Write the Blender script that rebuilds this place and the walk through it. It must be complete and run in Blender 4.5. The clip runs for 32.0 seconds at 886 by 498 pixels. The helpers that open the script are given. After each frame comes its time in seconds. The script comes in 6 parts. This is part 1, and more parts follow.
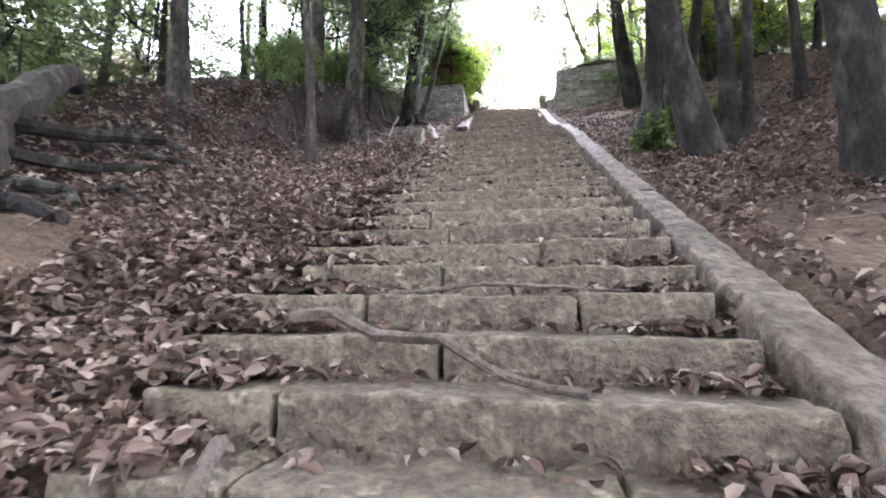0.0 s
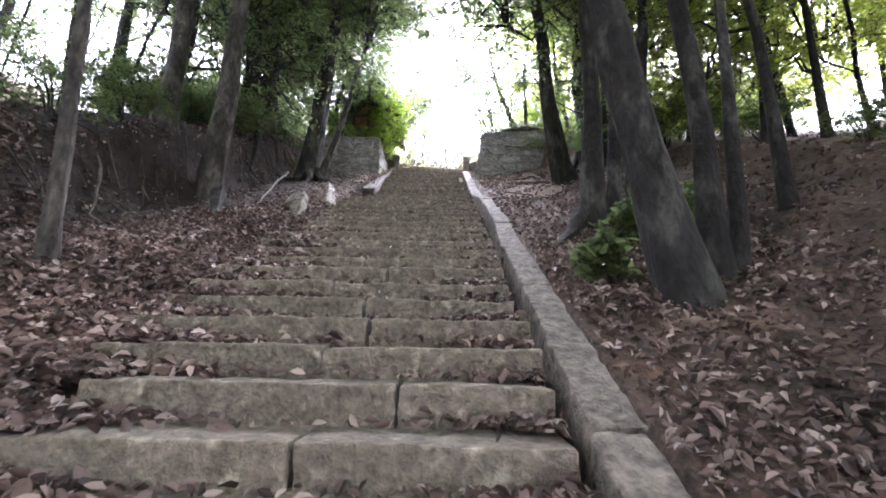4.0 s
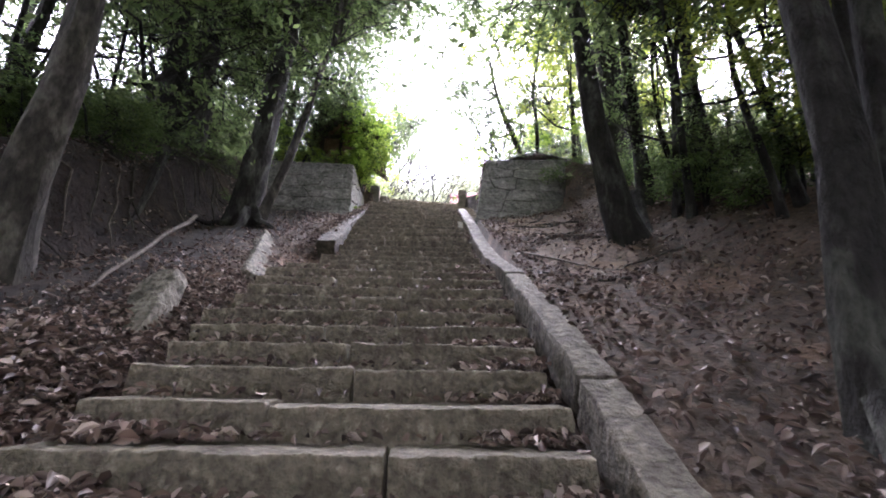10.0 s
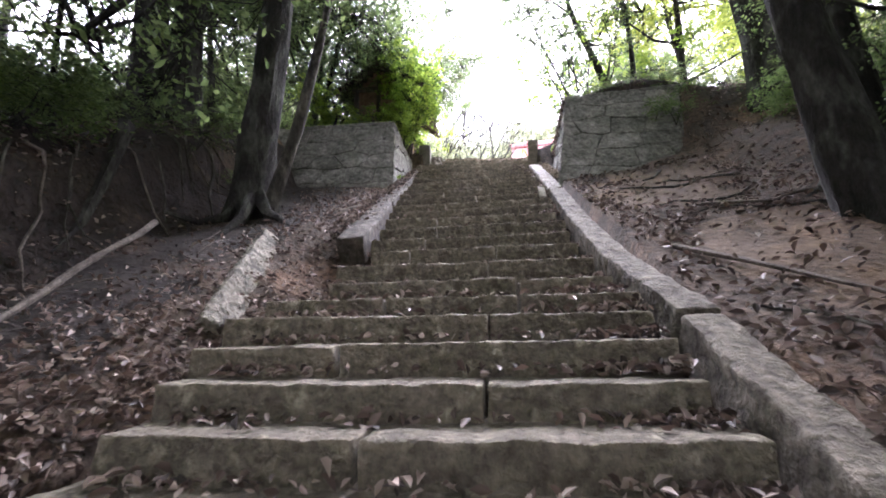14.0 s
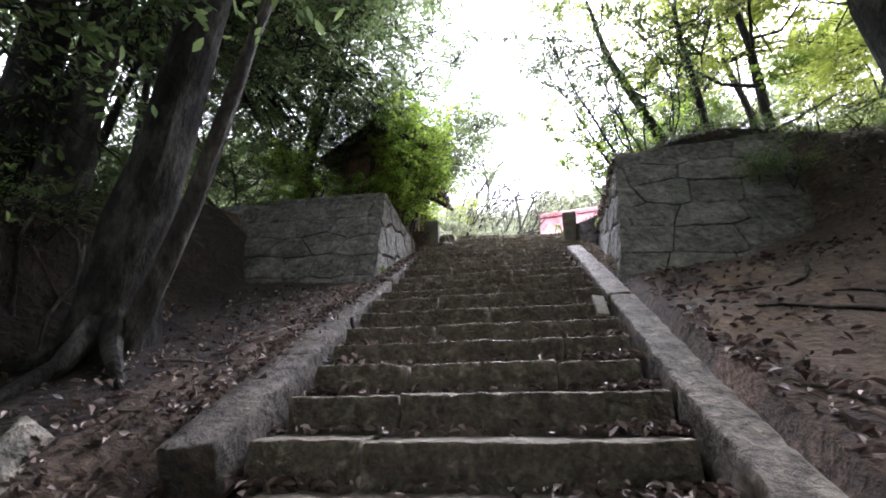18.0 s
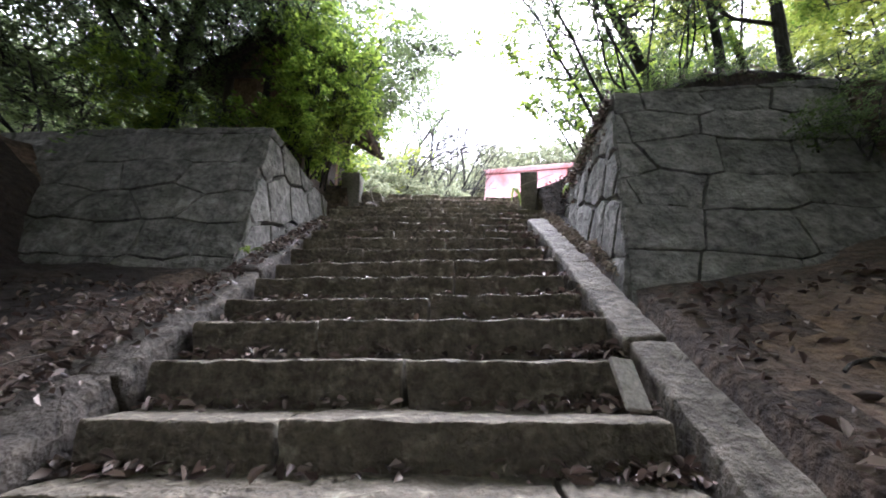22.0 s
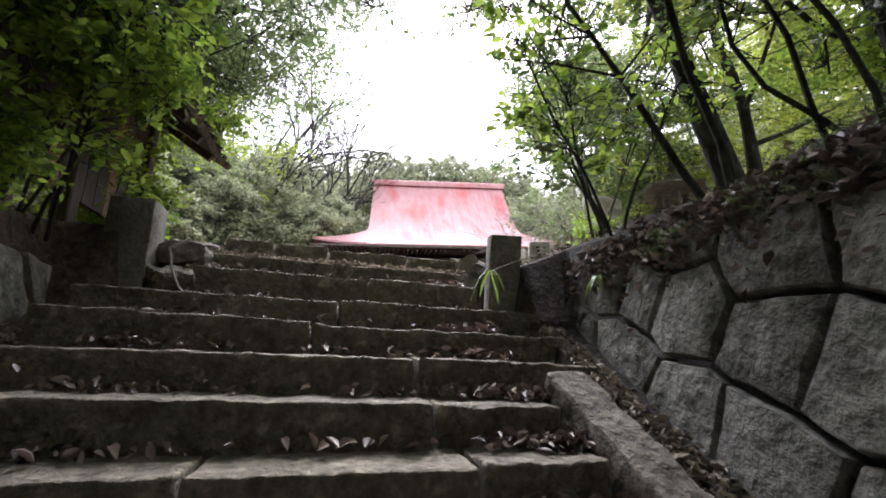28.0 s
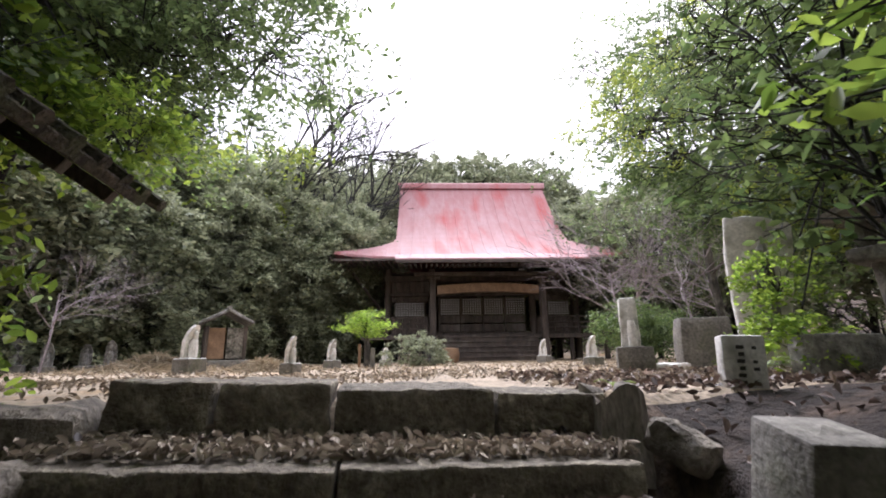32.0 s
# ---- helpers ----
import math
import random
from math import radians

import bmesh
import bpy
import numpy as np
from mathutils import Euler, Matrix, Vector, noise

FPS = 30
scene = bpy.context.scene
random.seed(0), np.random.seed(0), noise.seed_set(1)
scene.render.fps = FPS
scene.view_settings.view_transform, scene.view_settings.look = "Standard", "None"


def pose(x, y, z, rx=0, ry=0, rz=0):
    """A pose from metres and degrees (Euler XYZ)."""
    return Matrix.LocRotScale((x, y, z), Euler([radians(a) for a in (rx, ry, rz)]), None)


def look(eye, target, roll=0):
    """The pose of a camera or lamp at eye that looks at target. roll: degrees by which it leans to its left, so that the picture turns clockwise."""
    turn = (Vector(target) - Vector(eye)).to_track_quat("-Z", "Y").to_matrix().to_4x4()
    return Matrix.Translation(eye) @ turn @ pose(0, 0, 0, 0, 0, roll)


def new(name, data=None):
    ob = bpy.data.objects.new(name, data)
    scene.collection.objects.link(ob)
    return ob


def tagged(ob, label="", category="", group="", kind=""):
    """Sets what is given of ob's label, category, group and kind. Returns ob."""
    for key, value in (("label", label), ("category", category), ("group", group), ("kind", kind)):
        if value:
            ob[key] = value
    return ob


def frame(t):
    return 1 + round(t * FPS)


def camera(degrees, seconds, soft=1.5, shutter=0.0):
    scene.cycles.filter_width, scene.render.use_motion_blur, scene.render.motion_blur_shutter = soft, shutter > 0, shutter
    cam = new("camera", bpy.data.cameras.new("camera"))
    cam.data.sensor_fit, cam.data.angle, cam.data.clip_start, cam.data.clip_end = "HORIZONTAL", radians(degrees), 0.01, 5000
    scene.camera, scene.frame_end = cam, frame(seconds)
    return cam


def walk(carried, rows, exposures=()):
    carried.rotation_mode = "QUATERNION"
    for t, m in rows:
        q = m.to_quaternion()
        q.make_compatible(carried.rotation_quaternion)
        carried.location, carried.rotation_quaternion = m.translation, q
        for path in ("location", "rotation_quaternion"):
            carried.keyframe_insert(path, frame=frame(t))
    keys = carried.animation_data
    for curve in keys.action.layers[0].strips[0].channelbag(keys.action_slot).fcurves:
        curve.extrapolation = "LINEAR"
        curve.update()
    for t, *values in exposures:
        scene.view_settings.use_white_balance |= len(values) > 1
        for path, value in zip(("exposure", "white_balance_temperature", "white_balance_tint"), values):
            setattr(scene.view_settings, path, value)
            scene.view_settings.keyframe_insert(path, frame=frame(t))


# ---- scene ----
# camera: seconds, eye x y z, yaw, pitch, roll (degrees)
cam = camera(90.8, 32.0, soft=1.8, shutter=0.25)
PATH = [
    (0, 0.146, 0.529, 1.986, 10.13, 7.63, 0.28),
    (0.5, 0.089, 0.749, 2.124, 4.37, 7.73, 0.41),
    (1, 0.136, 0.945, 2.325, 1.79, 8.29, 0.62),
    (1.5, 0.189, 1.209, 2.518, 1.05, 9.68, 0.81),
    (2, 0.225, 1.458, 2.662, 1.28, 11.51, 0.64),
    (2.5, 0.427, 1.702, 2.720, 0.92, 12.98, 0.97),
    (3, 0.452, 1.990, 2.853, 0.81, 13.73, 0.90),
    (3.5, 0.494, 2.264, 3.054, 0.63, 13.84, 0.93),
    (5.5, 0.346, 3.293, 3.589, 2.31, 13.61, 0.44),
    (6, 0.256, 3.539, 3.764, 3.50, 14.09, 0.28),
    (6.5, 0.249, 3.805, 3.919, 3.62, 14.54, 0.74),
    (7, 0.218, 4.084, 4.047, 3.26, 14.94, 0.67),
    (7.5, 0.233, 4.353, 4.204, 1.95, 15.78, 0.84),
    (8, 0.251, 4.608, 4.361, 0.09, 16.73, 0.89),
    (8.5, 0.197, 4.847, 4.542, -1.39, 17.70, 0.86),
    (9, 0.234, 5.101, 4.684, -2.42, 18.18, 1.40),
    (9.5, 0.225, 5.349, 4.801, -2.25, 17.94, 0.99),
    (10, 0.269, 5.621, 4.921, -1.47, 17.16, 0.99),
    (10.5, 0.188, 5.893, 5.083, 0.61, 16.24, 0.74),
    (11, 0.161, 6.120, 5.271, 2.78, 15.77, 0.27),
    (11.5, 0.227, 6.390, 5.407, 3.83, 15.11, 0.24),
    (12, 0.206, 6.654, 5.532, 4.76, 13.80, -0.13),
    (12.5, 0.262, 6.865, 5.613, 5.51, 12.48, -0.28),
    (13, 0.186, 7.145, 5.757, 6.62, 11.41, -0.38),
    (13.5, 0.121, 7.433, 5.886, 6.98, 11.25, -1.17),
    (15.5, 0.139, 9.006, 6.418, 6.35, 11.55, -0.40),
    (16, 0.148, 9.247, 6.609, 6.22, 12.59, -0.41),
    (16.5, 0.222, 9.495, 6.810, 6.50, 14.91, -0.26),
    (17, 0.128, 9.743, 6.935, 8.19, 17.45, -0.40),
    (17.5, 0.107, 9.967, 7.103, 9.93, 19.46, -0.52),
    (18, 0.220, 10.211, 7.206, 10.79, 20.21, -0.47),
    (18.5, 0.221, 10.447, 7.259, 11.00, 20.36, -0.52),
    (19, 0.142, 10.683, 7.399, 10.94, 19.94, -0.52),
    (19.5, 0.200, 10.908, 7.504, 10.34, 19.19, -0.51),
    (20, 0.157, 11.183, 7.597, 10.15, 17.85, -0.62),
    (20.5, 0.179, 11.390, 7.788, 9.69, 16.59, -0.47),
    (21, 0.193, 11.681, 7.977, 8.75, 15.41, -0.49),
    (21.5, 0.127, 11.924, 8.072, 6.65, 14.44, -0.50),
    (22, 0.180, 12.086, 8.116, 2.84, 13.75, -0.25),
    (22.5, 0.110, 12.339, 8.346, -0.67, 13.41, -0.15),
    (23, 0.081, 12.592, 8.579, -2.69, 13.23, 0.07),
    (23.5, 0.088, 12.849, 8.693, -3.65, 13.05, 0.11),
    (24, 0.003, 13.162, 8.886, -3.56, 13.17, 0.17),
    (24.5, -0.037, 13.427, 9.107, -3.17, 13.36, 0.18),
    (25, 0.004, 13.701, 9.246, -3.38, 13.33, 0.14),
    (25.5, -0.051, 13.970, 9.408, -4.04, 13.48, -0.00),
    (26, -0.112, 14.181, 9.520, -5.75, 14.40, 0.43),
    (26.5, -0.107, 14.378, 9.554, -9.13, 15.14, 0.52),
    (28.5, -0.167, 15.343, 10.009, -14.25, 14.00, -0.52),
    (29, -0.169, 15.561, 10.206, -13.31, 13.87, -0.83),
    (29.5, -0.112, 15.820, 10.348, -13.02, 13.91, -0.91),
    (30, -0.167, 16.118, 10.452, -12.92, 13.85, -1.15),
    (30.5, -0.095, 16.407, 10.608, -12.52, 13.87, -0.84),
    (31, -0.025, 16.713, 10.762, -11.93, 13.83, -0.93),
    (31.5, -0.105, 17.010, 10.864, -11.24, 13.85, -0.99),
    (32, -0.111, 17.280, 11.054, -10.63, 13.84, -0.93),
]


def aim(x, y, z, yaw, pitch, roll):
    a, p = radians(yaw), radians(pitch)
    way = (-math.sin(a) * math.cos(p), math.cos(a) * math.cos(p), math.sin(p))
    return look((x, y, z), (x + 2 * way[0], y + 2 * way[1], z + 2 * way[2]), roll)


EXPOSURES = [(0.0, 4.2, 5550, 26), (3.0, 3.85, 5550, 25), (6.0, 3.75, 5530, 27), (9.0, 3.25, 5550, 27), (13.0, 3.45, 5600, 26), (16.0, 3.25, 5620, 24), (19.0, 2.5, 5520, 22), (22.0, 2.6, 5500, 21), (25.0, 2.15, 5550, 19), (28.5, 1.48, 5800, 18), (32.0, 1.05, 5750, 20)]
walk(cam, [(r[0], aim(*r[1:])) for r in PATH], EXPOSURES)

# ---- light: bright overcast sky ----
world = bpy.data.worlds.new("world")
scene.world = world
world.use_nodes = True
wn, wl = world.node_tree.nodes, world.node_tree.links
wn.clear()
sky = wn.new("ShaderNodeTexSky")
sky.sky_type = "NISHITA"
sky.sun_disc = False
sky.sun_elevation, sky.sun_rotation = radians(48), radians(20)
sky.dust_density, sky.air_density = 4.0, 1.0
pale = wn.new("ShaderNodeMix")
pale.data_type = "RGBA"
pale.inputs[0].default_value = 0.8
pale.inputs[7].default_value = (12.6, 12.1, 11.4, 1)
wl.new(sky.outputs[0], pale.inputs[6])
back = wn.new("ShaderNodeBackground")
back.inputs[1].default_value = 0.11
wl.new(pale.outputs[2], back.inputs[0])
wout = wn.new("ShaderNodeOutputWorld")
wl.new(back.outputs[0], wout.inputs[0])
sun = new("sun", bpy.data.lights.new("sun", "SUN"))
sun.data.energy, sun.data.angle, sun.data.color = 3.2, radians(30), (1, 0.97, 0.92)
sun.matrix_world = look((5, 52, 60), (0, 12, 8))


# ---- materials ----
def mat(name, c1, c2, scale=6.0, rough=0.85, bump=0.3, fine=60.0, c3=None, spots=3.0, metal=0.0, stretch=(1, 1, 1), vary=0.0, spot_at=0.6, grain=0.25, depth=0.02, wear=0.0):
    """A surface with grain at two scales: c1 to c2 by noise, patches of c3, bump, and a random shift per object."""
    m = bpy.data.materials.new(name)
    m.use_nodes = True
    n, l = m.node_tree.nodes, m.node_tree.links
    b = n["Principled BSDF"]
    b.inputs["Roughness"].default_value, b.inputs["Metallic"].default_value = rough, metal
    co = n.new("ShaderNodeTexCoord")
    geo = n.new("ShaderNodeNewGeometry")
    mp = n.new("ShaderNodeMapping")
    mp.inputs["Scale"].default_value = stretch
    l.new(geo.outputs["Position"], mp.inputs["Vector"])
    big, small = n.new("ShaderNodeTexNoise"), n.new("ShaderNodeTexNoise")
    big.inputs["Scale"].default_value, big.inputs["Detail"].default_value, big.inputs["Roughness"].default_value = scale, 6, 0.65
    small.inputs["Scale"].default_value, small.inputs["Detail"].default_value, small.inputs["Roughness"].default_value = fine, 6, 0.6
    l.new(mp.outputs[0], big.inputs["Vector"])
    l.new(mp.outputs[0], small.inputs["Vector"])
    ramp = n.new("ShaderNodeValToRGB")
    ramp.color_ramp.elements[0].position, ramp.color_ramp.elements[1].position = 0.32, 0.68
    ramp.color_ramp.elements[0].color, ramp.color_ramp.elements[1].color = (*c1, 1), (*c2, 1)
    l.new(big.outputs[0], ramp.inputs[0])
    col = ramp.outputs[0]
    if c3:
        pat = n.new("ShaderNodeTexNoise")
        pat.inputs["Scale"].default_value, pat.inputs["Detail"].default_value = spots, 8
        l.new(mp.outputs[0], pat.inputs["Vector"])
        cut = n.new("ShaderNodeMapRange")
        cut.inputs[1].default_value, cut.inputs[2].default_value = spot_at - 0.06, spot_at + 0.08
        l.new(pat.outputs[0], cut.inputs[0])
        mx = n.new("ShaderNodeMix")
        mx.data_type = "RGBA"
        l.new(cut.outputs[0], mx.inputs[0])
        l.new(col, mx.inputs[6])
        mx.inputs[7].default_value = (*c3, 1)
        col = mx.outputs[2]
    hsv = n.new("ShaderNodeHueSaturation")
    mul = n.new("ShaderNodeMapRange")
    mul.inputs[1].default_value, mul.inputs[2].default_value = 0.25, 0.75
    mul.inputs[3].default_value, mul.inputs[4].default_value = 1 - 1.6 * grain, 1 + 1.6 * grain
    l.new(small.outputs[0], mul.inputs[0])
    val = mul.outputs[0]
    if vary:
        info = n.new("ShaderNodeObjectInfo")
        add = n.new("ShaderNodeMath")
        add.operation = "ADD"
        rnd = n.new("ShaderNodeMapRange")
        rnd.inputs[3].default_value, rnd.inputs[4].default_value = -vary, vary
        ran = n.new("ShaderNodeMath")
        ran.operation = "FRACT"
        s2 = n.new("ShaderNodeMath")
        s2.operation = "ADD"
        l.new(info.outputs["Random"], s2.inputs[0])
        l.new(geo.outputs["Random Per Island"], s2.inputs[1])
        l.new(s2.outputs[0], ran.inputs[0])
        l.new(ran.outputs[0], rnd.inputs[0])
        l.new(val, add.inputs[0])
        l.new(rnd.outputs[0], add.inputs[1])
        val = add.outputs[0]
    if wear:
        edge = n.new("ShaderNodeMapRange")
        edge.inputs[1].default_value, edge.inputs[2].default_value = 0.52, 0.62
        edge.inputs[3].default_value, edge.inputs[4].default_value = 0, wear
        l.new(geo.outputs["Pointiness"], edge.inputs[0])
        more = n.new("ShaderNodeMath")
        more.operation = "ADD"
        l.new(val, more.inputs[0])
        l.new(edge.outputs[0], more.inputs[1])
        val = more.outputs[0]
    l.new(val, hsv.inputs["Value"])
    l.new(col, hsv.inputs["Color"])
    l.new(hsv.outputs[0], b.inputs["Base Color"])
    if bump:
        bp = n.new("ShaderNodeBump")
        bp.inputs["Strength"].default_value, bp.inputs["Distance"].default_value = bump, depth
        hm = n.new("ShaderNodeMath")
        hm.operation = "MULTIPLY_ADD"
        hm.inputs[1].default_value = 0.55
        l.new(small.outputs[0], hm.inputs[0])
        l.new(big.outputs[0], hm.inputs[2])
        l.new(hm.outputs[0], bp.inputs["Height"])
        l.new(bp.outputs[0], b.inputs["Normal"])
    return m


def leafy(name, c1, c2, rough=0.45, through_light=0.35, vary=0.35, mid=None):
    """Leaf surface with a shift per leaf and some light let through."""
    m = bpy.data.materials.new(name)
    m.use_nodes = True
    n, l = m.node_tree.nodes, m.node_tree.links
    b, out = n["Principled BSDF"], n["Material Output"]
    b.inputs["Roughness"].default_value = rough
    geo = n.new("ShaderNodeNewGeometry")
    ramp = n.new("ShaderNodeValToRGB")
    ramp.color_ramp.elements[0].color, ramp.color_ramp.elements[1].color = (*c1, 1), (*c2, 1)
    if mid:
        ramp.color_ramp.elements.new(0.66).color = (*mid, 1)
    l.new(geo.outputs["Random Per Island"], ramp.inputs[0])
    noi = n.new("ShaderNodeTexNoise")
    noi.inputs["Scale"].default_value = 1.3
    l.new(geo.outputs["Position"], noi.inputs["Vector"])
    mr = n.new("ShaderNodeMapRange")
    mr.inputs[1].default_value, mr.inputs[2].default_value = 0.3, 0.7
    mr.inputs[3].default_value, mr.inputs[4].default_value = 1 - vary, 1 + vary
    l.new(noi.outputs[0], mr.inputs[0])
    hsv = n.new("ShaderNodeHueSaturation")
    l.new(mr.outputs[0], hsv.inputs["Value"])
    l.new(ramp.outputs[0], hsv.inputs["Color"])
    l.new(hsv.outputs[0], b.inputs["Base Color"])
    if through_light:
        tr = n.new("ShaderNodeBsdfTranslucent")
        l.new(hsv.outputs[0], tr.inputs[0])
        mx = n.new("ShaderNodeMixShader")
        mx.inputs[0].default_value = through_light
        l.new(b.outputs[0], mx.inputs[1])
        l.new(tr.outputs[0], mx.inputs[2])
        l.new(mx.outputs[0], out.inputs[0])
    return m


STONE = mat("step_stone", (0.097, 0.081, 0.059), (0.222, 0.191, 0.141), 9, 0.9, 1.0, 28, (0.32, 0.288, 0.212), 11, vary=0.14, spot_at=0.63, grain=0.3, depth=0.06, wear=0.9)
KERB = mat("border_stone", (0.087, 0.074, 0.057), (0.217, 0.188, 0.147), 7, 0.9, 1.0, 18, (0.1, 0.085, 0.065), 3, vary=0.12, grain=0.42, depth=0.06, wear=0.35)
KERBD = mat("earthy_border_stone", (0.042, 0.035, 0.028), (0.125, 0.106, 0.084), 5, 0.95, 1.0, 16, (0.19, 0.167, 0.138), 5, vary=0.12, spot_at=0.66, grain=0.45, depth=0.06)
WALLST = mat("wall_stone", (0.11, 0.105, 0.094), (0.295, 0.28, 0.25), 5, 0.92, 1.0, 15, (0.09, 0.09, 0.07), 2.0, vary=0.16, grain=0.42, depth=0.06)
POSTST = mat("post_stone", (0.11, 0.1, 0.086), (0.25, 0.233, 0.2), 6, 0.9, 0.8, 35, (0.12, 0.12, 0.08), 3, grain=0.3)
PALEST = mat("pale_stone", (0.145, 0.128, 0.1), (0.31, 0.28, 0.228), 9, 0.9, 1.0, 22, (0.085, 0.08, 0.06), 7, spot_at=0.56, grain=0.45, depth=0.06)
SOIL = mat("soil", (0.036, 0.0255, 0.0185), (0.108, 0.074, 0.05), 2.5, 0.97, 1.0, 18, (0.17, 0.105, 0.065), 0.9, spot_at=0.64, grain=0.5, depth=0.07)
# darker soil: own dark brown, with the shade under the trees put into the colour
SHADESOIL = mat("shaded_dark_soil", (0.012, 0.0085, 0.0065), (0.037, 0.025, 0.0185), 3.5, 0.97, 1.0, 16, (0.07, 0.046, 0.031), 1.4, spot_at=0.62, grain=0.5, depth=0.08)
YARD = mat("yard_soil", (0.22, 0.172, 0.12), (0.4, 0.325, 0.235), 2, 0.95, 0.9, 26, (0.36, 0.25, 0.135), 1.2, grain=0.4)
BARK = mat("bark", (0.026, 0.023, 0.019), (0.088, 0.079, 0.066), 5, 0.95, 1.0, 22, (0.13, 0.12, 0.098), 5, stretch=(1, 1, 0.45), vary=0.12, spot_at=0.56, grain=0.45, depth=0.06)
BARKD = mat("dark_bark", (0.01, 0.009, 0.008), (0.036, 0.032, 0.027), 5, 0.95, 1.0, 22, (0.07, 0.071, 0.058), 5, stretch=(1, 1, 0.45), vary=0.12, spot_at=0.57, grain=0.45, depth=0.06)
WOOD = mat("old_timber", (0.036, 0.027, 0.022), (0.1, 0.075, 0.058), 5, 0.8, 0.5, 50, (0.13, 0.108, 0.087), 2, stretch=(1, 1, 0.3), vary=0.15, grain=0.3)
WOODL = mat("bare_timber", (0.17, 0.1, 0.055), (0.29, 0.18, 0.1), 5, 0.75, 0.4, 50, vary=0.1)
ROOF = mat("red_roof_sheet", (0.33, 0.142, 0.142), (0.4, 0.24, 0.242), 1.4, 0.7, 0.1, 30, (0.36, 0.075, 0.07), 0.55, vary=0.06, spot_at=0.58, grain=0.14, stretch=(1.6, 0.5, 0.5))
EARTH = mat("bare_earth", (0.075, 0.051, 0.034), (0.155, 0.106, 0.07), 3, 0.97, 1.0, 20, (0.18, 0.115, 0.066), 2.0, grain=0.4, depth=0.05)
LITTER = leafy("dry_leaves", (0.031, 0.0205, 0.0155), (0.45, 0.365, 0.31), 0.6, 0.12, 0.3, (0.172, 0.118, 0.092))
LEAF = leafy("evergreen_leaves", (0.07, 0.105, 0.042), (0.21, 0.275, 0.1), 0.36, 0.7)
LEAFY = leafy("young_leaves", (0.17, 0.23, 0.04), (0.42, 0.48, 0.085), 0.45, 0.65)
LEAFB = leafy("bright_leaves", (0.07, 0.115, 0.04), (0.2, 0.27, 0.085), 0.4, 0.55)
LEAFG = leafy("grey_green_leaves", (0.13, 0.155, 0.09), (0.38, 0.4, 0.24), 0.55, 0.45)
BAMBOO = leafy("bamboo_grass", (0.16, 0.24, 0.05), (0.3, 0.36, 0.09), 0.5, 0.4)
STRAW = leafy("straw", (0.3, 0.24, 0.16), (0.55, 0.47, 0.34), 0.8, 0.1)
STICK = mat("dead_wood", (0.06, 0.048, 0.04), (0.2, 0.168, 0.14), 8, 0.95, 0.8, 60, grain=0.35)
PALEWOOD = mat("bleached_wood", (0.3, 0.27, 0.23), (0.5, 0.46, 0.4), 8, 0.9, 0.5, 60)
LEAFM = leafy("mid_green_leaves", (0.1, 0.18, 0.03), (0.4, 0.53, 0.08), 0.38, 0.75)
# paler leaves: bleached in the yard, light put into the colour below the top step
BLEACHED_LIT = leafy("bleached_lit_leaves", (0.14, 0.108, 0.078), (0.46, 0.39, 0.3), 0.8, 0.12, 0.3)


# ---- plan ----
def nose(y):
    """The line of the step edges up the slope."""
    return 2.54 + 0.522 * (y - 3.5)


EDGES = [-2.1, -1.77, -1.43, -1.1, -0.77, -0.43, -0.1, 0.23, 0.57, 0.9, 1.24, 1.57,
         1.91, 2.23, 2.56, 2.88, 3.21, 3.53, 3.87, 4.22, 4.56, 4.89, 5.21, 5.53, 5.86, 6.20, 6.52, 6.87, 7.20, 7.55,
         7.88, 8.22, 8.53, 8.82, 9.13, 9.44, 9.77, 10.07, 10.36, 10.63, 11.03, 11.53, 12.0, 12.46, 12.84, 13.21,
         13.52, 13.83, 14.23, 14.56, 14.91, 15.28, 15.68, 16.05, 16.42, 16.76, 17.09, 17.46, 17.82, 18.18,
         18.69, 19.01, 19.49]
SUNK = {40: 0.06, 41: 0.1, 42: 0.13, 43: 0.14, 44: 0.12, 45: 0.1, 46: 0.08, 47: 0.06, 48: 0.04}
TOP = 10.87


def bmesh_of(verts, faces):
    bm = bmesh.new()
    vs = [bm.verts.new(v) for v in verts]
    for f in faces:
        bm.faces.new([vs[i] for i in f])
    bm.normal_update()
    return bm


def part(name, bm, material, parent=None, label="", smooth=False):
    """Links a bmesh as one mesh object, under a thing or a part."""
    me = bpy.data.meshes.new(name)
    bm.to_mesh(me)
    bm.free()
    if material:
        me.materials.append(material)
    if smooth:
        me.polygons.foreach_set("use_smooth", [True] * len(me.polygons))
        me.set_sharp_from_angle(angle=radians(38))
    ob = new(name, me)
    if parent:
        ob.parent = parent
    if label:
        ob["label"] = label
    return ob


def thing(name, m, label, category, group="", kind=""):
    ob = new(name)
    ob.matrix_world = m
    return tagged(ob, label, category, group, kind)


def lerp(a, b, t):
    return a + (b - a) * t


def curve(x, pts):
    """Piecewise smooth line through (x, value) pairs."""
    if x <= pts[0][0]:
        return pts[0][1]
    for (a, u), (b, v) in zip(pts, pts[1:]):
        if x <= b:
            t = (x - a) / (b - a)
            return lerp(u, v, t * t * (3 - 2 * t))
    return pts[-1][1]


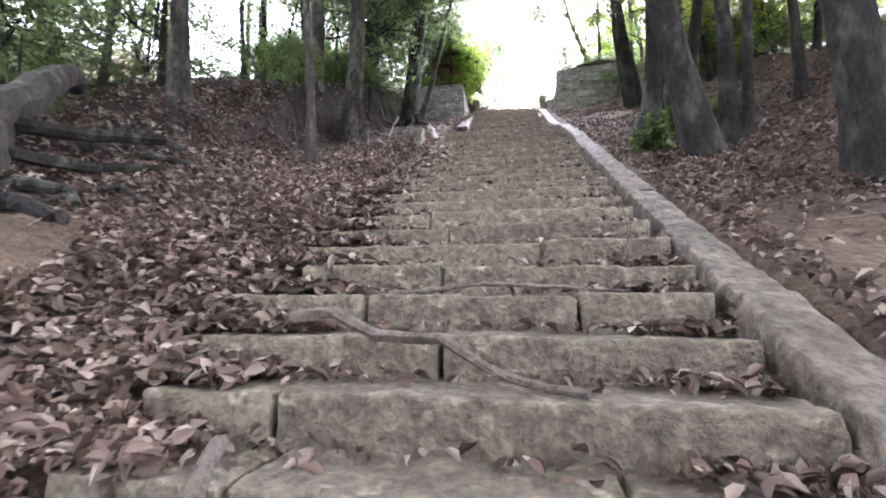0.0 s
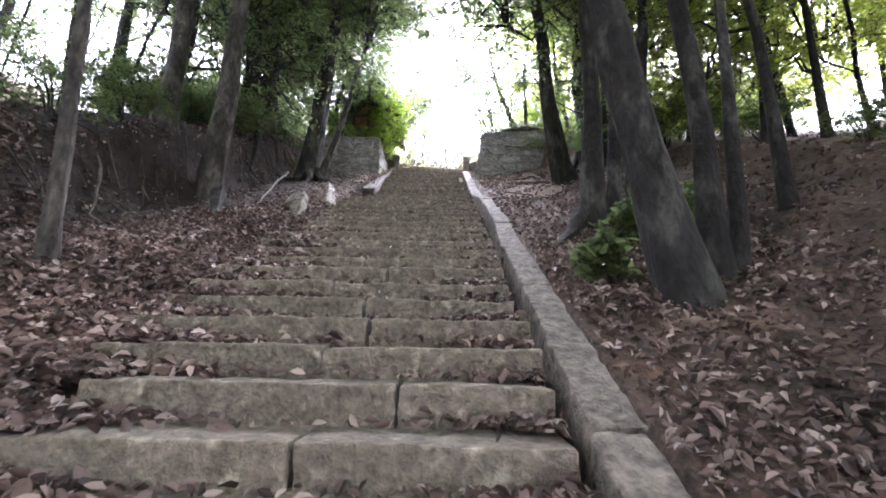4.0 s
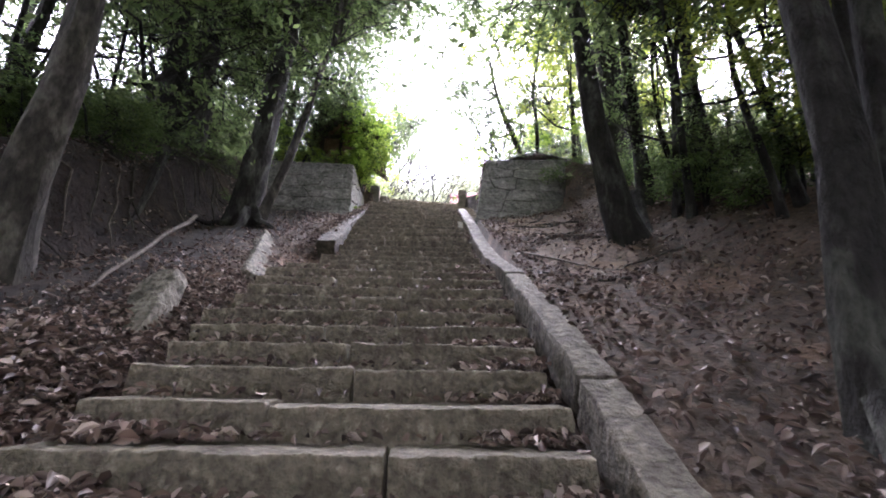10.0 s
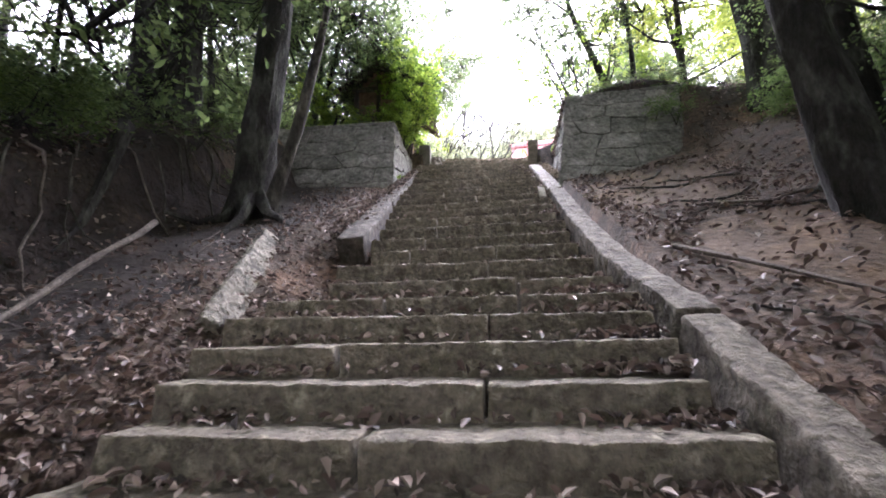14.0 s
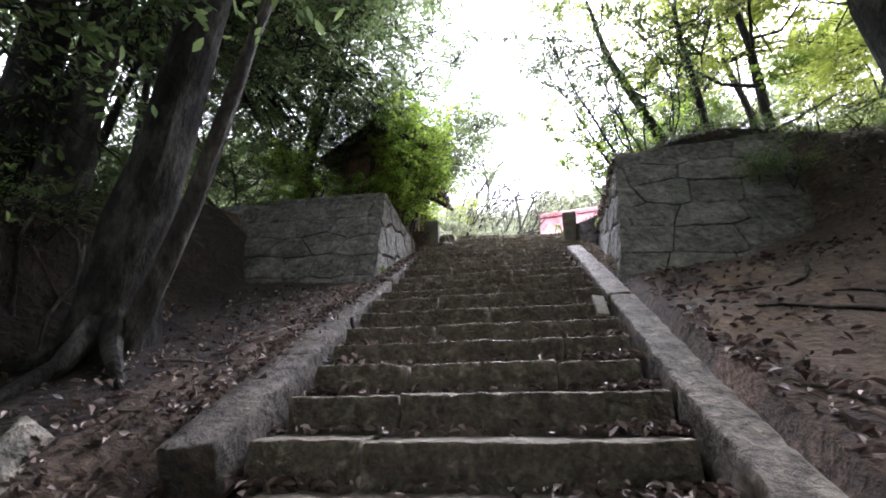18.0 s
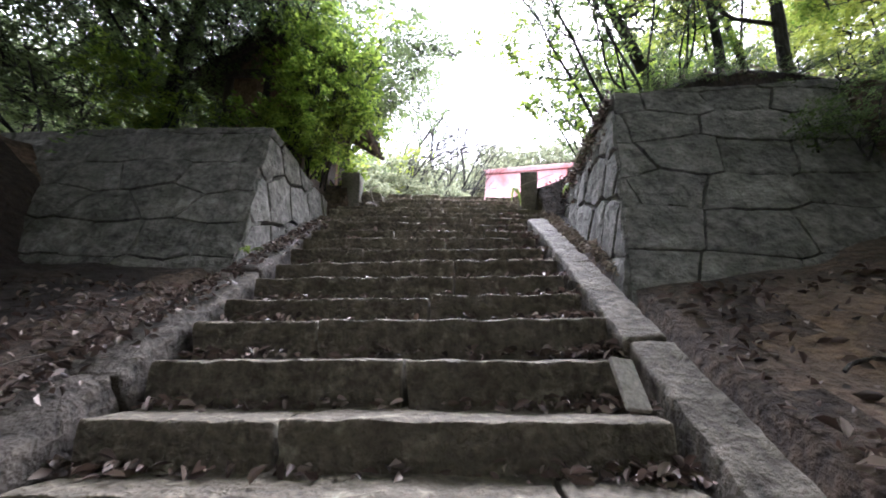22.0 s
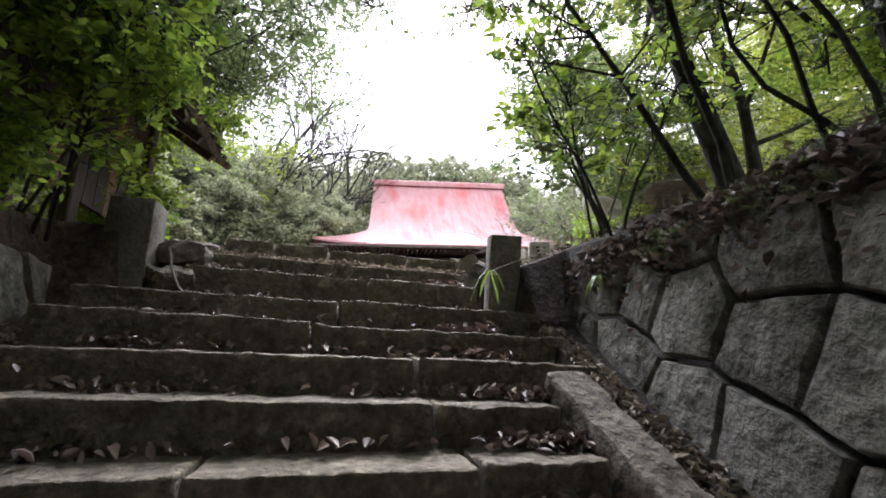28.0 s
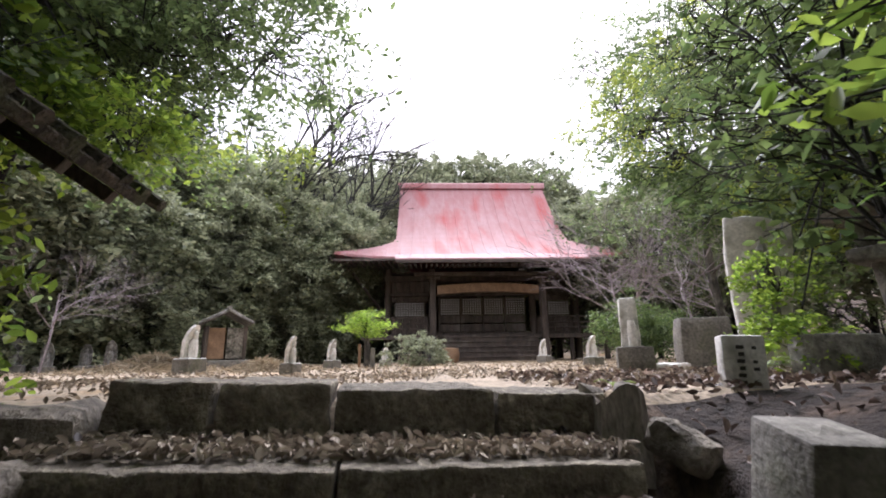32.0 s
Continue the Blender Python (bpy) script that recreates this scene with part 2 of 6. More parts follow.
def rough_z(x, y):
    clods = min(1, max(0, (-3.3 - x) / 0.7)) * min(1, max(0, (15 - y) / 2))
    if clods:
        return clods * (0.22 * noise.noise((x * 1.3, y * 1.3, 3.1)) + 0.13 * noise.noise((x * 2.9, y * 2.9, 7.7))) + (1 - clods) * 0.05 * noise.noise((x * 1.1, y * 1.1, 3.1))
    return 0.05 * noise.noise((x * 1.1, y * 1.1, 3.1)) + 0.035 * noise.noise((x * 3.1, y * 3.1, 7.7))


def drift_edge(y):
    """How far the earth and leaf drift covers the left ends of the steps."""
    return lerp(-0.95, -1.5, min(1, max(0, (y - 3.0) / 4.5)))


def bank(x, y):
    """Height of the ground beside the steps above the line of their edges."""
    if x < 0:
        d = drift_edge(y) - x
        low = [(0, -0.2), (0.3, -0.07), (0.8, 0.05), (1.3, 0.2), (2.0, 0.45), (2.6, 0.6), (3.0, 1.0), (4.5, 1.3), (8, 1.7), (19, 2.2)]
        high = [(0, -0.3), (0.15, -0.14), (0.6, 0.0), (1.6, 0.04), (2.15, 0.06), (2.4, 0.35), (2.62, 1.2), (3.1, 1.5), (5.5, 1.75), (19, 2.4)]
        k = min(1, max(0, (y - 4.5) / 3))
        h = lerp(curve(d, low), curve(d, high), k)
        if y > 12.8:
            h = lerp(h, min(h, 0.12 + 0.06 * d + 0.8 * max(0, d - 1.9)), min(1, (y - 12.8) / 1.6))
        h -= 0.17 * math.exp(-((x + 1.72) / 0.42) ** 2) * max(0, min(1, (y - 9.8) / 0.8, (12.5 - y) / 0.5))
        return h
    r = [(0, -0.42), (1.12, -0.4), (1.22, -0.06), (1.32, 0.0), (1.7, 0.04), (2.3, 0.1), (3.2, 0.3), (4.0, 0.75), (5.0, 1.2), (6.5, 1.4), (10, 1.6), (20, 2)]
    return curve(x, r)


def ground_z(x, y):
    """Height of the earth anywhere in the place."""
    face = 16.5 if x < 0 else 16.1
    left = drift_edge(y) if y < face else -1.62
    if left < x < 1.22:
        return nose(min(max(y, -7), 19.5)) - 0.45 if y < 19.55 else TOP - 0.03
    if y > face:
        if (-1.98 if y < 18.5 else -1.5) < x < (1.72 if y < 18.2 else 1.3) and y < 19.3:
            return nose(y) - 0.1
        flat = 10.5 + 0.35 * min(1, max(0, (y - face) / 2.5))
        mound = 0.55 * math.exp(-((x - 3.2) / 1.4) ** 2 - ((y - 16.5) / 0.6) ** 2) + 0.32 * math.exp(-((x - 3.0) / 1.2) ** 2 - ((y - 17.8) / 1.0) ** 2)
        if 1.2 < x < 2.4 and y < 20:
            flat -= 0.3 * (1 - (x - 1.2) / 1.2) * max(0, min(1, (19.6 - y) / 0.5))
        side = curve(abs(x - 1.5), [(13, 0), (20, 3.5), (40, 10), (90, 22)])
        hill = curve(y, [(43, 0), (52, 3.5), (75, 16), (110, 30)])
        return flat + mound + max(side, hill) + 0.4 * rough_z(x, y)
    z = nose(max(y, -7)) + bank(x, max(y, -7)) + rough_z(x, y) * min(1, max(0, abs(x) - 0.9))
    z = min(z, 10.4 if y > 12 else 99)
    if x > 3.2 and y > 14.7:
        k = min(1, max(0, (x - 3.2) / 0.6)) * min(1, (y - 14.7) / 1.4)
        z = lerp(z, 10.55 + 0.25 * noise.noise((x * 1.7, y * 1.7, 6.1)), k * k * (3 - 2 * k))
    return z


def tread_z(y):
    """Top of the step that lies at y."""
    below = [e for e in EDGES if e <= y]
    return nose(below[-1]) - SUNK.get(len(below) - 1, 0) if below else nose(-2.1)


# ---- shapes ----
def stone_bm(sx, sy, sz, r=0.02, amp=0.012, cell=0.14, freq=5.0, seed=0.0, m=None, chip=0.0):
    """A rounded block of the given size about its middle, with an uneven surface."""
    def marks(s):
        k = max(1, int((s - 2 * r) / cell))
        return [-s / 2] + [-s / 2 + r + (s - 2 * r) * i / k for i in range(k + 1)] + [s / 2]
    ax, ay, az = marks(sx), marks(sy), marks(sz)
    bm, seen = bmesh.new(), {}

    def vert(x, y, z):
        key = (round(x, 5), round(y, 5), round(z, 5))
        if key not in seen:
            p = Vector((x, y, z))
            q = Vector([max(-s / 2 + r, min(s / 2 - r, c)) for c, s in zip(p, (sx, sy, sz))])
            d = p - q
            if d.length > 1e-6:
                p = q + d.normalized() * r
            o = Vector((seed * 3.7, seed * 1.3, seed * 7.1))
            p += amp * noise.noise_vector(p * freq + o) + 0.5 * amp * noise.noise_vector(p * freq * 3.3 + o) + chip * noise.noise_vector(p * 26 + o)
            seen[key] = bm.verts.new(m @ p if m else p)
        return seen[key]

    def side(us, vs, put, flip):
        for i in range(len(us) - 1):
            for j in range(len(vs) - 1):
                f = [put(us[i], vs[j]), put(us[i + 1], vs[j]), put(us[i + 1], vs[j + 1]), put(us[i], vs[j + 1])]
                if len(set(f)) == 4:
                    bm.faces.new(f[::-1] if flip else f)
    for k in (-1, 1):
        side(ax, ay, lambda a, b: vert(a, b, k * sz / 2), k < 0)
        side(ax, az, lambda a, b: vert(a, k * sy / 2, b), k > 0)
        side(ay, az, lambda a, b: vert(k * sx / 2, a, b), k < 0)
    bm.normal_update()
    return bm


def tube_bm(pts, radii, n=8, rough=0.0, seed=0.0, bm=None, cap=True):
    """A bent round bar through the points."""
    bm = bm or bmesh.new()
    rings = []
    pts = [Vector(p) for p in pts]
    side = Vector((1, 0.13, 0.05))
    for i, p in enumerate(pts):
        d = (pts[min(i + 1, len(pts) - 1)] - pts[max(i - 1, 0)]).normalized()
        a = (side - d * side.dot(d)).normalized()
        b = d.cross(a)
        ring = []
        for k in range(n):
            t = 2 * math.pi * k / n
            w = a * math.cos(t) + b * math.sin(t)
            r = radii[i] * (1 + rough * noise.noise(Vector((seed + p.z * 1.5, math.cos(t) * 1.2, math.sin(t) * 1.2 + seed))))
            ring.append(bm.verts.new(p + w * r))
        rings.append(ring)
    for r0, r1 in zip(rings, rings[1:]):
        for k in range(n):
            bm.faces.new((r0[k], r0[(k + 1) % n], r1[(k + 1) % n], r1[k]))
    if cap:
        bm.faces.new(rings[0][::-1])
        bm.faces.new(rings[-1])
    return bm


def box_bm(x0, x1, y0, y1, z0, z1, bevel=0.0, m=None, bm=None):
    """A box, with its edges broken by the bevel."""
    own = bmesh.new()
    vs = [own.verts.new((x, y, z)) for z in (z0, z1) for y in (y0, y1) for x in (x0, x1)]
    for f in [(0, 2, 3, 1), (4, 5, 7, 6), (0, 1, 5, 4), (2, 6, 7, 3), (0, 4, 6, 2), (1, 3, 7, 5)]:
        own.faces.new([vs[i] for i in f])
    if bevel:
        bmesh.ops.bevel(own, geom=own.edges[:], offset=bevel, segments=1, affect="EDGES")
    if m:
        own.transform(m)
    if bm is None:
        own.normal_update()
        return own
    me = bpy.data.meshes.new("tmp")
    own.to_mesh(me)
    own.free()
    bm.from_mesh(me)
    bpy.data.meshes.remove(me)
    return bm


def blade_mesh(name, places, size, material, rng, flat=0.3, long=2.0, curl=0.35, spread=0.4):
    """One mesh of many leaves at the given places (n x 3); each is a folded, curled blade. flat: 1 lies flat, 0 any way."""
    n = len(places)
    s = size * (1 + spread * rng.uniform(-1, 1, n))[:, None]
    yaw = rng.uniform(0, 2 * np.pi, n)
    up = rng.normal(size=(n, 3)) * (1 - flat) + np.array([0, 0, 1.0]) * (flat + 0.05)
    up /= np.linalg.norm(up, axis=1)[:, None]
    h = np.stack([np.cos(yaw), np.sin(yaw), 0 * yaw], 1)
    along = h - up * (h * up).sum(1)[:, None]
    along /= np.linalg.norm(along, axis=1)[:, None] + 1e-9
    across = np.cross(up, along)
    w = s / long
    c = curl * rng.uniform(0.2, 1.4, n)[:, None]
    base = places - along * s * 0.5
    tip = places + along * s * 0.5 + up * s * c * 0.3
    l1 = places - along * s * 0.12 + across * w * 0.5 + up * s * c * 0.35
    r1 = places - along * s * 0.12 - across * w * 0.5 + up * s * c * 0.35
    l2 = places + along * s * 0.22 + across * w * 0.36 + up * s * c * 0.4
    r2 = places + along * s * 0.22 - across * w * 0.36 + up * s * c * 0.4
    v = np.stack([base, r1, r2, tip, l2, l1], 1).reshape(-1, 3)
    k = np.arange(n)[:, None] * 6
    quads = np.concatenate([k + [0, 1, 2, 3], k + [0, 3, 4, 5]], 1).reshape(-1)
    me = bpy.data.meshes.new(name)
    me.vertices.add(len(v))
    me.vertices.foreach_set("co", v.astype(np.float32).ravel())
    me.loops.add(len(quads))
    me.loops.foreach_set("vertex_index", quads.astype(np.int32))
    me.polygons.add(len(quads) // 4)
    me.polygons.foreach_set("loop_start", np.arange(0, len(quads), 4, dtype=np.int32))
    me.polygons.foreach_set("loop_total", np.full(len(quads) // 4, 4, dtype=np.int32))
    me.materials.append(material)
    me.update(calc_edges=True)
    me.validate()
    return me


# ---- ground ----
def grid(xs, ys, zf):
    verts = [(x, y, zf(x, y)) for y in ys for x in xs]
    w = len(xs)
    return verts, [(j * w + i, j * w + i + 1, (j + 1) * w + i + 1, (j + 1) * w + i) for j in range(len(ys) - 1) for i in range(w - 1)]


gx = sorted({round(float(v), 3) for v in [*np.arange(-6, 1.3, 0.12), *np.arange(1.3, 2.9, 0.06), *np.arange(2.9, 6.01, 0.12), *np.arange(-60, -6, 1.0), *np.arange(7, 61, 1.0), *np.arange(-600, -60, 60), *np.arange(70, 600, 60)]})
gy = sorted({round(float(v), 3) for v in [*np.arange(-3, 21, 0.13), *np.arange(-40, -3, 1.0), *np.arange(21, 80, 0.7), *np.arange(-600, -40, 60), *np.arange(90, 900, 60)]})
gv, gf = grid(gx, gy, ground_z)
gme = bpy.data.meshes.new("ground")
gme.from_pydata(gv, [], gf)
gme.materials.append(SOIL)
gme.materials.append(YARD)
gme.materials.append(EARTH)
gme.materials.append(SHADESOIL)


def bare(x, y):
    """Worn places of orange-brown earth on the right bank."""
    w = 0.3 * noise.noise((x * 2.2, y * 2.2, 1.5)) + 0.2 * noise.noise((x * 6, y * 6, 4.5))
    return any(((x - px) / rx) ** 2 + ((y - py) / ry) ** 2 < 1 + 1.6 * w for px, py, rx, ry in ((2.0, 2.4, 0.5, 1.0), (2.2, 13.5, 0.75, 1.2), (2.25, 11.0, 0.6, 0.9), (-2.75, 2.4, 0.75, 0.55)))


# left bank and ground above the right wall get the soil with painted shade
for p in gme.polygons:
    in_shade = p.center.x + 0.5 * noise.noise(p.center * 1.7) < (-2.9 if p.center.y < 7 else -2.2)
    p.material_index = 1 if p.center.y > 19.5 and p.center.z < 11.3 else 2 if 1.3 < abs(p.center.x) < 3.6 and bare(p.center.x, p.center.y) else 3 if in_shade and p.center.y < 16 or 1.2 < p.center.x + 0.4 * noise.noise(p.center * 1.9) < 5.6 and 15.8 < p.center.y < 19.5 + 0.4 * noise.noise(p.center * 2.3) else 0
    p.use_smooth = True
ground = tagged(new("ground", gme), "brown earth banks below and pale courtyard floor above", "ground", kind="structure")


# ---- steps: rows of long stones ----
JOINTS = {13: [-0.17], 16: [0.27], 17: [-0.35], 18: [-0.56], 20: [0.27], 21: [-0.17], 22: [0.02], 23: [-0.08], 24: [-0.38], 25: [-0.02],
          26: [-0.28], 27: [0.05], 28: [-0.74], 29: [0.1], 30: [-0.51], 31: [-0.16], 32: [-0.26], 33: [-0.49], 34: [-0.01], 35: [-0.41],
          36: [0.06], 37: [-0.72], 38: [0.07], 39: [-0.61, 0.26], 40: [0.28], 41: [0.06], 42: [-0.72, 0.13], 43: [-0.64], 47: [-0.55],
          48: [-0.11], 49: [-0.66], 50: [-0.05], 52: [0.1], 53: [-0.77], 54: [-0.01], 57: [0.28], 58: [-0.28], 59: [-0.12], 60: [0.1],
          61: [-0.19], 62: [-0.75, -0.23, 0.56]}
rs = random.Random(5)
LEFT_ENDS = {41: -1.3, 42: -1.12, 43: -1.26}


def sag(i, x):
    """How far a step lies off the slope: some have sunk, the upper ones lean to their right ends."""
    return (0.03 - 0.045 * x) * min(1, max(0, (i - 52) / 5)) - SUNK.get(i, 0)


staircase = thing("staircase", pose(0, 0, 0), "long flight of worn grey stone steps with fallen leaves", "stairs", kind="structure")
for i, y in enumerate(EDGES):
    low = y < 12.2
    xl = -1.5 + rs.uniform(-0.1, 0.1) if low else curve(y, [(12.2, -1.25), (15.2, -1.42), (17.2, -1.57)])
    if y < 5.2:
        xl = -1.3 + rs.uniform(-0.15, 0.2)
    if 10.8 < y < 12.2:
        xl = -1.15 + rs.uniform(-0.05, 0.1)
    xr = (1.0 if y < 11.5 else 0.95) + rs.uniform(-0.04, 0.02)
    if i in LEFT_ENDS:
        xl = LEFT_ENDS[i]
    if i >= 57:
        xl, xr = -1.72, 1.38
    if i >= 60:
        xl, xr = (-1.28, 1.05) if i < 62 else (-1.2, 1.16)
    cuts = JOINTS.get(i) or ([rs.uniform(-0.7, 0.5)] if rs.random() < 0.8 else [-0.6, 0.4])
    marks = [xl, *cuts, xr]
    nxt = EDGES[i + 1] if i + 1 < len(EDGES) else y + 0.42
    for a, b in zip(marks, marks[1:]):
        dz, dy = rs.uniform(-0.014, 0.008), rs.uniform(-0.014, 0.014)
        depth = max(nxt - y + 0.14, 0.4)
        height = 0.29 if i < 62 else 0.32
        tilt = rs.uniform(-0.6, 0.6)
        bm = stone_bm(b - a - 0.02, depth, height, 0.014, 0.011, 0.05 if y > 1 else 0.1, 5.5, seed=i + a, chip=0.008)
        bm.transform(pose((a + b) / 2, y + dy + depth / 2, nose(y) + dz + sag(i, (a + b) / 2) - height / 2, rs.uniform(-0.8, 0.8), tilt + math.degrees(-math.atan(sag(i, 1) - sag(i, 0))), rs.uniform(-0.5, 0.5)))
        part("step_stone", bm, STONE, staircase, smooth=True)


# ---- sloping border stones ----
def border(name, line, width, marks, lift, label, material, sunk):
    own = thing(name, pose(0, 0, 0), label, "stair border", kind="structure")
    low = [(10.4, 0), (11.5, -0.1), (12.4, -0.14), (13.2, -0.1), (14.2, -0.04), (14.6, 0)]
    for k, (a, b) in enumerate(zip(marks, marks[1:])):
        x0, x1 = curve(a, line), curve(b, line)
        z0, z1 = nose(a) + lift + sunk * curve(a, low), nose(b) + lift + sunk * curve(b, low)
        slope = math.atan2(z1 - z0, b - a)
        bm = stone_bm(width, math.hypot(b - a, z1 - z0) - 0.012, 0.3, 0.02, 0.014, 0.05, 5.0, seed=k * 1.7 + x0, chip=0.01)
        bm.transform(pose((x0 + x1) / 2 + width / 2 + rs.uniform(-0.01, 0.01), (a + b) / 2, (z0 + z1) / 2 - 0.15 / math.cos(slope) + rs.uniform(-0.01, 0.01), math.degrees(slope) + rs.uniform(-0.4, 0.4), 0, math.degrees(math.atan2(x0 - x1, b - a))))
        part("border_stone", bm, material, own, smooth=True)
    return own


border("stair_border", [(0, 1.0), (4.4, 1.03), (6.5, 1.05), (8.4, 1.12), (9.4, 1.11), (12.2, 0.97), (17, 0.98)], 0.22, [-2.0, -0.4, 1.1, 2.6, 4.35, 5.86, 7.0, 8.2, 9.3, 10.35, 11.45, 12.9, 14.4, 15.6, 16.5, 17.42], 0.02, "sloping border of pale grey stone slabs beside the steps", KERB, 0.75)
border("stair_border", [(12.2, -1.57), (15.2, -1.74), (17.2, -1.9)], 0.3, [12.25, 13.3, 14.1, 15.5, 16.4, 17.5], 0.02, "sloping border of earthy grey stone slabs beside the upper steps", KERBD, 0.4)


# ---- retaining walls of fitted stones ----
def clip(poly, a, b, c):
    """The part of a polygon where a*u + b*v <= c."""
    out = []
    for (u0, v0), (u1, v1) in zip(poly, poly[1:] + poly[:1]):
        d0, d1 = a * u0 + b * v0 - c, a * u1 + b * v1 - c
        if d0 <= 0:
            out.append((u0, v0))
        if d0 * d1 < 0:
            t = d0 / (d0 - d1)
            out.append((lerp(u0, u1, t), lerp(v0, v1, t)))
    return out


def stone_face(owner, corners, cell_u, cell_v, seed, wave=0.2, depth=0.3, dome=0.006, level=1.3, gap=1.0):
    """Fits uneven stones over the flat face with these corners (bottom start, bottom end, top end, top start)."""
    rng = random.Random(seed)
    c = [Vector(p) for p in corners]
    u = (c[1] - c[0]).normalized()
    n = u.cross(c[3] - c[0]).normalized()
    v = n.cross(u)
    flat = [((p - c[0]).dot(u), (p - c[0]).dot(v)) for p in c]
    us, vs = [p[0] for p in flat], [p[1] for p in flat]
    u0, u1, v0, v1 = min(us) - 0.3, max(us) + 0.3, min(vs) - 0.1, max(vs) + 0.2
    seeds, row, y = [], 0, v0 - cell_v
    while y < v1 + cell_v:
        x = u0 - cell_u * rng.uniform(1.0, 2.0)
        while x < u1 + cell_u:
            seeds.append((x + wave * cell_u * rng.uniform(-1, 1), y + 0.6 * wave * cell_v * rng.uniform(-1, 1)))
            x += cell_u * rng.uniform(0.75, 1.3)
        y += cell_v * rng.uniform(0.8, 1.2)
        row += 1
    k = level * (cell_u / cell_v) ** 2
    cells = []
    for su, sv in seeds:
        poly = [(su - 1.6 * cell_u, sv - 1.6 * cell_v), (su + 1.6 * cell_u, sv - 1.6 * cell_v), (su + 1.6 * cell_u, sv + 1.6 * cell_v), (su - 1.6 * cell_u, sv + 1.6 * cell_v)]
        for tu, tv in seeds:
            if (tu, tv) != (su, sv) and abs(tu - su) < 3 * cell_u and abs(tv - sv) < 3 * cell_v and poly:
                a, b = tu - su, k * (tv - sv)
                poly = clip(poly, a, b, 0.5 * (tu * tu - su * su + k * (tv * tv - sv * sv)))
        if len(poly) > 2:
            cells.append(poly)
    for poly in cells:
        for p, q in zip(flat, flat[1:] + flat[:1]):
            if poly:
                a, b = q[1] - p[1], p[0] - q[0]
                poly = clip(poly, a, b, a * p[0] + b * p[1])
        if len(poly) < 3:
            continue
        cu, cv = sum(p[0] for p in poly) / len(poly), sum(p[1] for p in poly) / len(poly)
        area = 0.5 * abs(sum(p[0] * q[1] - q[0] * p[1] for p, q in zip(poly, poly[1:] + poly[:1])))
        if area < 0.012:
            continue
        fine = []
        for p, q in zip(poly, poly[1:] + poly[:1]):
            m = max(1, int(math.hypot(q[0] - p[0], q[1] - p[1]) / 0.09))
            fine += [(lerp(p[0], q[0], t / m), lerp(p[1], q[1], t / m)) for t in range(m)]
        bm = bmesh.new()
        out = rng.uniform(-0.008, 0.01)
        size = math.sqrt(area)
        rings = []
        for shrink, lift in ((0.008, -depth), (0.01, -0.06), (0.012, -0.014), (0.018, 0.5 * dome), (0.06, dome), (0.12, dome), (0.19, dome)):
            ring = []
            for p in fine:
                d = math.hypot(p[0] - cu, p[1] - cv) + 1e-6
                t = max(0.15, 1 - shrink * gap * (1.6 if size > 0.3 else 1.0) / d)
                pu, pv = cu + (p[0] - cu) * t, cv + (p[1] - cv) * t
                w = lift + out
                q = c[0] + u * pu + v * pv + n * w
                if lift > -0.1:
                    q += 0.012 * noise.noise_vector(q * 4) + 0.011 * noise.noise_vector(q * 14) + 0.006 * noise.noise_vector(q * 34)
                ring.append(bm.verts.new(q))
            rings.append(ring)
        for r0, r1 in zip(rings, rings[1:]):
            for t in range(len(fine)):
                bm.faces.new((r0[t], r0[(t + 1) % len(fine)], r1[(t + 1) % len(fine)], r1[t]))
        q = c[0] + u * cu + v * cv + n * (out + dome * 1.15)
        mid = bm.verts.new(q + 0.02 * noise.noise_vector(q * 5))
        for t in range(len(fine)):
            bm.faces.new((rings[-1][t], rings[-1][(t + 1) % len(fine)], mid))
        bm.normal_update()
        part("wall_stone", bm, WALLST, owner, smooth=True)


wall_r = thing("wall_east", pose(0, 0, 0), "dry retaining wall of large fitted grey stones", "stone wall", kind="structure")
stone_face(wall_r, [(1.2, 14.85, 8.2), (3.5, 14.85, 8.2), (3.95, 16.0, 10.72), (1.66, 15.95, 10.6)], 0.56, 0.42, 3, 0.22, level=2.2, gap=0.4)
stone_face(wall_r, [(1.51, 18.1, 9.3), (1.2, 14.85, 8.2), (1.66, 15.95, 10.6), (1.72, 18.1, 10.5)], 0.5, 0.42, 4, 0.26, dome=0.02)
wall_l = thing("wall_west", pose(0, 0, 0), "dry retaining wall of fitted grey stones under shrubs", "stone wall", kind="structure")
stone_face(wall_l, [(-6.6, 15.35, 8.5), (-1.74, 15.42, 8.4), (-1.95, 16.4, 10.62), (-6.6, 16.3, 10.62)], 0.56, 0.42, 6, 0.22, level=2.2, gap=0.4)
stone_face(wall_l, [(-1.74, 15.42, 8.4), (-1.865, 18.4, 9.5), (-1.95, 18.4, 10.45), (-1.95, 16.4, 10.62)], 0.57, 0.48, 8, 0.26, dome=0.02)


# ---- trees ----


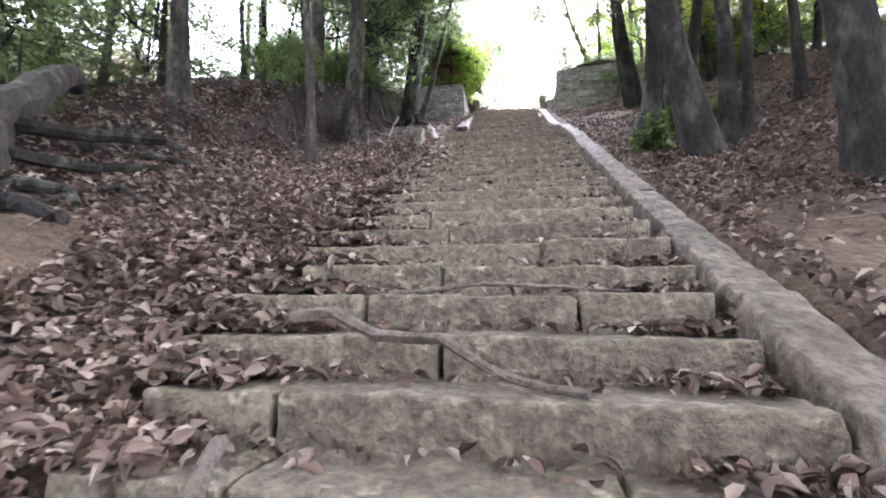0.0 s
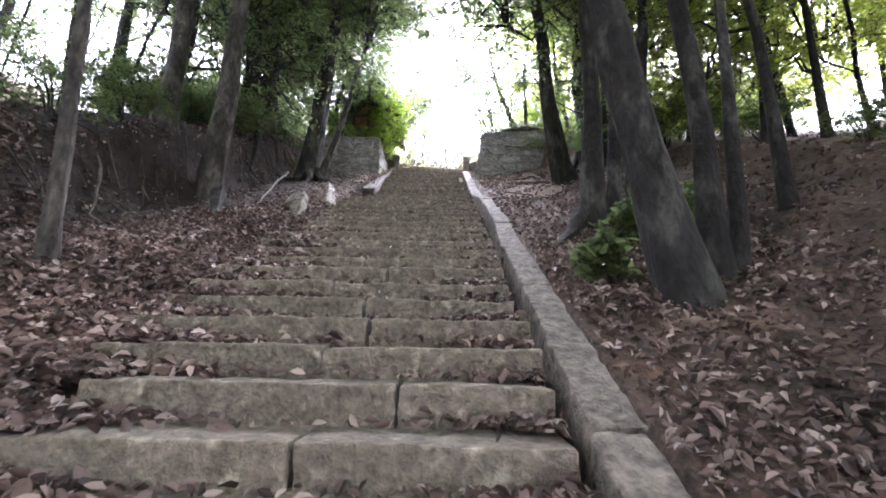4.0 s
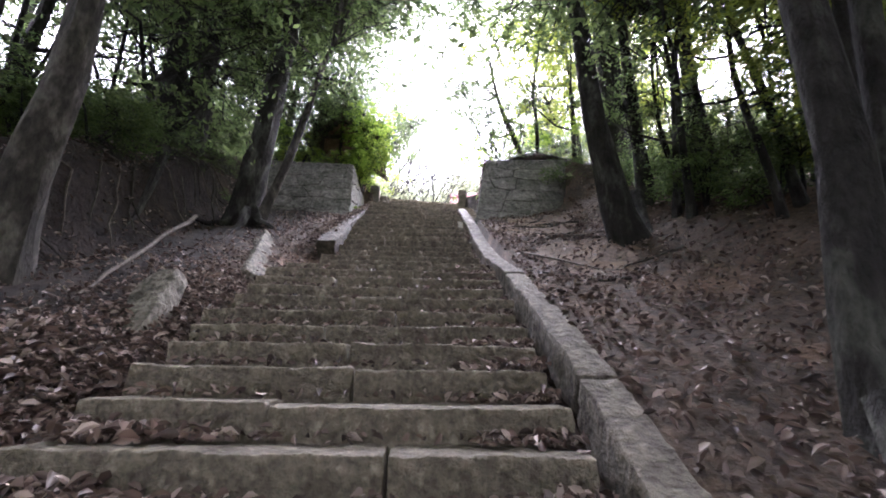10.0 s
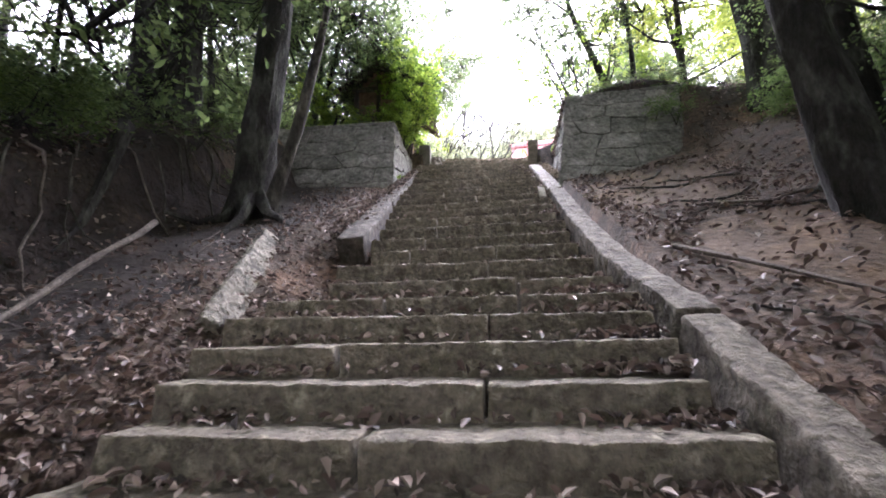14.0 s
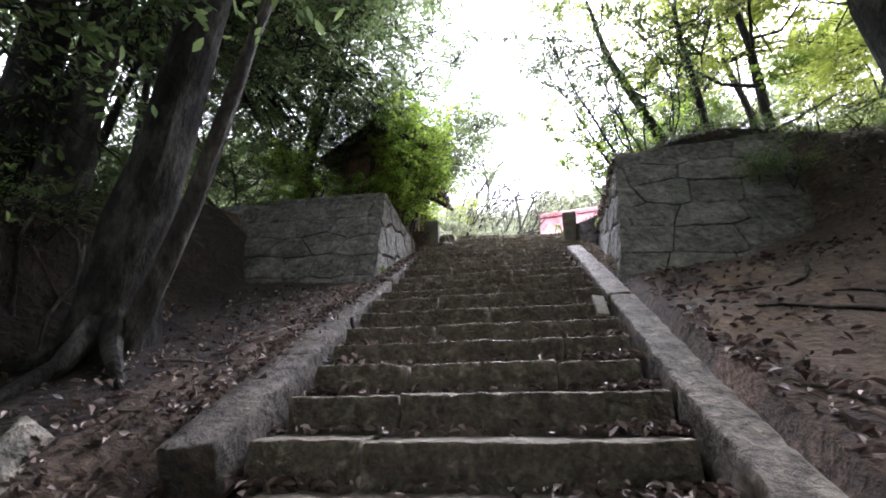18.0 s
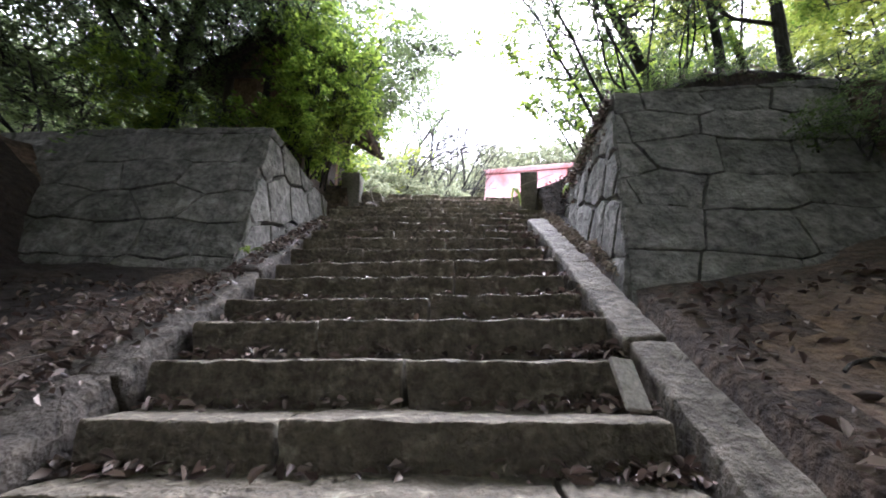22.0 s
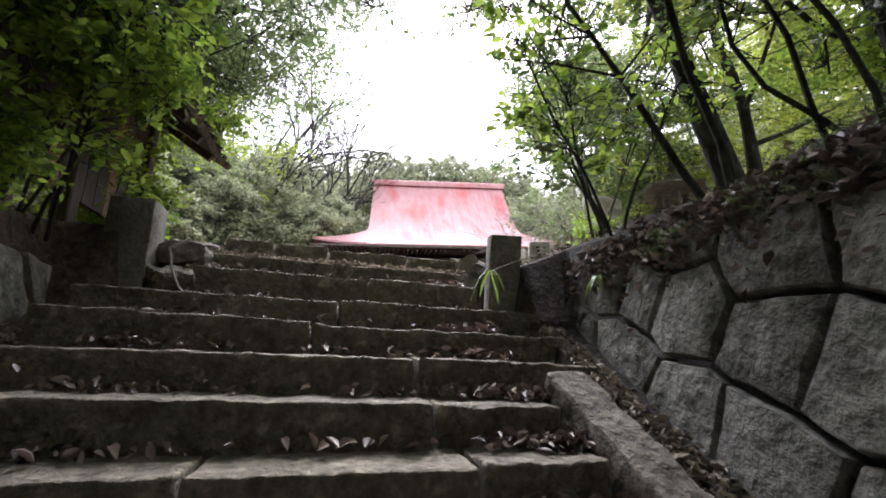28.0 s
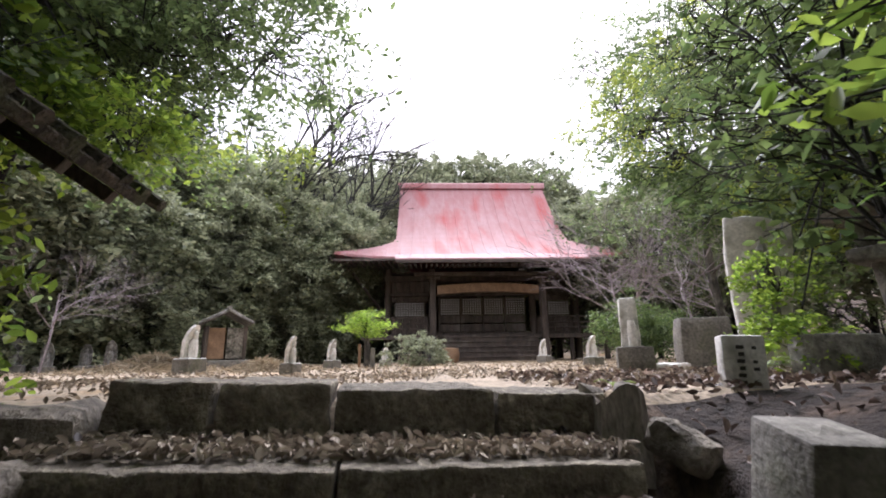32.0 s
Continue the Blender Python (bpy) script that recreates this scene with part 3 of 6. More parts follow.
def crown_meshes(name, material, rx, rz, clumps, per, leaf, seed, long=2.3, droop=0.35, spray=0.5):
    """Leaves along drooping twiglets at the branch tips of a loose, gappy crown, and the twigs that carry them."""
    rng = np.random.default_rng(seed)
    d = rng.normal(size=(clumps, 3))
    d /= np.linalg.norm(d, axis=1)[:, None]
    r = rng.uniform(0.3, 1.0, clumps) ** 0.6
    lobe = 1 + 0.22 * np.sin(3 * np.arctan2(d[:, 1], d[:, 0]) + seed)
    c = d * (r * lobe)[:, None] * np.array([rx, rx, rz]) * rng.uniform(0.75, 1.08, (clumps, 1))
    way = c / (np.linalg.norm(c, axis=1)[:, None] + 1e-6) * np.array([0.8, 0.8, 0.25])
    twiglets = 5
    w = np.repeat(way, twiglets, 0) + rng.normal(size=(clumps * twiglets, 3)) * np.array([0.6, 0.6, 0.3])
    w /= np.linalg.norm(w, axis=1)[:, None]
    ln = spray * rx / 2.0 * rng.uniform(0.5, 1.3, clumps * twiglets)
    k = max(1, per // twiglets)
    u = rng.uniform(0.05, 1, (clumps * twiglets, k, 1))
    spots = np.repeat(c, twiglets, 0)[:, None, :] + w[:, None, :] * ln[:, None, None] * u
    spots[:, :, 2] -= (droop * ln[:, None, None] * u * u)[:, :, 0]
    spots = spots.reshape(-1, 3) + rng.normal(size=(clumps * twiglets * k, 3)) * leaf * 0.45
    leaves = blade_mesh(name + "_leaves", spots, leaf, material, rng, 0.35, long, 0.25)
    bm = bmesh.new()
    root = Vector((0, 0, -rz * 0.5))
    nodes = [Vector(c[k]) * 0.55 for k in range(0, clumps, max(1, clumps // 9))]
    for q in nodes:
        bend = root.lerp(q, 0.5) + Vector(rng.normal(size=3) * 0.16 * rx)
        tube_bm([root, bend, q], [0.026 * rx / 2, 0.018 * rx / 2, 0.011 * rx / 2], 5, bm=bm, cap=False)
    for k in range(clumps):
        tip = Vector(c[k])
        q = min(nodes, key=lambda p: (p - tip).length)
        mid = q.lerp(tip, 0.5) + Vector(rng.normal(size=3) * 0.1 * rx)
        tube_bm([q, mid, tip], [0.01 * rx / 2, 0.007 * rx / 2, 0.003], 3, bm=bm, cap=False)
    bm.normal_update()
    me = bpy.data.meshes.new(name + "_twigs")
    bm.to_mesh(me)
    bm.free()
    me.materials.append(BARKD)
    return leaves, me


CROWNS = {
    "dark": [crown_meshes("dark", LEAF, 2.1, 1.5, 80, 35, 0.088, 21 + k) for k in range(3)],
    "dense": [crown_meshes("dense", LEAF, 2.1, 1.4, 90, 52, 0.1, 71 + k) for k in range(2)],
    "young": [crown_meshes("young", LEAFY, 1.9, 1.4, 80, 55, 0.095, 31 + k) for k in range(2)],
    "bright": [crown_meshes("bright", LEAFB, 1.0, 0.8, 55, 40, 0.09, 41 + k, spray=0.8) for k in range(2)],
    "broad": [crown_meshes("broad", LEAFM, 0.9, 0.75, 34, 40, 0.115, 61 + k, 2.1, 0.6, 0.85) for k in range(3)],
    "grey": [crown_meshes("grey", LEAFG, 2.0, 1.6, 120, 80, 0.13, 51 + k) for k in range(3)],
}
crown_count = 0


def add_crown(owner, kind, at, size=1.0, flat=1.0, turn=None):
    """Hangs one crown on a tree at a place in the world."""
    global crown_count
    crown_count += 1
    leaves, twigs = CROWNS[kind][crown_count % len(CROWNS[kind])]
    rz = (crown_count * 67) % 360 if turn is None else turn
    m = pose(*at, (crown_count * 13) % 30 - 15, (crown_count * 29) % 30 - 15, rz) @ Matrix.Diagonal((size, size, size * flat, 1))
    ob = new("crown", leaves)
    tw = new("branchwork", twigs)
    tw.parent = ob
    ob.parent = owner
    ob.matrix_basis = owner.matrix_world.inverted() @ m
    return ob


def trunk_line(base, lean, height, wob, seed, k=9):
    """Points up a trunk that leans by lean (x, y per metre) near its foot and straightens as it climbs."""
    pts = []
    for i in range(k + 1):
        t = i / k
        h = height * t
        s = h * (1 - 0.25 * t)
        w = Vector((noise.noise((seed, h * 0.45, 0.3)), noise.noise((seed + 5, h * 0.45, 9.3)), 0)) * wob * t
        pts.append(Vector(base) + Vector((lean[0] * s, lean[1] * s, h)) + w)
    return pts


TREES = []


def tree(base, lean, height, diam, label, kind="dark", crowns=3, spread=1.6, size=1.0, bark=None, seed=0.0, limbs=3, group="", flare=1.6, first=0.5):
    rng = random.Random(int(seed * 100) + 7)
    x, y = base
    z = ground_z(x, y) - 0.12 - 0.6 * diam
    height += 0.6 * diam
    own = thing("tree", pose(x, y, z), label, "tree", group)
    pts = trunk_line((0, 0, 0), lean, height, 0.35 if diam > 0.1 else 0.9, seed, 12)
    rad = [diam / 2 * (1 - 0.72 * i / 12) * (flare if i == 0 else 1 + (flare - 1) * 0.2 if i == 1 else 1) for i in range(13)]
    pts.insert(1, pts[0].lerp(pts[1], 0.35))
    rad.insert(1, diam / 2 * (1 + (flare - 1) * 0.45))
    part("trunk", tube_bm(pts, rad, 14, 0.4, seed), bark or BARK, own, smooth=True)
    world = Matrix.Translation((x, y, z))
    spots = [world @ pts[-1]]
    for k in range(limbs):
        f = rng.uniform(first, 0.9)
        i = int(f * 12)
        a = rng.uniform(0, 2 * math.pi)
        out = spread * rng.uniform(0.7, 1.3)
        p0 = pts[i]
        p3 = p0 + Vector((math.cos(a) * out, math.sin(a) * out, out * rng.uniform(0.3, 0.9)))
        p1 = p0.lerp(p3, 0.35) + Vector((0, 0, -0.1 + rng.uniform(-0.1, 0.1)))
        p2 = p0.lerp(p3, 0.7) + Vector((rng.uniform(-0.15, 0.15), rng.uniform(-0.15, 0.15), 0.1))
        r = rad[i] * 0.5
        part("limb", tube_bm([p0, p1, p2, p3], [r, r * 0.75, r * 0.5, r * 0.2], 7, 0.2, seed + k), bark or BARK, own, smooth=True)
        spots.append(world @ p3)
    TREES.append((own, world @ pts[9], rad[9], bark or BARK))
    for k in range(crowns):
        p = spots[k % len(spots)]
        add_crown(own, kind, (p.x + rng.uniform(-0.4, 0.4), p.y + rng.uniform(-0.4, 0.4), p.z + rng.uniform(-0.1, 0.5)), size * rng.uniform(0.85, 1.15))
    return own


GREY_TREE = "tall evergreen tree with a bare grey trunk on the bank"
DARK_TREE = "dark-barked evergreen tree with a leaning trunk on the bank"
# beside the steps: foot, lean per metre, height, thickness
tree((-3.6, 9.5), (0.03, -0.02), 9.5, 0.4, GREY_TREE, seed=1, crowns=3, spread=1.9)
tree((-5.1, 13.45), (0.0, -0.1), 10, 0.52, DARK_TREE, bark=BARKD, seed=2, crowns=3)
tree((-4.7, 13.6), (0.06, -0.08), 9, 0.5, DARK_TREE, bark=BARKD, seed=3, crowns=3)
tree((-3.28, 13.3), (0.09, -0.02), 9, 0.56, DARK_TREE, bark=BARKD, seed=4, crowns=3, flare=1.75)
tree((-3.0, 13.2), (0.34, -0.08), 6.0, 0.17, "slim pale tree that leans beside the steps", seed=5, crowns=2, limbs=1)
tree((-2.54, 5.75), (-0.1, 0), 7, 0.14, GREY_TREE, seed=6, crowns=3)
tree((-4.45, 9.3), (0.02, 0), 9, 0.33, GREY_TREE, seed=7, crowns=2)
tree((-4.4, 5.5), (-0.1, 0), 8, 0.3, GREY_TREE, seed=8, crowns=2)
tree((-5.6, 3.4), (-0.12, 0.05), 8, 0.32, DARK_TREE, bark=BARKD, seed=9, crowns=2)
tree((2.15, 5.45), (-0.16, 0.02), 8.5, 0.34, DARK_TREE, bark=BARKD, seed=10, crowns=2, flare=1.9)
tree((2.5, 5.75), (0.03, 0.02), 8, 0.2, DARK_TREE, bark=BARKD, seed=11, crowns=3)
tree((2.62, 5.7), (0.12, 0.02), 7.5, 0.12, DARK_TREE, bark=BARKD, seed=12, crowns=3)
tree((2.6, 3.9), (-0.12, -0.06), 9, 0.3, DARK_TREE, bark=BARKD, seed=13, crowns=2, flare=1.35)
tree((2.82, 3.98), (0.18, 0), 8, 0.22, DARK_TREE, bark=BARKD, seed=13.5, crowns=3, flare=1.35)
tree((2.2, 7.55), (0.05, -0.03), 9, 0.25, DARK_TREE, bark=BARKD, seed=14, crowns=2, flare=1.9)
tree((2.45, 7.55), (0.09, -0.03), 8.5, 0.17, DARK_TREE, bark=BARKD, seed=15, crowns=3)
tree((2.95, 8.1), (0.12, 0), 9, 0.2, DARK_TREE, bark=BARKD, seed=16, crowns=2)
tree((5.6, 10.9), (0.05, 0), 8.5, 0.22, DARK_TREE, bark=BARKD, seed=17, crowns=3)
tree((3.0, 11.35), (-0.1, 0.03), 9, 0.4, DARK_TREE, bark=BARKD, seed=18, crowns=2, flare=2.0)
tree((3.85, 12.3), (0.0, 0.03), 8, 0.28, DARK_TREE, bark=BARKD, seed=19, crowns=3)
tree((4.85, 15.05), (-0.02, 0.02), 9.5, 0.74, "massive dark-barked evergreen tree at the foot of the wall", bark=BARKD, seed=21, crowns=3, flare=1.35)
tree((5.2, 12.9), (0.07, 0), 8.5, 0.36, DARK_TREE, bark=BARKD, seed=20, crowns=3)
# a thicket of thin stems
THIN = "thin dark-stemmed young tree in the wood"
rt = random.Random(41)
for k in range(26):
    left = k % 3 == 0
    x, y = (rt.uniform(-6.5, -4.6), rt.uniform(4, 15)) if left else (rt.uniform(3.6, 7.5), rt.uniform(5.5, 12.3))
    tree((x, y), (rt.uniform(-0.15, 0.15), rt.uniform(-0.05, 0.05)), rt.uniform(5, 8), rt.uniform(0.06, 0.15), THIN, "dark" if left or k % 2 else "young", seed=300 + k, crowns=1, limbs=3, bark=BARKD, group="thin trees of the wood", first=0.25, spread=1.2, size=0.85)
# behind them, thinner trees in two loose belts
rb = random.Random(77)
belt = []
for k in range(44):
    left = k % 2 == 0
    for _ in range(30):
        x = (rb.uniform(-13, -5) if k < 20 else rb.uniform(-16, -8)) if left else (rb.uniform(5.6, 13) if k < 20 else rb.uniform(8, 16))
        y = rb.uniform(-3, 15.0)
        if all((x - p) ** 2 + (y - q) ** 2 > 1.6 for p, q in belt):
            break
    belt.append((x, y))
    tree((x, y), (rb.uniform(-0.1, 0.1), rb.uniform(-0.08, 0.08)), rb.uniform(6, 10), rb.uniform(0.1, 0.28), "slender tree in the wood beside the steps", "dark" if left or rb.random() < 0.45 else "young",
         seed=30 + k, crowns=3, limbs=3, bark=BARKD if rb.random() < 0.6 else BARK, group="wood beside the steps", first=0.3, size=1.1)


# ---- shrubs: several stems and a low crown ----
def shrub(x, y, z, size, kind, label, n=3, flat=0.8, stems=4, name="shrub", reach=0.5, seed=0):
    rng = random.Random(seed + 3)
    own = thing(name, pose(x, y, z), label, "shrub")
    for k in range(stems):
        a = rng.uniform(0, 6.28)
        p = Vector((math.cos(a) * reach * size, math.sin(a) * reach * size, size * rng.uniform(0.7, 1.2)))
        part("stem", tube_bm([(0, 0, -0.1), p * 0.5 + Vector((0.05, 0.02, -0.06)), p], [0.03 * size, 0.02 * size, 0.007], 5), BARKD, own, smooth=True)
    for k in range(n):
        a = rng.uniform(0, 6.28)
        add_crown(own, kind, (x + math.cos(a) * reach * size * 0.8, y + math.sin(a) * reach * size * 0.8, z + size * rng.uniform(0.5, 1.1)), size * rng.uniform(0.6, 0.9), flat)
    return own


# low growth on the banks
for k in range(38):
    left = k % 2 == 0
    x = rb.uniform(-7.5, -4.2) if left else rb.uniform(4.2, 8)
    y = rb.uniform(0.5, 14.5)
    shrub(x, y, ground_z(x, y), rb.uniform(0.4, 0.8), "bright" if k % 3 else "dark", "low evergreen shrub on the leafy bank", 2, 0.7, 3, seed=k)

# unseen trees behind the start, added to block sky light from down the slope
for k in range(16):
    x, y = -9 + (k % 8) * 2.5 + rb.uniform(-0.8, 0.8), -7 - 4 * (k // 8) + rb.uniform(-1.2, 1.2)
    own = tree((x, y), (rb.uniform(-0.08, 0.08), 0), rb.uniform(6, 9), rb.uniform(0.15, 0.3), "unseen slender tree added below the start to block the sky", "dark", seed=200 + k, crowns=4, limbs=3, bark=BARKD, group="wood below the steps", first=0.3, size=1.3)
    for j in range(3):
        add_crown(own, "dark", (x + rb.uniform(-1, 1), y + rb.uniform(-1, 1), ground_z(x, y) + 1.5 + 1.9 * j), 1.3)

# ---- crowns over the lower steps, mostly out of view, added to block sky light ----
def overhang(at, kind, size, flat=0.8):
    """A limb from the nearest tree that carries one more crown out to a place."""
    at = Vector(at)
    own, fork, r, bark = min(TREES, key=lambda q: (q[1].xy - at.xy).length + 0.4 * max(0, q[1].z - at.z))
    inv = own.matrix_world.inverted()
    tip = at - Vector((0, 0, 0.4 * size))
    mid = fork.lerp(tip, 0.5) + Vector((0, 0, 0.35)) + 0.4 * noise.noise_vector(at)
    k = min(1, size / 0.9) ** 1.5
    bm = tube_bm([inv @ fork, inv @ fork.lerp(mid, 0.5) + Vector((0, 0, 0.1)), inv @ mid, inv @ tip], [min(r, 0.07 * k), 0.055 * k, 0.04 * k, 0.02 * k], 6, 0.2, at.x)
    part("limb", bm, bark, own, smooth=True)
    add_crown(own, kind, tuple(at), size, flat)


for j in range(9):
    for i in range(7):
        y = -9 + j * 2.4 + rb.uniform(-0.6, 0.6)
        x = -7.2 + i * 2.4 + rb.uniform(-0.6, 0.6)
        overhang((x, y, nose(max(y, -7)) + 9.3 + rb.uniform(-0.6, 1.4) + 0.1 * abs(x)), "dense", 1.45)
# dense growth behind and above the walls
for k in range(12):
    x, y = rb.uniform(-9.5, -3.6), rb.uniform(14.5, 21.5)
    overhang((x, y, max(ground_z(x, y), 9.5) + rb.uniform(1.6, 5.0)), "dark", rb.uniform(0.95, 1.2), 0.9)
for at in [(-2.9, 14.2, 14.2), (-3.4, 15.0, 13.2), (-1.9, 15.4, 15.4), (-2.6, 16.4, 15.2), (-3.6, 13.2, 12.6), (-1.2, 13.0, 15.3)]:
    overhang(at, "dark", 0.75, 0.9)
# high unseen crowns added over the upper steps to darken risers and walls
for at in [(-5.5, 11.6, 16.6), (-3.0, 11.9, 16.4), (-0.6, 11.5, 16.8), (1.8, 11.9, 16.5), (4.2, 11.6, 16.7), (6.4, 12.2, 16.4), (-4.4, 13.6, 17.0), (-1.8, 13.5, 17.3), (0.8, 13.4, 17.2), (3.4, 13.6, 17.1), (5.6, 14.2, 16.8), (-4.6, 15.8, 17.0), (-2.6, 14.9, 16.2), (-5.2, 14.2, 15.6), (-7.2, 14.8, 15.6), (2.6, 14.2, 15.8), (4.4, 14.6, 15.8), (6.4, 14.8, 15.4)]:
    overhang(at, "dense", 1.3)
# leaves that shade the faces of the walls
for at in [(2.9, 13.2, 14.6), (4.4, 13.6, 14.2), (5.6, 14.0, 13.6), (-3.6, 14.0, 13.0), (-4.9, 14.3, 12.6), (-5.8, 15.0, 13.4), (-3.2, 15.6, 14.0)]:
    overhang(at, "dark", 0.85, 0.9)
for at in [(-3.9, 10.8, 11.0), (4.6, 11.4, 12.0), (6.2, 12.0, 12.4), (5.6, 9.8, 11.4), (6.6, 8.6, 10.8), (5.0, 7.8, 10.2), (7.2, 10.8, 12.6)]:
    overhang(at, "dark" if at[0] < 5 else "young", 0.9, 0.9)
# two more unseen crowns, added for shade on the upper steps
for at in [(-3.8, 14.8, 18.0), (3.8, 15.0, 18.1)]:
    overhang(at, "dark", 1.3)
for at in [(-3.0, 16.9, 13.9), (-2.3, 17.9, 14.2), (-4.1, 17.2, 13.7), (-3.3, 18.9, 14.5), (-5.0, 16.2, 13.2)]:
    overhang(at, "dark", 0.7, 0.9)
for at in [(4.2, 8.2, 8.9), (5.6, 8.8, 9.5), (6.8, 9.2, 9.0), (7.5, 8.0, 8.4)]:
    overhang(at, "young", 0.75, 0.9)
# dense undergrowth on the bank under the big trees
for k in range(12):
    x, y = rb.uniform(-7.2, -4.9), 10.4 + 0.4 * k
    shrub(x, y, ground_z(x, y) - 0.15, rb.uniform(0.6, 0.9), "dark" if k % 3 else "bright", "dark evergreen undergrowth under the big trees", 2, 0.8, 3, seed=400 + k)
for at in [(-7.5, 5.0, 7.0), (-8.6, 6.6, 7.6), (-6.6, 3.8, 6.2), (-9.2, 8.2, 8.6), (-7.2, 7.4, 8.0), (-9.5, 4.6, 6.8)]:
    overhang(at, "dark", 0.85, 0.9)
# creepers over the broken end of the wall
for k in range(11):
    x, z = 3.1 + 0.3 * k + rb.uniform(-0.1, 0.1), rb.uniform(9.7, 10.7)
    y = 14.85 + 0.458 * (z - 8.2) - 0.06
    shrub(x, y, z, 0.34, "dark" if k % 3 else "bright", "dark creeper over the broken end of the wall", 1, 0.7, 2, name="creeper", seed=500 + k)
for k in range(7):
    x = 1.9 + 0.4 * k
    shrub(x, 16.1, 10.62 + 0.05 * k, 0.15, "dark", "low dark growth along the top of the wall", 1, 0.5, 2, seed=520 + k)
for at in [(4.4, 8.4, 7.7), (4.9, 9.6, 8.7), (5.4, 9.4, 7.9), (3.9, 9.0, 8.8)]:
    overhang(at, "young", 0.6, 0.9)
for at in [(-4.6, 17.6, 12.6), (-5.3, 17.8, 13.4), (-4.4, 16.9, 13.3), (-6.0, 17.0, 12.4)]:
    overhang(at, "dark", 0.7, 0.9)


# ---- gate posts ----
def gate_post(x, y, z, w, h, lean, turn, label):
    own = thing("stone_post", pose(x, y, z, lean[0], lean[1], turn), label, "stone post", "gate posts")
    bm = stone_bm(w, w, h, 0.015, 0.006, 0.16, 5, seed=x)
    bm.transform(pose(0, 0, h / 2))
    part("shaft", bm, POSTST, own, smooth=True)
    v = [(-w / 2, -w / 2, 0), (w / 2, -w / 2, 0), (w / 2, w / 2, 0), (-w / 2, w / 2, 0), (0, 0, w * 0.14)]
    v = [(a * 0.97, b * 0.97, c + h - 0.02) for a, b, c in v]
    part("cap", bmesh_of(v, [(0, 1, 4), (1, 2, 4), (2, 3, 4), (3, 0, 4), (3, 2, 1, 0)]), POSTST, own)


gate_post(-1.63, 18.72, 9.95, 0.3, 1.06, (0, 0), 2, "square grey stone gate post with a pointed top")
gate_post(1.18, 18.57, 9.93, 0.25, 0.92, (10, 3), -10, "square stone gate post that leans outwards")


# ---- loose stones ----
def rock(x, y, z, s, turn, label, material=None, seed=0, tilt=(0, 0), amp=0.05):
    bm = stone_bm(*s, min(s) * 0.3, amp, max(s) / 8, 2.6 / max(s), seed=seed, chip=0.014)
    bm.transform(pose(x, y, z, tilt[0], tilt[1], turn))
    return tagged(part("rock", bm, material or KERB, smooth=True), label, "rock")


rock(-1.42, 18.95, 10.66, (0.5, 0.34, 0.16), 5, "pale flat stone laid at the end of a step", seed=1)
rock(-1.36, 18.7, 10.4, (0.32, 0.3, 0.22), 40, "rough pale stone beside the gate post", seed=2)
rock(-1.5, 18.35, 10.2, (0.36, 0.24, 0.18), -10, "rounded stone at the foot of the gate post", seed=3)
rock(-1.7, 19.5, 10.72, (1.0, 0.55, 0.34), 6, "large rough pale stone beside the top step", seed=4)
rock(1.27, 19.1, 10.66, (0.13, 0.3, 0.16), 22, "rough slanting stone beside the top step", seed=5, tilt=(20, 0), amp=0.012)


# ---- fallen stone posts on the bank ----
def leaning_slab(foot, head, w, d, roll, label, seed):
    a, b = Vector(foot), Vector(head)
    length = (b - a).length
    m = Matrix.Translation((a + b) / 2) @ (b - a).to_track_quat("Z", "X").to_matrix().to_4x4() @ pose(0, 0, 0, 0, 0, roll)
    bm = stone_bm(w, d, length, 0.03, 0.03, 0.07, 4, seed=seed, chip=0.012)
    for v in bm.verts:
        if v.co.z > length * 0.36:
            v.co.x *= 0.85
            v.co.z += 0.12 * v.co.x
    bm.transform(m)
    tagged(part("fallen_post", bm, PALEST, smooth=True), label, "stone post", "fallen posts")


leaning_slab((-1.92, 8.9, 5.16), (-1.98, 9.34, 5.74), 0.3, 0.2, 75, "broken pale stone post lying on the leafy bank", 3)
leaning_slab((-1.92, 10.7, 6.03), (-2.36, 12.25, 7.06), 0.28, 0.24, 45, "pale squared stone post leaning on the bank", 5)


# ---- sticks ----
def stick(pts, r, label, name="fallen_branch", material=None):
    fine = []
    for i in range(len(pts) - 1):
        a, b = Vector(pts[i]), Vector(pts[i + 1])
        for t in range(4):
            p = a.lerp(b, t / 4)
            fine.append(p + min(0.06, 0.02 + r * 0.4) * noise.noise_vector(p * 3))
    fine.append(Vector(pts[-1]))
    bm = tube_bm(fine, [r * (1 - 0.55 * i / len(fine)) for i in range(len(fine))], 7, 0.3, pts[0][0])
    return tagged(part(name, bm, material or STICK, smooth=True), label, "branch")


def g(x, y, up=0.03):
    return (x, y, (tread_z(y) if -1.3 < x < 1.0 and y < 19.4 else ground_z(x, y)) + up)


stick([(-0.85, 2.3, nose(2.23) + 0.05), (-0.62, 2.24, nose(2.23) + 0.09), (-0.4, 2.14, nose(2.2) + 0.02), (-0.15, 2.08, nose(2.1) + 0.07), (0.08, 1.98, nose(1.91) + 0.06), (0.22, 2.0, nose(1.91) + 0.02), (0.34, 1.93, nose(1.91) + 0.02)], 0.027, "thick dead branch lying across the lowest steps")
stick([(-0.5, 2.65, nose(2.56) + 0.02), (0.1, 2.68, nose(2.56) + 0.05), (0.62, 2.6, nose(2.56) + 0.015)], 0.012, "thin curved dead branch lying on a step")
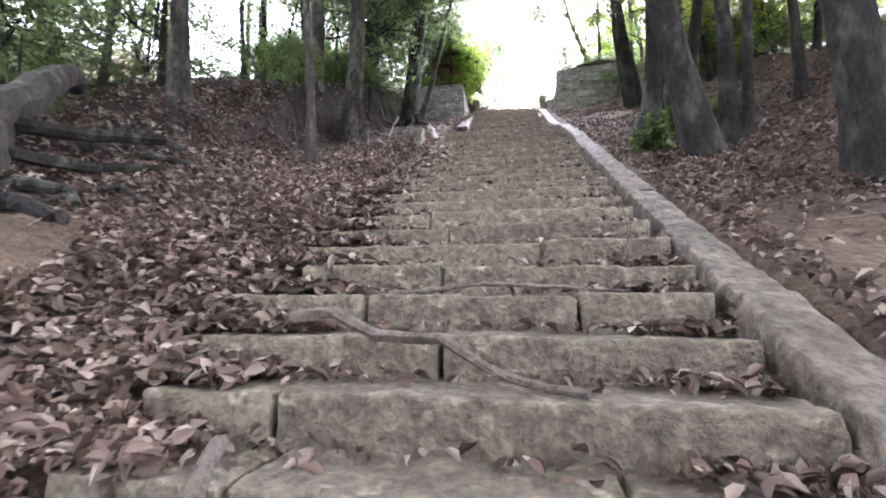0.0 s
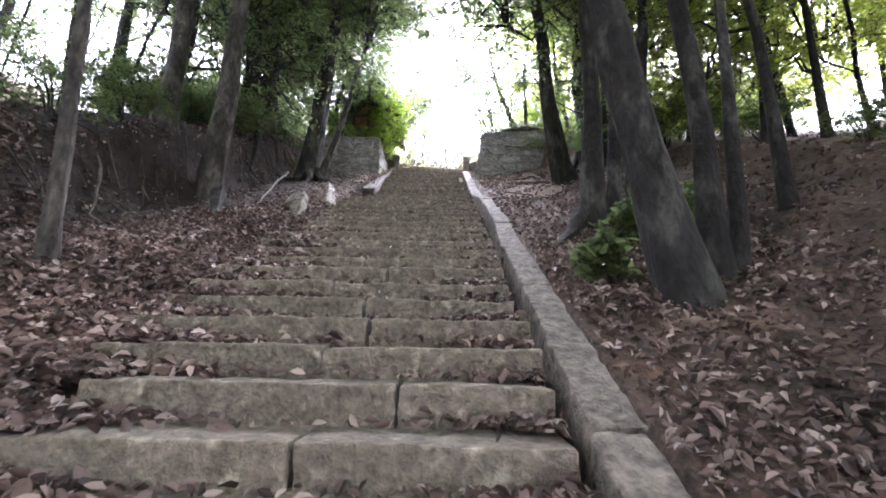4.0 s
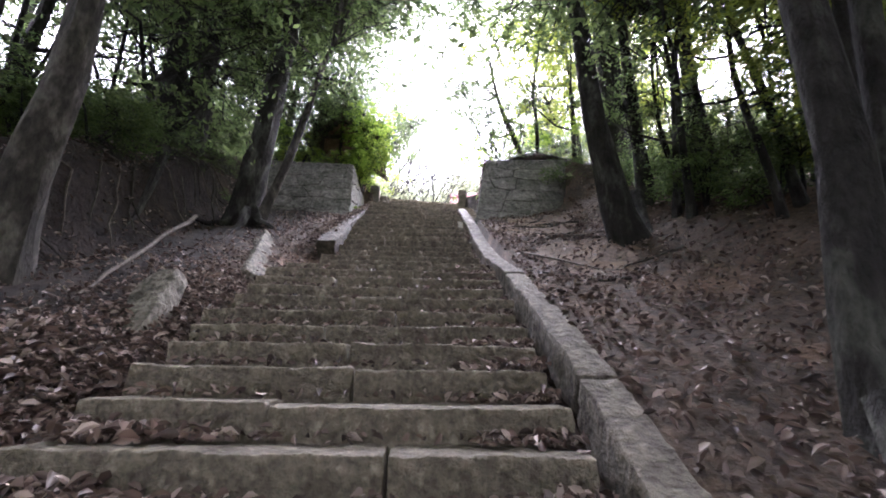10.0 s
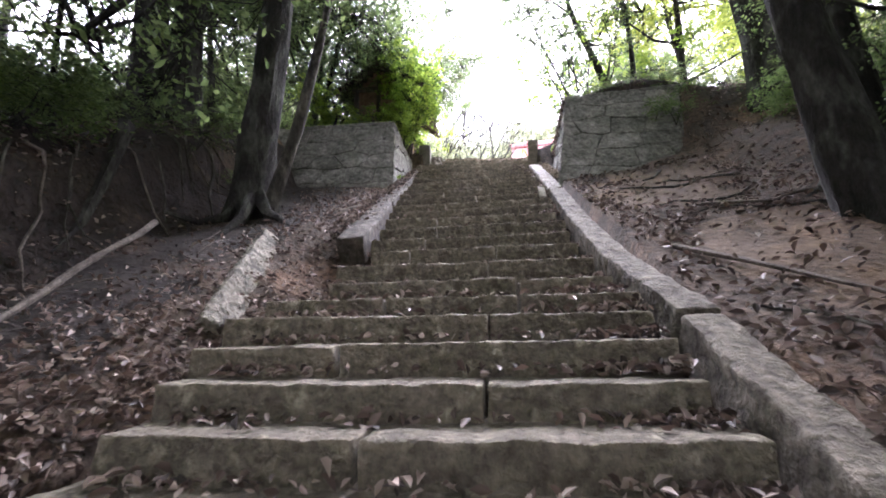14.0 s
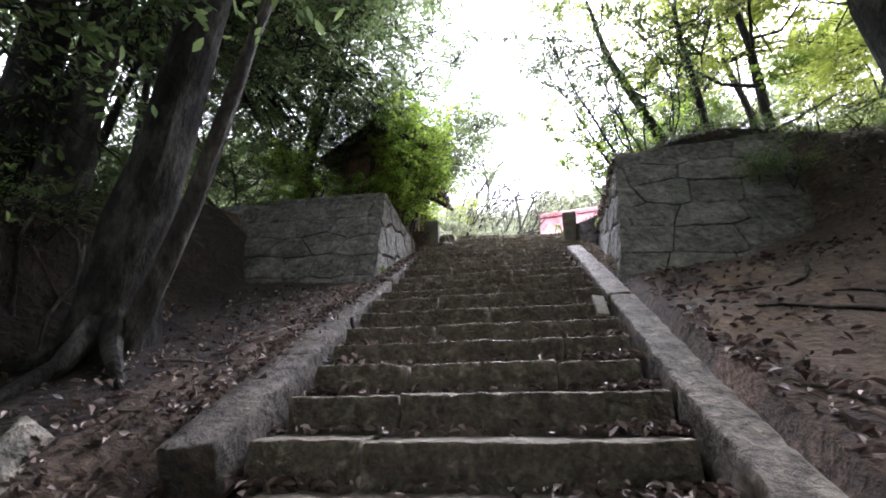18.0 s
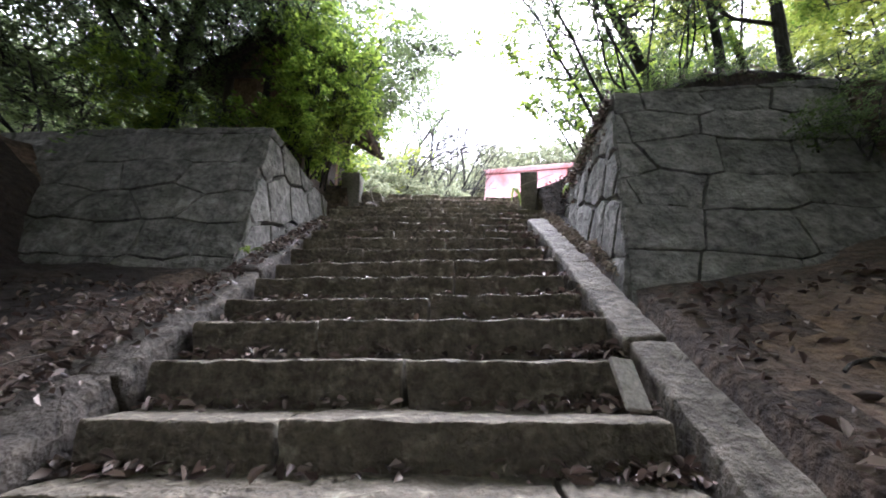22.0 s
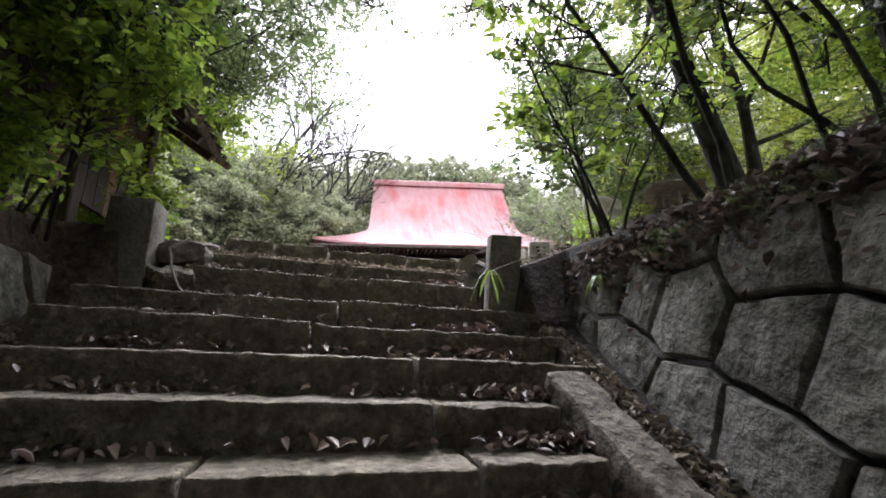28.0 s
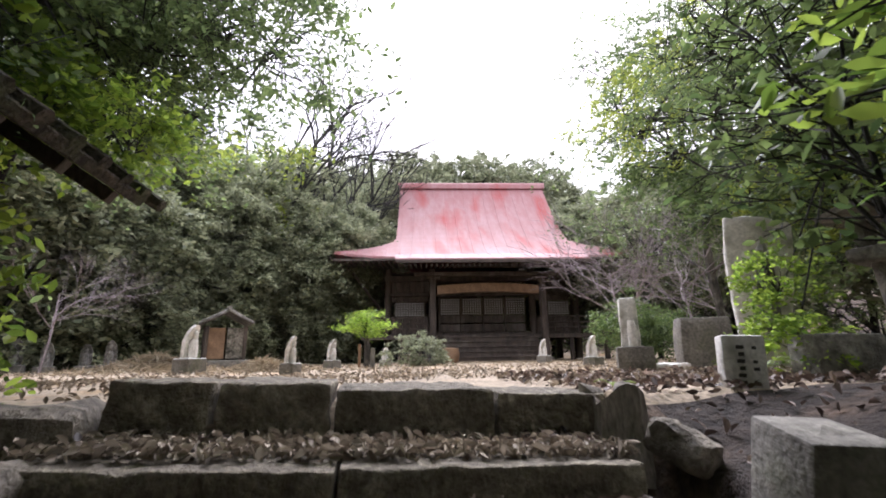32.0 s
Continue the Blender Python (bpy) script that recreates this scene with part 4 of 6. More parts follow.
stick([(-0.75, 1.75, nose(1.57) + 0.06), (-0.55, 1.35, nose(1.24) + 0.1), (-0.35, 1.2, nose(1.24) + 0.02)], 0.03, "crooked dead branch among the leaves")
stick([(-3.06, 11.44, 7.1), (-2.95, 10.6, 6.5), (-2.75, 9.8, 5.95), (-2.6, 9.05, 5.42)], 0.03, "long dead branch lying up the bank")
stick([g(-3.55, 2.75, 0.1), g(-3.85, 3.15, 0.3), g(-4.1, 3.6, 0.42), g(-4.5, 4.1, 0.5), g(-5.0, 4.6, 0.35)], 0.17, "thick gnarled root arching out of the bank", "root", BARK)
stick([g(-3.8, 3.1, 0.2), g(-3.4, 3.5, 0.3), g(-3.2, 4.0, 0.28), g(-3.5, 4.6, 0.12)], 0.07, "twisted root standing clear of the earth", "root", BARKD)
stick([g(-3.7, 2.95, 0.12), g(-3.2, 3.3, 0.14), g(-2.9, 3.75, 0.1)], 0.06, "old log lying on the leafy bank", "log", BARKD)
for rx, ry, bend, length, thick in [(-4.5, 2.3, 0.3, 1.9, 0.1), (-4.2, 3.0, -0.2, 1.5, 0.07), (-4.6, 3.6, 0.5, 1.6, 0.08), (-3.9, 4.3, 0.1, 1.2, 0.05), (-3.6, 2.4, 0.8, 1.1, 0.045), (-4.3, 5.1, -0.3, 1.3, 0.06)]:
    stick([g(rx + length * t, ry + bend * t + 0.16 * math.sin(7 * t + rx), 0.05 + 0.14 * (1 - t) * math.sin(3 + 5 * t)) for t in (0, 0.2, 0.4, 0.6, 0.8, 1)], thick, "gnarled dark root running down the bank", "root", BARKD)
stick([g(-2.4, 13.0), g(-2.0, 13.1, 0.02), g(-1.75, 12.9, 0.2)], 0.012, "thin bare twig on the earth bank")
stick([g(-2.05, 13.45), g(-1.9, 13.75, 0.08), g(-1.72, 14.15, 0.06)], 0.014, "pale dead stick lying beside the border stones", "fallen_branch", PALEWOOD)
stick([g(2.1, 12.2), g(2.6, 11.9, 0.05), g(3.2, 12.0)], 0.02, "dead branch on the earth bank")
stick([g(1.5, 11.3), g(1.8, 10.7, 0.05), g(2.1, 10.2)], 0.022, "crooked root beside the border stones")
stick([g(2.0, 3.0), g(2.4, 3.5, 0.06), g(3.1, 3.6)], 0.014, "thin dead branch on the bare earth")
for tip in [(0.69, 3.0, 2.58), (0.92, 3.02, 2.41), (0.47, 2.98, 2.42)]:
    stick([(0.71, 3.0, 2.21), tuple(Vector((0.71, 3.0, 2.21)).lerp(Vector(tip), 0.5) + Vector((0.02, 0.01, 0.015))), tip], 0.005, "thin dry stem standing on the steps", "stem", STICK)
tagged(part("board", box_bm(-0.05, 0.05, -0.012, 0.012, 0, 0.24, 0.003, pose(0.83, 13.86, nose(13.79), -38, 8, 12)), PALEWOOD), "short weathered board leaning at the end of a step", "board")
stick([(-1.1, 18.2, 10.62), (-1.22, 18.2, 10.56), (-1.19, 18.2, 10.42), (-1.1, 18.2, 10.27)], 0.01, "pale bent stem beside the gate post", "stem", PALEWOOD)
stick([(0.92, 18.0, 10.44), (1.2, 18.02, 10.56), (1.62, 18.1, 10.74)], 0.005, "thin pale stem leaning across the wall corner", "stem", PALEWOOD)
for k in range(60):
    x, y = (rb.uniform(-3.2, -1.3), rb.uniform(1, 15)) if k % 3 else (rb.uniform(1.4, 3.6), rb.uniform(1, 15))
    a, s = rb.uniform(0, 6.28), rb.uniform(0.12, 0.35)
    stick([g(x, y, 0.02), g(x + math.cos(a) * s, y + math.sin(a) * s, 0.04), g(x + 2 * math.cos(a) * s, y + 2 * math.sin(a + 0.3) * s, 0.02)], rb.uniform(0.004, 0.009), "thin dead twig among fallen leaves", "twig")


# ---- roots and saplings ----
for x, y, dx, dy in [(2.9, 12.6, -1.1, -0.3), (2.7, 13.3, -0.9, 0.2), (3.2, 11.7, -1.2, 0.3), (3.0, 13.0, -0.6, 0.7), (2.3, 9.8, -0.8, 0.4), (3.3, 10.6, -1.0, -0.4), (2.6, 14.2, -0.9, -0.3)]:
    stick([g(x + dx * t, y + dy * t + 0.12 * math.sin(6 * t + x), 0.015) for t in (0, 0.2, 0.4, 0.6, 0.8, 1)], 0.018, "bare root running over the worn earth bank", "root", BARK)
for k in range(34):
    y = 4.2 + 0.29 * k + rb.uniform(-0.2, 0.2)
    x, bend = -4.35 + rb.uniform(-0.35, 0.25), rb.uniform(-0.5, 0.5)
    low = x + rb.uniform(0.5, 0.95)
    pts = [g(lerp(x, low, t), y + bend * t + 0.1 * math.sin(7 * t + k), 0.02 + 0.07 * math.sin(3.1 * t)) for t in (0, 0.25, 0.5, 0.75, 1)]
    stick(pts, rb.uniform(0.008, 0.026), "bare root hanging down the cut earth bank", "root", BARK if k % 3 else STICK)
for x, y, a in [(-3.15, 13.15, 3.9), (-3.1, 13.1, 4.9), (-3.05, 13.15, 5.7), (-2.95, 8.65, 5.2), (3.7, 12.3, 3.6), (3.7, 12.3, 4.4), (2.05, 7.35, 4.0), (-4.1, 12.1, 5.0)]:
    p = [(x + math.cos(a) * r, y + math.sin(a) * r) for r in (0.05, 0.3, 0.6, 0.95)]
    pts = [(u, v, ground_z(u, v) + h) for (u, v), h in zip(p, (0.3, 0.08, 0.03, -0.03))]
    tagged(part("root", tube_bm(pts, [0.1, 0.07, 0.045, 0.02], 7, 0.3, a), BARKD, smooth=True), "bare tree root spreading over the earth", "root")


# ---- fallen leaves ----
def scatter(name, n, spot, size, seed, label, flat=0.45, material=None):
    rng = np.random.default_rng(seed)
    pts = []
    while len(pts) < n:
        p = spot(rng)
        if p is not None:
            pts.append(p)
    ob = new(name, blade_mesh(name, np.array(pts), size, material or LITTER, rng, flat, 2.1, 1.25, 0.5))
    return tagged(ob, label, "fallen leaves", kind="stuff")


def left_spot(rng, low=-1.5, high=8.5):
    y = rng.uniform(low, high)
    edge = drift_edge(y)
    x = edge + 0.12 - abs(rng.normal()) * (1.7 if y < 7 else 0.75)
    thin = 1.0 if y < 8 else max(0.22, 1 - (y - 8) / 4.5)
    if ((x + 2.85) / 0.7) ** 2 + ((y - 2.4) / 0.5) ** 2 < rng.uniform(0.5, 1.2) or x < -6 or rng.random() > thin or noise.noise((x * 1.3, y * 1.3, 2)) < rng.uniform(-1.2, -0.3):
        return None
    z = ground_z(x, y)
    if x > -1.3:
        z = max(z, tread_z(y))
    return (x, y, z + abs(rng.normal()) * 0.022 + 0.012)


def right_spot(rng):
    y = rng.uniform(-1, 16.0)
    x = 1.3 + abs(rng.normal()) * 1.9
    if y > 7 and rng.random() < 0.6 or y > 14.8 and x < 3.5 or bare(x, y) and rng.random() < 0.75:
        return None
    if x > 7 or noise.noise((x * 0.9, y * 0.9, 8)) < rng.uniform(-0.9, 0.25) or (abs(x - 1.95) < 0.4 and abs(y - 2.7) < 0.9 and rng.random() < 0.75):
        return None
    return (x, y, ground_z(x, y) + abs(rng.normal()) * 0.015 + 0.012)


def step_spot(rng):
    e = EDGES[int(rng.integers(10, len(EDGES) - 1))]
    nxt = EDGES[EDGES.index(e) + 1]
    back = nxt - abs(rng.normal()) * 0.07 - 0.03
    side = rng.random()
    x = 1.0 - abs(rng.normal()) * 0.22 if side < 0.6 else -1.35 + abs(rng.normal()) * 0.3 if side < 0.76 else rng.uniform(-1.2, 0.95)
    if back < e + 0.05 or not -1.4 < x < 0.98:
        return None
    return (x, back, nose(e) + sag(EDGES.index(e), x) + 0.012 + abs(rng.normal()) * 0.018)


def end_spot(rng):
    """Heaps on the left ends of the lower treads."""
    e = EDGES[int(rng.integers(8, 30))]
    nxt = EDGES[EDGES.index(e) + 1]
    x, y = -1.35 + abs(rng.normal()) * 0.33, nxt - 0.02 - abs(rng.normal()) * 0.12
    if y < e or x > 0.6:
        return None
    return (x, y, nose(e) + 0.015 + abs(rng.normal()) * 0.035 * max(0.2, 1 - (x + 1.35)))


def yard_spot(rng):
    y = 19.95 + abs(rng.normal()) * 2.2 if rng.random() < 0.8 else rng.uniform(19.9, 33)
    x = rng.uniform(-8, 9)
    if y > 33 or noise.noise((x * 0.7, y * 0.7, 5)) < rng.uniform(-0.6, 0.3):
        return None
    return (x, y, ground_z(x, y) + abs(rng.normal()) * 0.012 + 0.012)


def top_spot(rng):
    e = rng.random()
    x = rng.uniform(1.35, 5) if e < 0.7 else rng.uniform(-5, -2)
    y = rng.uniform(16.0, 20.2)
    if x < 1.75 and y < 18.25:
        return None
    return (x, y, ground_z(x, y) + abs(rng.normal()) * 0.02 + 0.012)


def edge_spot(rng):
    """Along the border stones on the left of the upper steps."""
    y = rng.uniform(12.3, 17.4)
    x = -1.7 + abs(rng.normal()) * 0.12
    return (x, y, nose(y) + 0.045 + abs(rng.normal()) * 0.012) if x < -1.39 else None


def brow_spot(rng):
    """Over the edge of the wall beside the upper steps."""
    y, z = rng.uniform(15.95, 18.3), 10.62 - abs(rng.normal()) * 0.16
    x = 1.68 - 0.175 * (10.5 - z) + 0.036 * (y - 18.1) + rng.uniform(-0.03, 0.16)
    return (x, y, z)


def gap_spot(rng):
    """Along the foot of the walls and on the deep tread below the top step."""
    k = rng.random()
    if k < 0.4:
        y = rng.uniform(15.2, 18.0)
        x = rng.uniform(1.27, 1.45) if rng.random() < 0.5 else -rng.uniform(1.66, 1.9)
        return (x, y, ground_z(x, y) + 0.015 + abs(rng.normal()) * 0.015)
    x, y = rng.uniform(-1.3, 1.1), rng.uniform(19.12, 19.47)
    return (x, y, nose(19.01) + sag(61, x) + 0.012 + abs(rng.normal()) * 0.015)


def corner_spot(rng):
    x, y = rng.uniform(1.15, 4.4), rng.uniform(19.5, 21.6)
    return (x, y, ground_z(x, y) + 0.012 + abs(rng.normal()) * 0.015)


def cut_spot(rng):
    x, y = rng.uniform(-5.4, -3.3), rng.uniform(2.5, 14.5)
    if noise.noise((x * 1.6, y * 1.6, 12)) < rng.uniform(-0.3, 0.35):
        return None
    return (x, y, ground_z(x, y) + 0.012 + abs(rng.normal()) * 0.02)


scatter("leaf_litter", 60000, left_spot, 0.064, 1, "deep drift of dry brown leaves over the bank and step ends")
scatter("leaf_litter", 6500, lambda rng: left_spot(rng, 8.3, 15.2), 0.05, 7, "small dry leaves thinly spread over the dark earth bank")
scatter("leaf_litter", 21000, right_spot, 0.056, 2, "dry brown leaves scattered over bare earth")
scatter("leaf_litter", 13500, step_spot, 0.054, 3, "dry leaves caught at the backs of the steps")
scatter("leaf_litter", 16000, yard_spot, 0.042, 4, "bleached dry leaves spread over the courtyard floor", 0.55, BLEACHED_LIT)
scatter("leaf_litter", 1600, top_spot, 0.052, 5, "dry leaves on the ground above the walls")
# the light on these leaves comes from the paler leaf colour
scatter("leaf_litter", 4200, gap_spot, 0.046, 6, "dry leaves along the foot of the walls, light put into their colour", 0.45, BLEACHED_LIT)
scatter("leaf_litter", 2600, corner_spot, 0.05, 11, "brown leaves on the ground behind the gate post")
scatter("leaf_litter", 3800, cut_spot, 0.06, 12, "dead leaves caught on the cut face of the earth bank", 0.35)
scatter("leaf_litter", 6000, end_spot, 0.066, 8, "dry leaves heaped on the ends of the lower steps")
scatter("leaf_litter", 2600, brow_spot, 0.06, 9, "dead leaves and roots spilling over the edge of the wall", 0.3)
scatter("leaf_litter", 900, edge_spot, 0.05, 10, "small dry leaves lying on the border stones")


# ---- temple hall: local x along the front, y to the back, z up from the yard ----
HALL = pose(4.76, 33.79, 10.86, 0, 0, -8)
hall = thing("temple_hall", HALL, "weathered dark timber temple hall with a faded red sheet roof", "temple")


def beam(name, x0, x1, y0, y1, z0, z1, material=None, label="", parent=None, bevel=0.012):
    return part(name, box_bm(x0, x1, y0, y1, z0, z1, bevel), material or WOOD, parent or hall, label)


def roof_z(s):
    return 3.95 + 4.75 * (0.5 * s + 0.5 * s * s)


def roof_w(s):
    return lerp(5.95, 3.72, 1 - (1 - s / 0.36) ** 1.6) if s < 0.36 else 3.7


def roof_front(x, s):
    """A point of the front slope: s runs from the eave to the ridge."""
    w = roof_w(s)
    up = 0.22 * (abs(x) / max(w, 0.1)) ** 5 * max(0, 1 - 2.5 * s)
    return (x, lerp(-0.55, 4.3, s), roof_z(s) + up)


def sheet(name, rows, thick, material, label="", parent=None):
    """A curved plate through rows of points, with thickness downwards."""
    bm = bmesh.new()
    top = [[bm.verts.new(p) for p in r] for r in rows]
    low = [[bm.verts.new((p[0], p[1], p[2] - thick)) for p in r] for r in rows]
    nr, nc = len(rows), len(rows[0])
    for i in range(nr - 1):
        for j in range(nc - 1):
            bm.faces.new((top[i][j], top[i][j + 1], top[i + 1][j + 1], top[i + 1][j]))
            bm.faces.new((low[i][j], low[i + 1][j], low[i + 1][j + 1], low[i][j + 1]))
    for i in range(nr - 1):
        bm.faces.new((top[i][0], top[i + 1][0], low[i + 1][0], low[i][0]))
        bm.faces.new((top[i][-1], low[i][-1], low[i + 1][-1], top[i + 1][-1]))
    for j in range(nc - 1):
        bm.faces.new((top[0][j], low[0][j], low[0][j + 1], top[0][j + 1]))
        bm.faces.new((top[-1][j], top[-1][j + 1], low[-1][j + 1], low[-1][j]))
    bmesh.ops.recalc_face_normals(bm, faces=bm.faces[:])
    return part(name, bm, material, parent or hall, label)


cols = [i / 16 * 2 - 1 for i in range(17)]
rows_s = [i / 14 for i in range(15)]
front = sheet("roof", [[roof_front(c * roof_w(s), s) for c in cols] for s in rows_s], 0.09, ROOF, "faded red sheet-metal roof slope with raised seams")
back = sheet("roof", [[(p[0], 8.6 - p[1], p[2]) for p in [roof_front(c * roof_w(s), s) for c in cols]] for s in rows_s], 0.09, ROOF, "faded red sheet-metal roof slope")
for sx in (-1, 1):
    low_rows = [i / 5 * 0.36 for i in range(6)]
    sheet("roof_side", [[(sx * roof_w(s), lerp(roof_front(0, s)[1], 8.6 - roof_front(0, s)[1], t / 8), roof_z(s) + 0.22 * abs(t / 4 - 1) ** 5 * max(0, 1 - 2.5 * s)) for t in range(9)] for s in low_rows], 0.09, ROOF, "red side slope of the roof")
    g0 = roof_front(0, 0.36)
    arch = [roof_front(0, 0.36 + 0.08 * k) for k in range(9)]
    arch = [(p[1], p[2] - 0.14) for p in arch] + [(8.6 - p[1], p[2] - 0.14) for p in reversed(arch[:-1])]
    v = [(sx * 3.5, a, b) for a, b in arch] + [(sx * 3.38, a, b) for a, b in arch]
    n_ = len(arch)
    part("gable", bmesh_of(v, [tuple(range(n_)), tuple(range(2 * n_ - 1, n_ - 1, -1))] + [(k, n_ + k, n_ + (k + 1) % n_, (k + 1) % n_) for k in range(n_)]), WOOD, hall, "dark boarded gable end")
# porch roof carried forward over the steps
porch = []
for i in range(6):
    t = i / 5
    porch.append([(x, lerp(-1.65, -0.35, t), lerp(3.62, roof_z(0.045) + 0.02, t ** 0.8) + 0.03) for x in [c * 3.55 for c in cols]])
sheet("porch_roof", porch, 0.08, ROOF, "red sheet-metal roof over the porch")
# raised seams down the front
for k in range(25):
    x = -6.0 + k * 12.0 / 24
    run = [roof_front(x, s) for s in rows_s if roof_w(s) > abs(x) + 0.04]
    if len(run) > 1:
        part("roof_seam", tube_bm([(p[0], p[1], p[2] + 0.004) for p in run], [0.012] * len(run), 5), ROOF, front)
for k in range(17):
    x = -3.45 + k * 6.9 / 16
    part("roof_seam", tube_bm([(x, r[8][1], r[8][2] + 0.004) for r in porch], [0.012] * 6, 5), ROOF, front)
beam("ridge", -3.78, 3.78, 4.1, 4.5, 8.62, 8.86, ROOF, "red ridge capping")
part("ridge_cap", tube_bm([(-3.82, 4.3, 8.9), (3.82, 4.3, 8.9)], [0.1, 0.1], 8), ROOF, hall, "darker red round ridge capping")
# eaves
for sx in (-1, 1):
    beam("eave_board", sx * 6.1 - 0.03, sx * 6.1 + 0.03, -0.5, 9.1, 3.86, 4.0)
beam("eave_board", -3.52, 3.52, -1.68, -1.62, 3.48, 3.6, WOOD, "dark eave board")
for sx in (-1, 1):
    beam("eave_board", min(sx * 3.55, sx * 6.0), max(sx * 3.55, sx * 6.0), -0.56, -0.5, 3.8, 3.9)
for k in range(36):
    x = -3.4 + k * 6.8 / 35
    bm = box_bm(-0.035, 0.035, 0, 2.3, -0.09, 0, 0.006, pose(x, -1.55, 3.47, 9, 0, 0))
    part("rafter", bm, WOOD, hall)
for sx in (-1, 1):
    for k in range(12):
        x = sx * (3.65 + k * 0.2)
        part("rafter", box_bm(-0.035, 0.035, 0, 2.4, -0.09, 0, 0.006, pose(x, -0.45, 3.82, 5, 0, 0)), WOOD, hall)
# hall posts and front wall
for x in (-4.05, -2.17, 2.17, 4.05):
    part("column", tube_bm([(x, 1.75, 0.05), (x, 1.75, 2.0), (x, 1.75, 3.9)], [0.15, 0.15, 0.14], 12), WOOD, hall, "round timber column", smooth=True)
for x in (-4.05, 4.05):
    for y in (4.4, 7.0):
        part("column", tube_bm([(x, y, 0.05), (x, y, 3.9)], [0.15, 0.14], 12), WOOD, hall, smooth=True)
for x in (-2.17, 2.17):
    beam("porch_column", x - 0.12, x + 0.12, -0.12, 0.12, 0.12, 3.2, WOOD, "square weathered porch post", bevel=0.03)
    part("post_base", stone_bm(0.42, 0.42, 0.16, 0.03, 0.008, 0.1, m=pose(x, 0, 0.06)), POSTST, hall, "grey stone post base")
    for k in range(3):
        beam("bracket", x - 0.16 - 0.12 * k, x + 0.16 + 0.12 * k, -0.1, 0.1, 3.0 + 0.14 * k, 3.12 + 0.14 * k)
# bowed beam between the porch posts
arc = [(-2.0 + 4.0 * i / 12, 0, 2.72 + 0.1 * math.sin(math.pi * i / 12)) for i in range(13)]
v = [(p[0], dy, p[2] + dz) for p in arc for dy, dz in ((-0.11, -0.17), (0.11, -0.17), (0.11, 0.17), (-0.11, 0.17))]
f = [(4 * i + j, 4 * i + (j + 1) % 4, 4 * i + 4 + (j + 1) % 4, 4 * i + 4 + j) for i in range(12) for j in range(4)]
bm = bmesh_of(v, f + [(3, 2, 1, 0), (48, 49, 50, 51)])
bmesh.ops.recalc_face_normals(bm, faces=bm.faces[:])
part("porch_beam", bm, WOODL, hall, "bowed porch beam of bare brown timber")
beam("porch_beam", -2.9, 2.9, -0.09, 0.09, 3.28, 3.44, WOOD)
beam("tie_beam", -4.2, 4.2, 1.62, 1.88, 3.35, 3.6)
beam("tie_beam", -4.2, 4.2, 1.64, 1.84, 2.72, 2.86)
beam("tie_beam", -4.2, 4.2, 1.64, 1.84, 1.06, 1.18)
for sx in (-1, 1):
    beam("tie_beam", sx * 2.17 - 0.09, sx * 2.17 + 0.09, 0.1, 1.7, 2.85, 3.05)
# side walls and inner dark room
for x0, x1 in ((-4.05, -2.2), (2.2, 4.05)):
    for k in range(6):
        w = (x1 - x0) / 6
        beam("wall_board", x0 + k * w + 0.004, x0 + (k + 1) * w - 0.004, 1.78, 1.81, 1.15, 1.86)
        beam("wall_board", x0 + k * w + 0.004, x0 + (k + 1) * w - 0.004, 1.78, 1.81, 2.5, 3.38)
for x0, x1 in ((-4.05, 4.05),):
    for k in range(12):
        w = (x1 - x0) / 12
        beam("wall_board", x0 + k * w + 0.004, x0 + (k + 1) * w - 0.004, 8.4, 8.45, 0.9, 3.7)
for sx in (-1, 1):
    for k in range(10):
        beam("wall_board", sx * 4.05 - 0.02, sx * 4.05 + 0.02, 1.85 + k * 0.66, 2.5 + k * 0.66, 0.9, 3.7)
beam("ceiling_board", -4.1, 4.1, 1.7, 8.5, 3.72, 3.78)


def lattice(x0, x1, z0, z1, y, nx, nz, backing=True):
    """A timber panel with a fine grid over its upper part."""
    own = beam("lattice_panel", x0, x1, y + 0.03, y + 0.05, z0, z1, PAPER, "grey paper behind a fine timber grid")
    for k in range(nx + 1):
        x = lerp(x0, x1, k / nx)
        beam("bar", x - 0.017, x + 0.017, y, y + 0.022, z0, z1, parent=own, bevel=0)
    for k in range(nz + 1):
        z = lerp(z0, z1, k / nz)
        beam("bar", x0, x1, y - 0.004, y + 0.018, z - 0.017, z + 0.017, parent=own, bevel=0)
    return own


PAPER = mat("old_paper", (0.45, 0.44, 0.42), (0.65, 0.64, 0.61), 4, 0.9, 0.1, 50)
lattice(-3.75, -2.5, 1.88, 2.46, 1.74, 11, 6)
lattice(2.5, 3.75, 1.88, 2.46, 1.74, 11, 6)
for k in range(4):
    x = -1.86 + k * 0.94
    lattice(x + 0.05, x + 0.87, 1.92, 2.62, 1.76, 8, 7)
    for z0, z1 in ((1.2, 1.54), (1.58, 1.88)):
        beam("door_panel", x + 0.05, x + 0.87, 1.78, 1.81, z0, z1)
    beam("door_stile", x - 0.035, x + 0.035, 1.73, 1.8, 1.16, 2.72)
# raised floor, steps and rail
for k in range(10):
    beam("floor_board", -5.0, 5.0, 0.62 + k * 0.115, 0.725 + k * 0.115, 0.98, 1.03, bevel=0.004)
beam("floor_edge", -5.02, 5.02, 0.54, 0.62, 0.86, 1.02)
for x in (-4.8, -3.4, 3.4, 4.8):
    beam("floor_post", x - 0.07, x + 0.07, 0.6, 0.74, 0, 0.95)
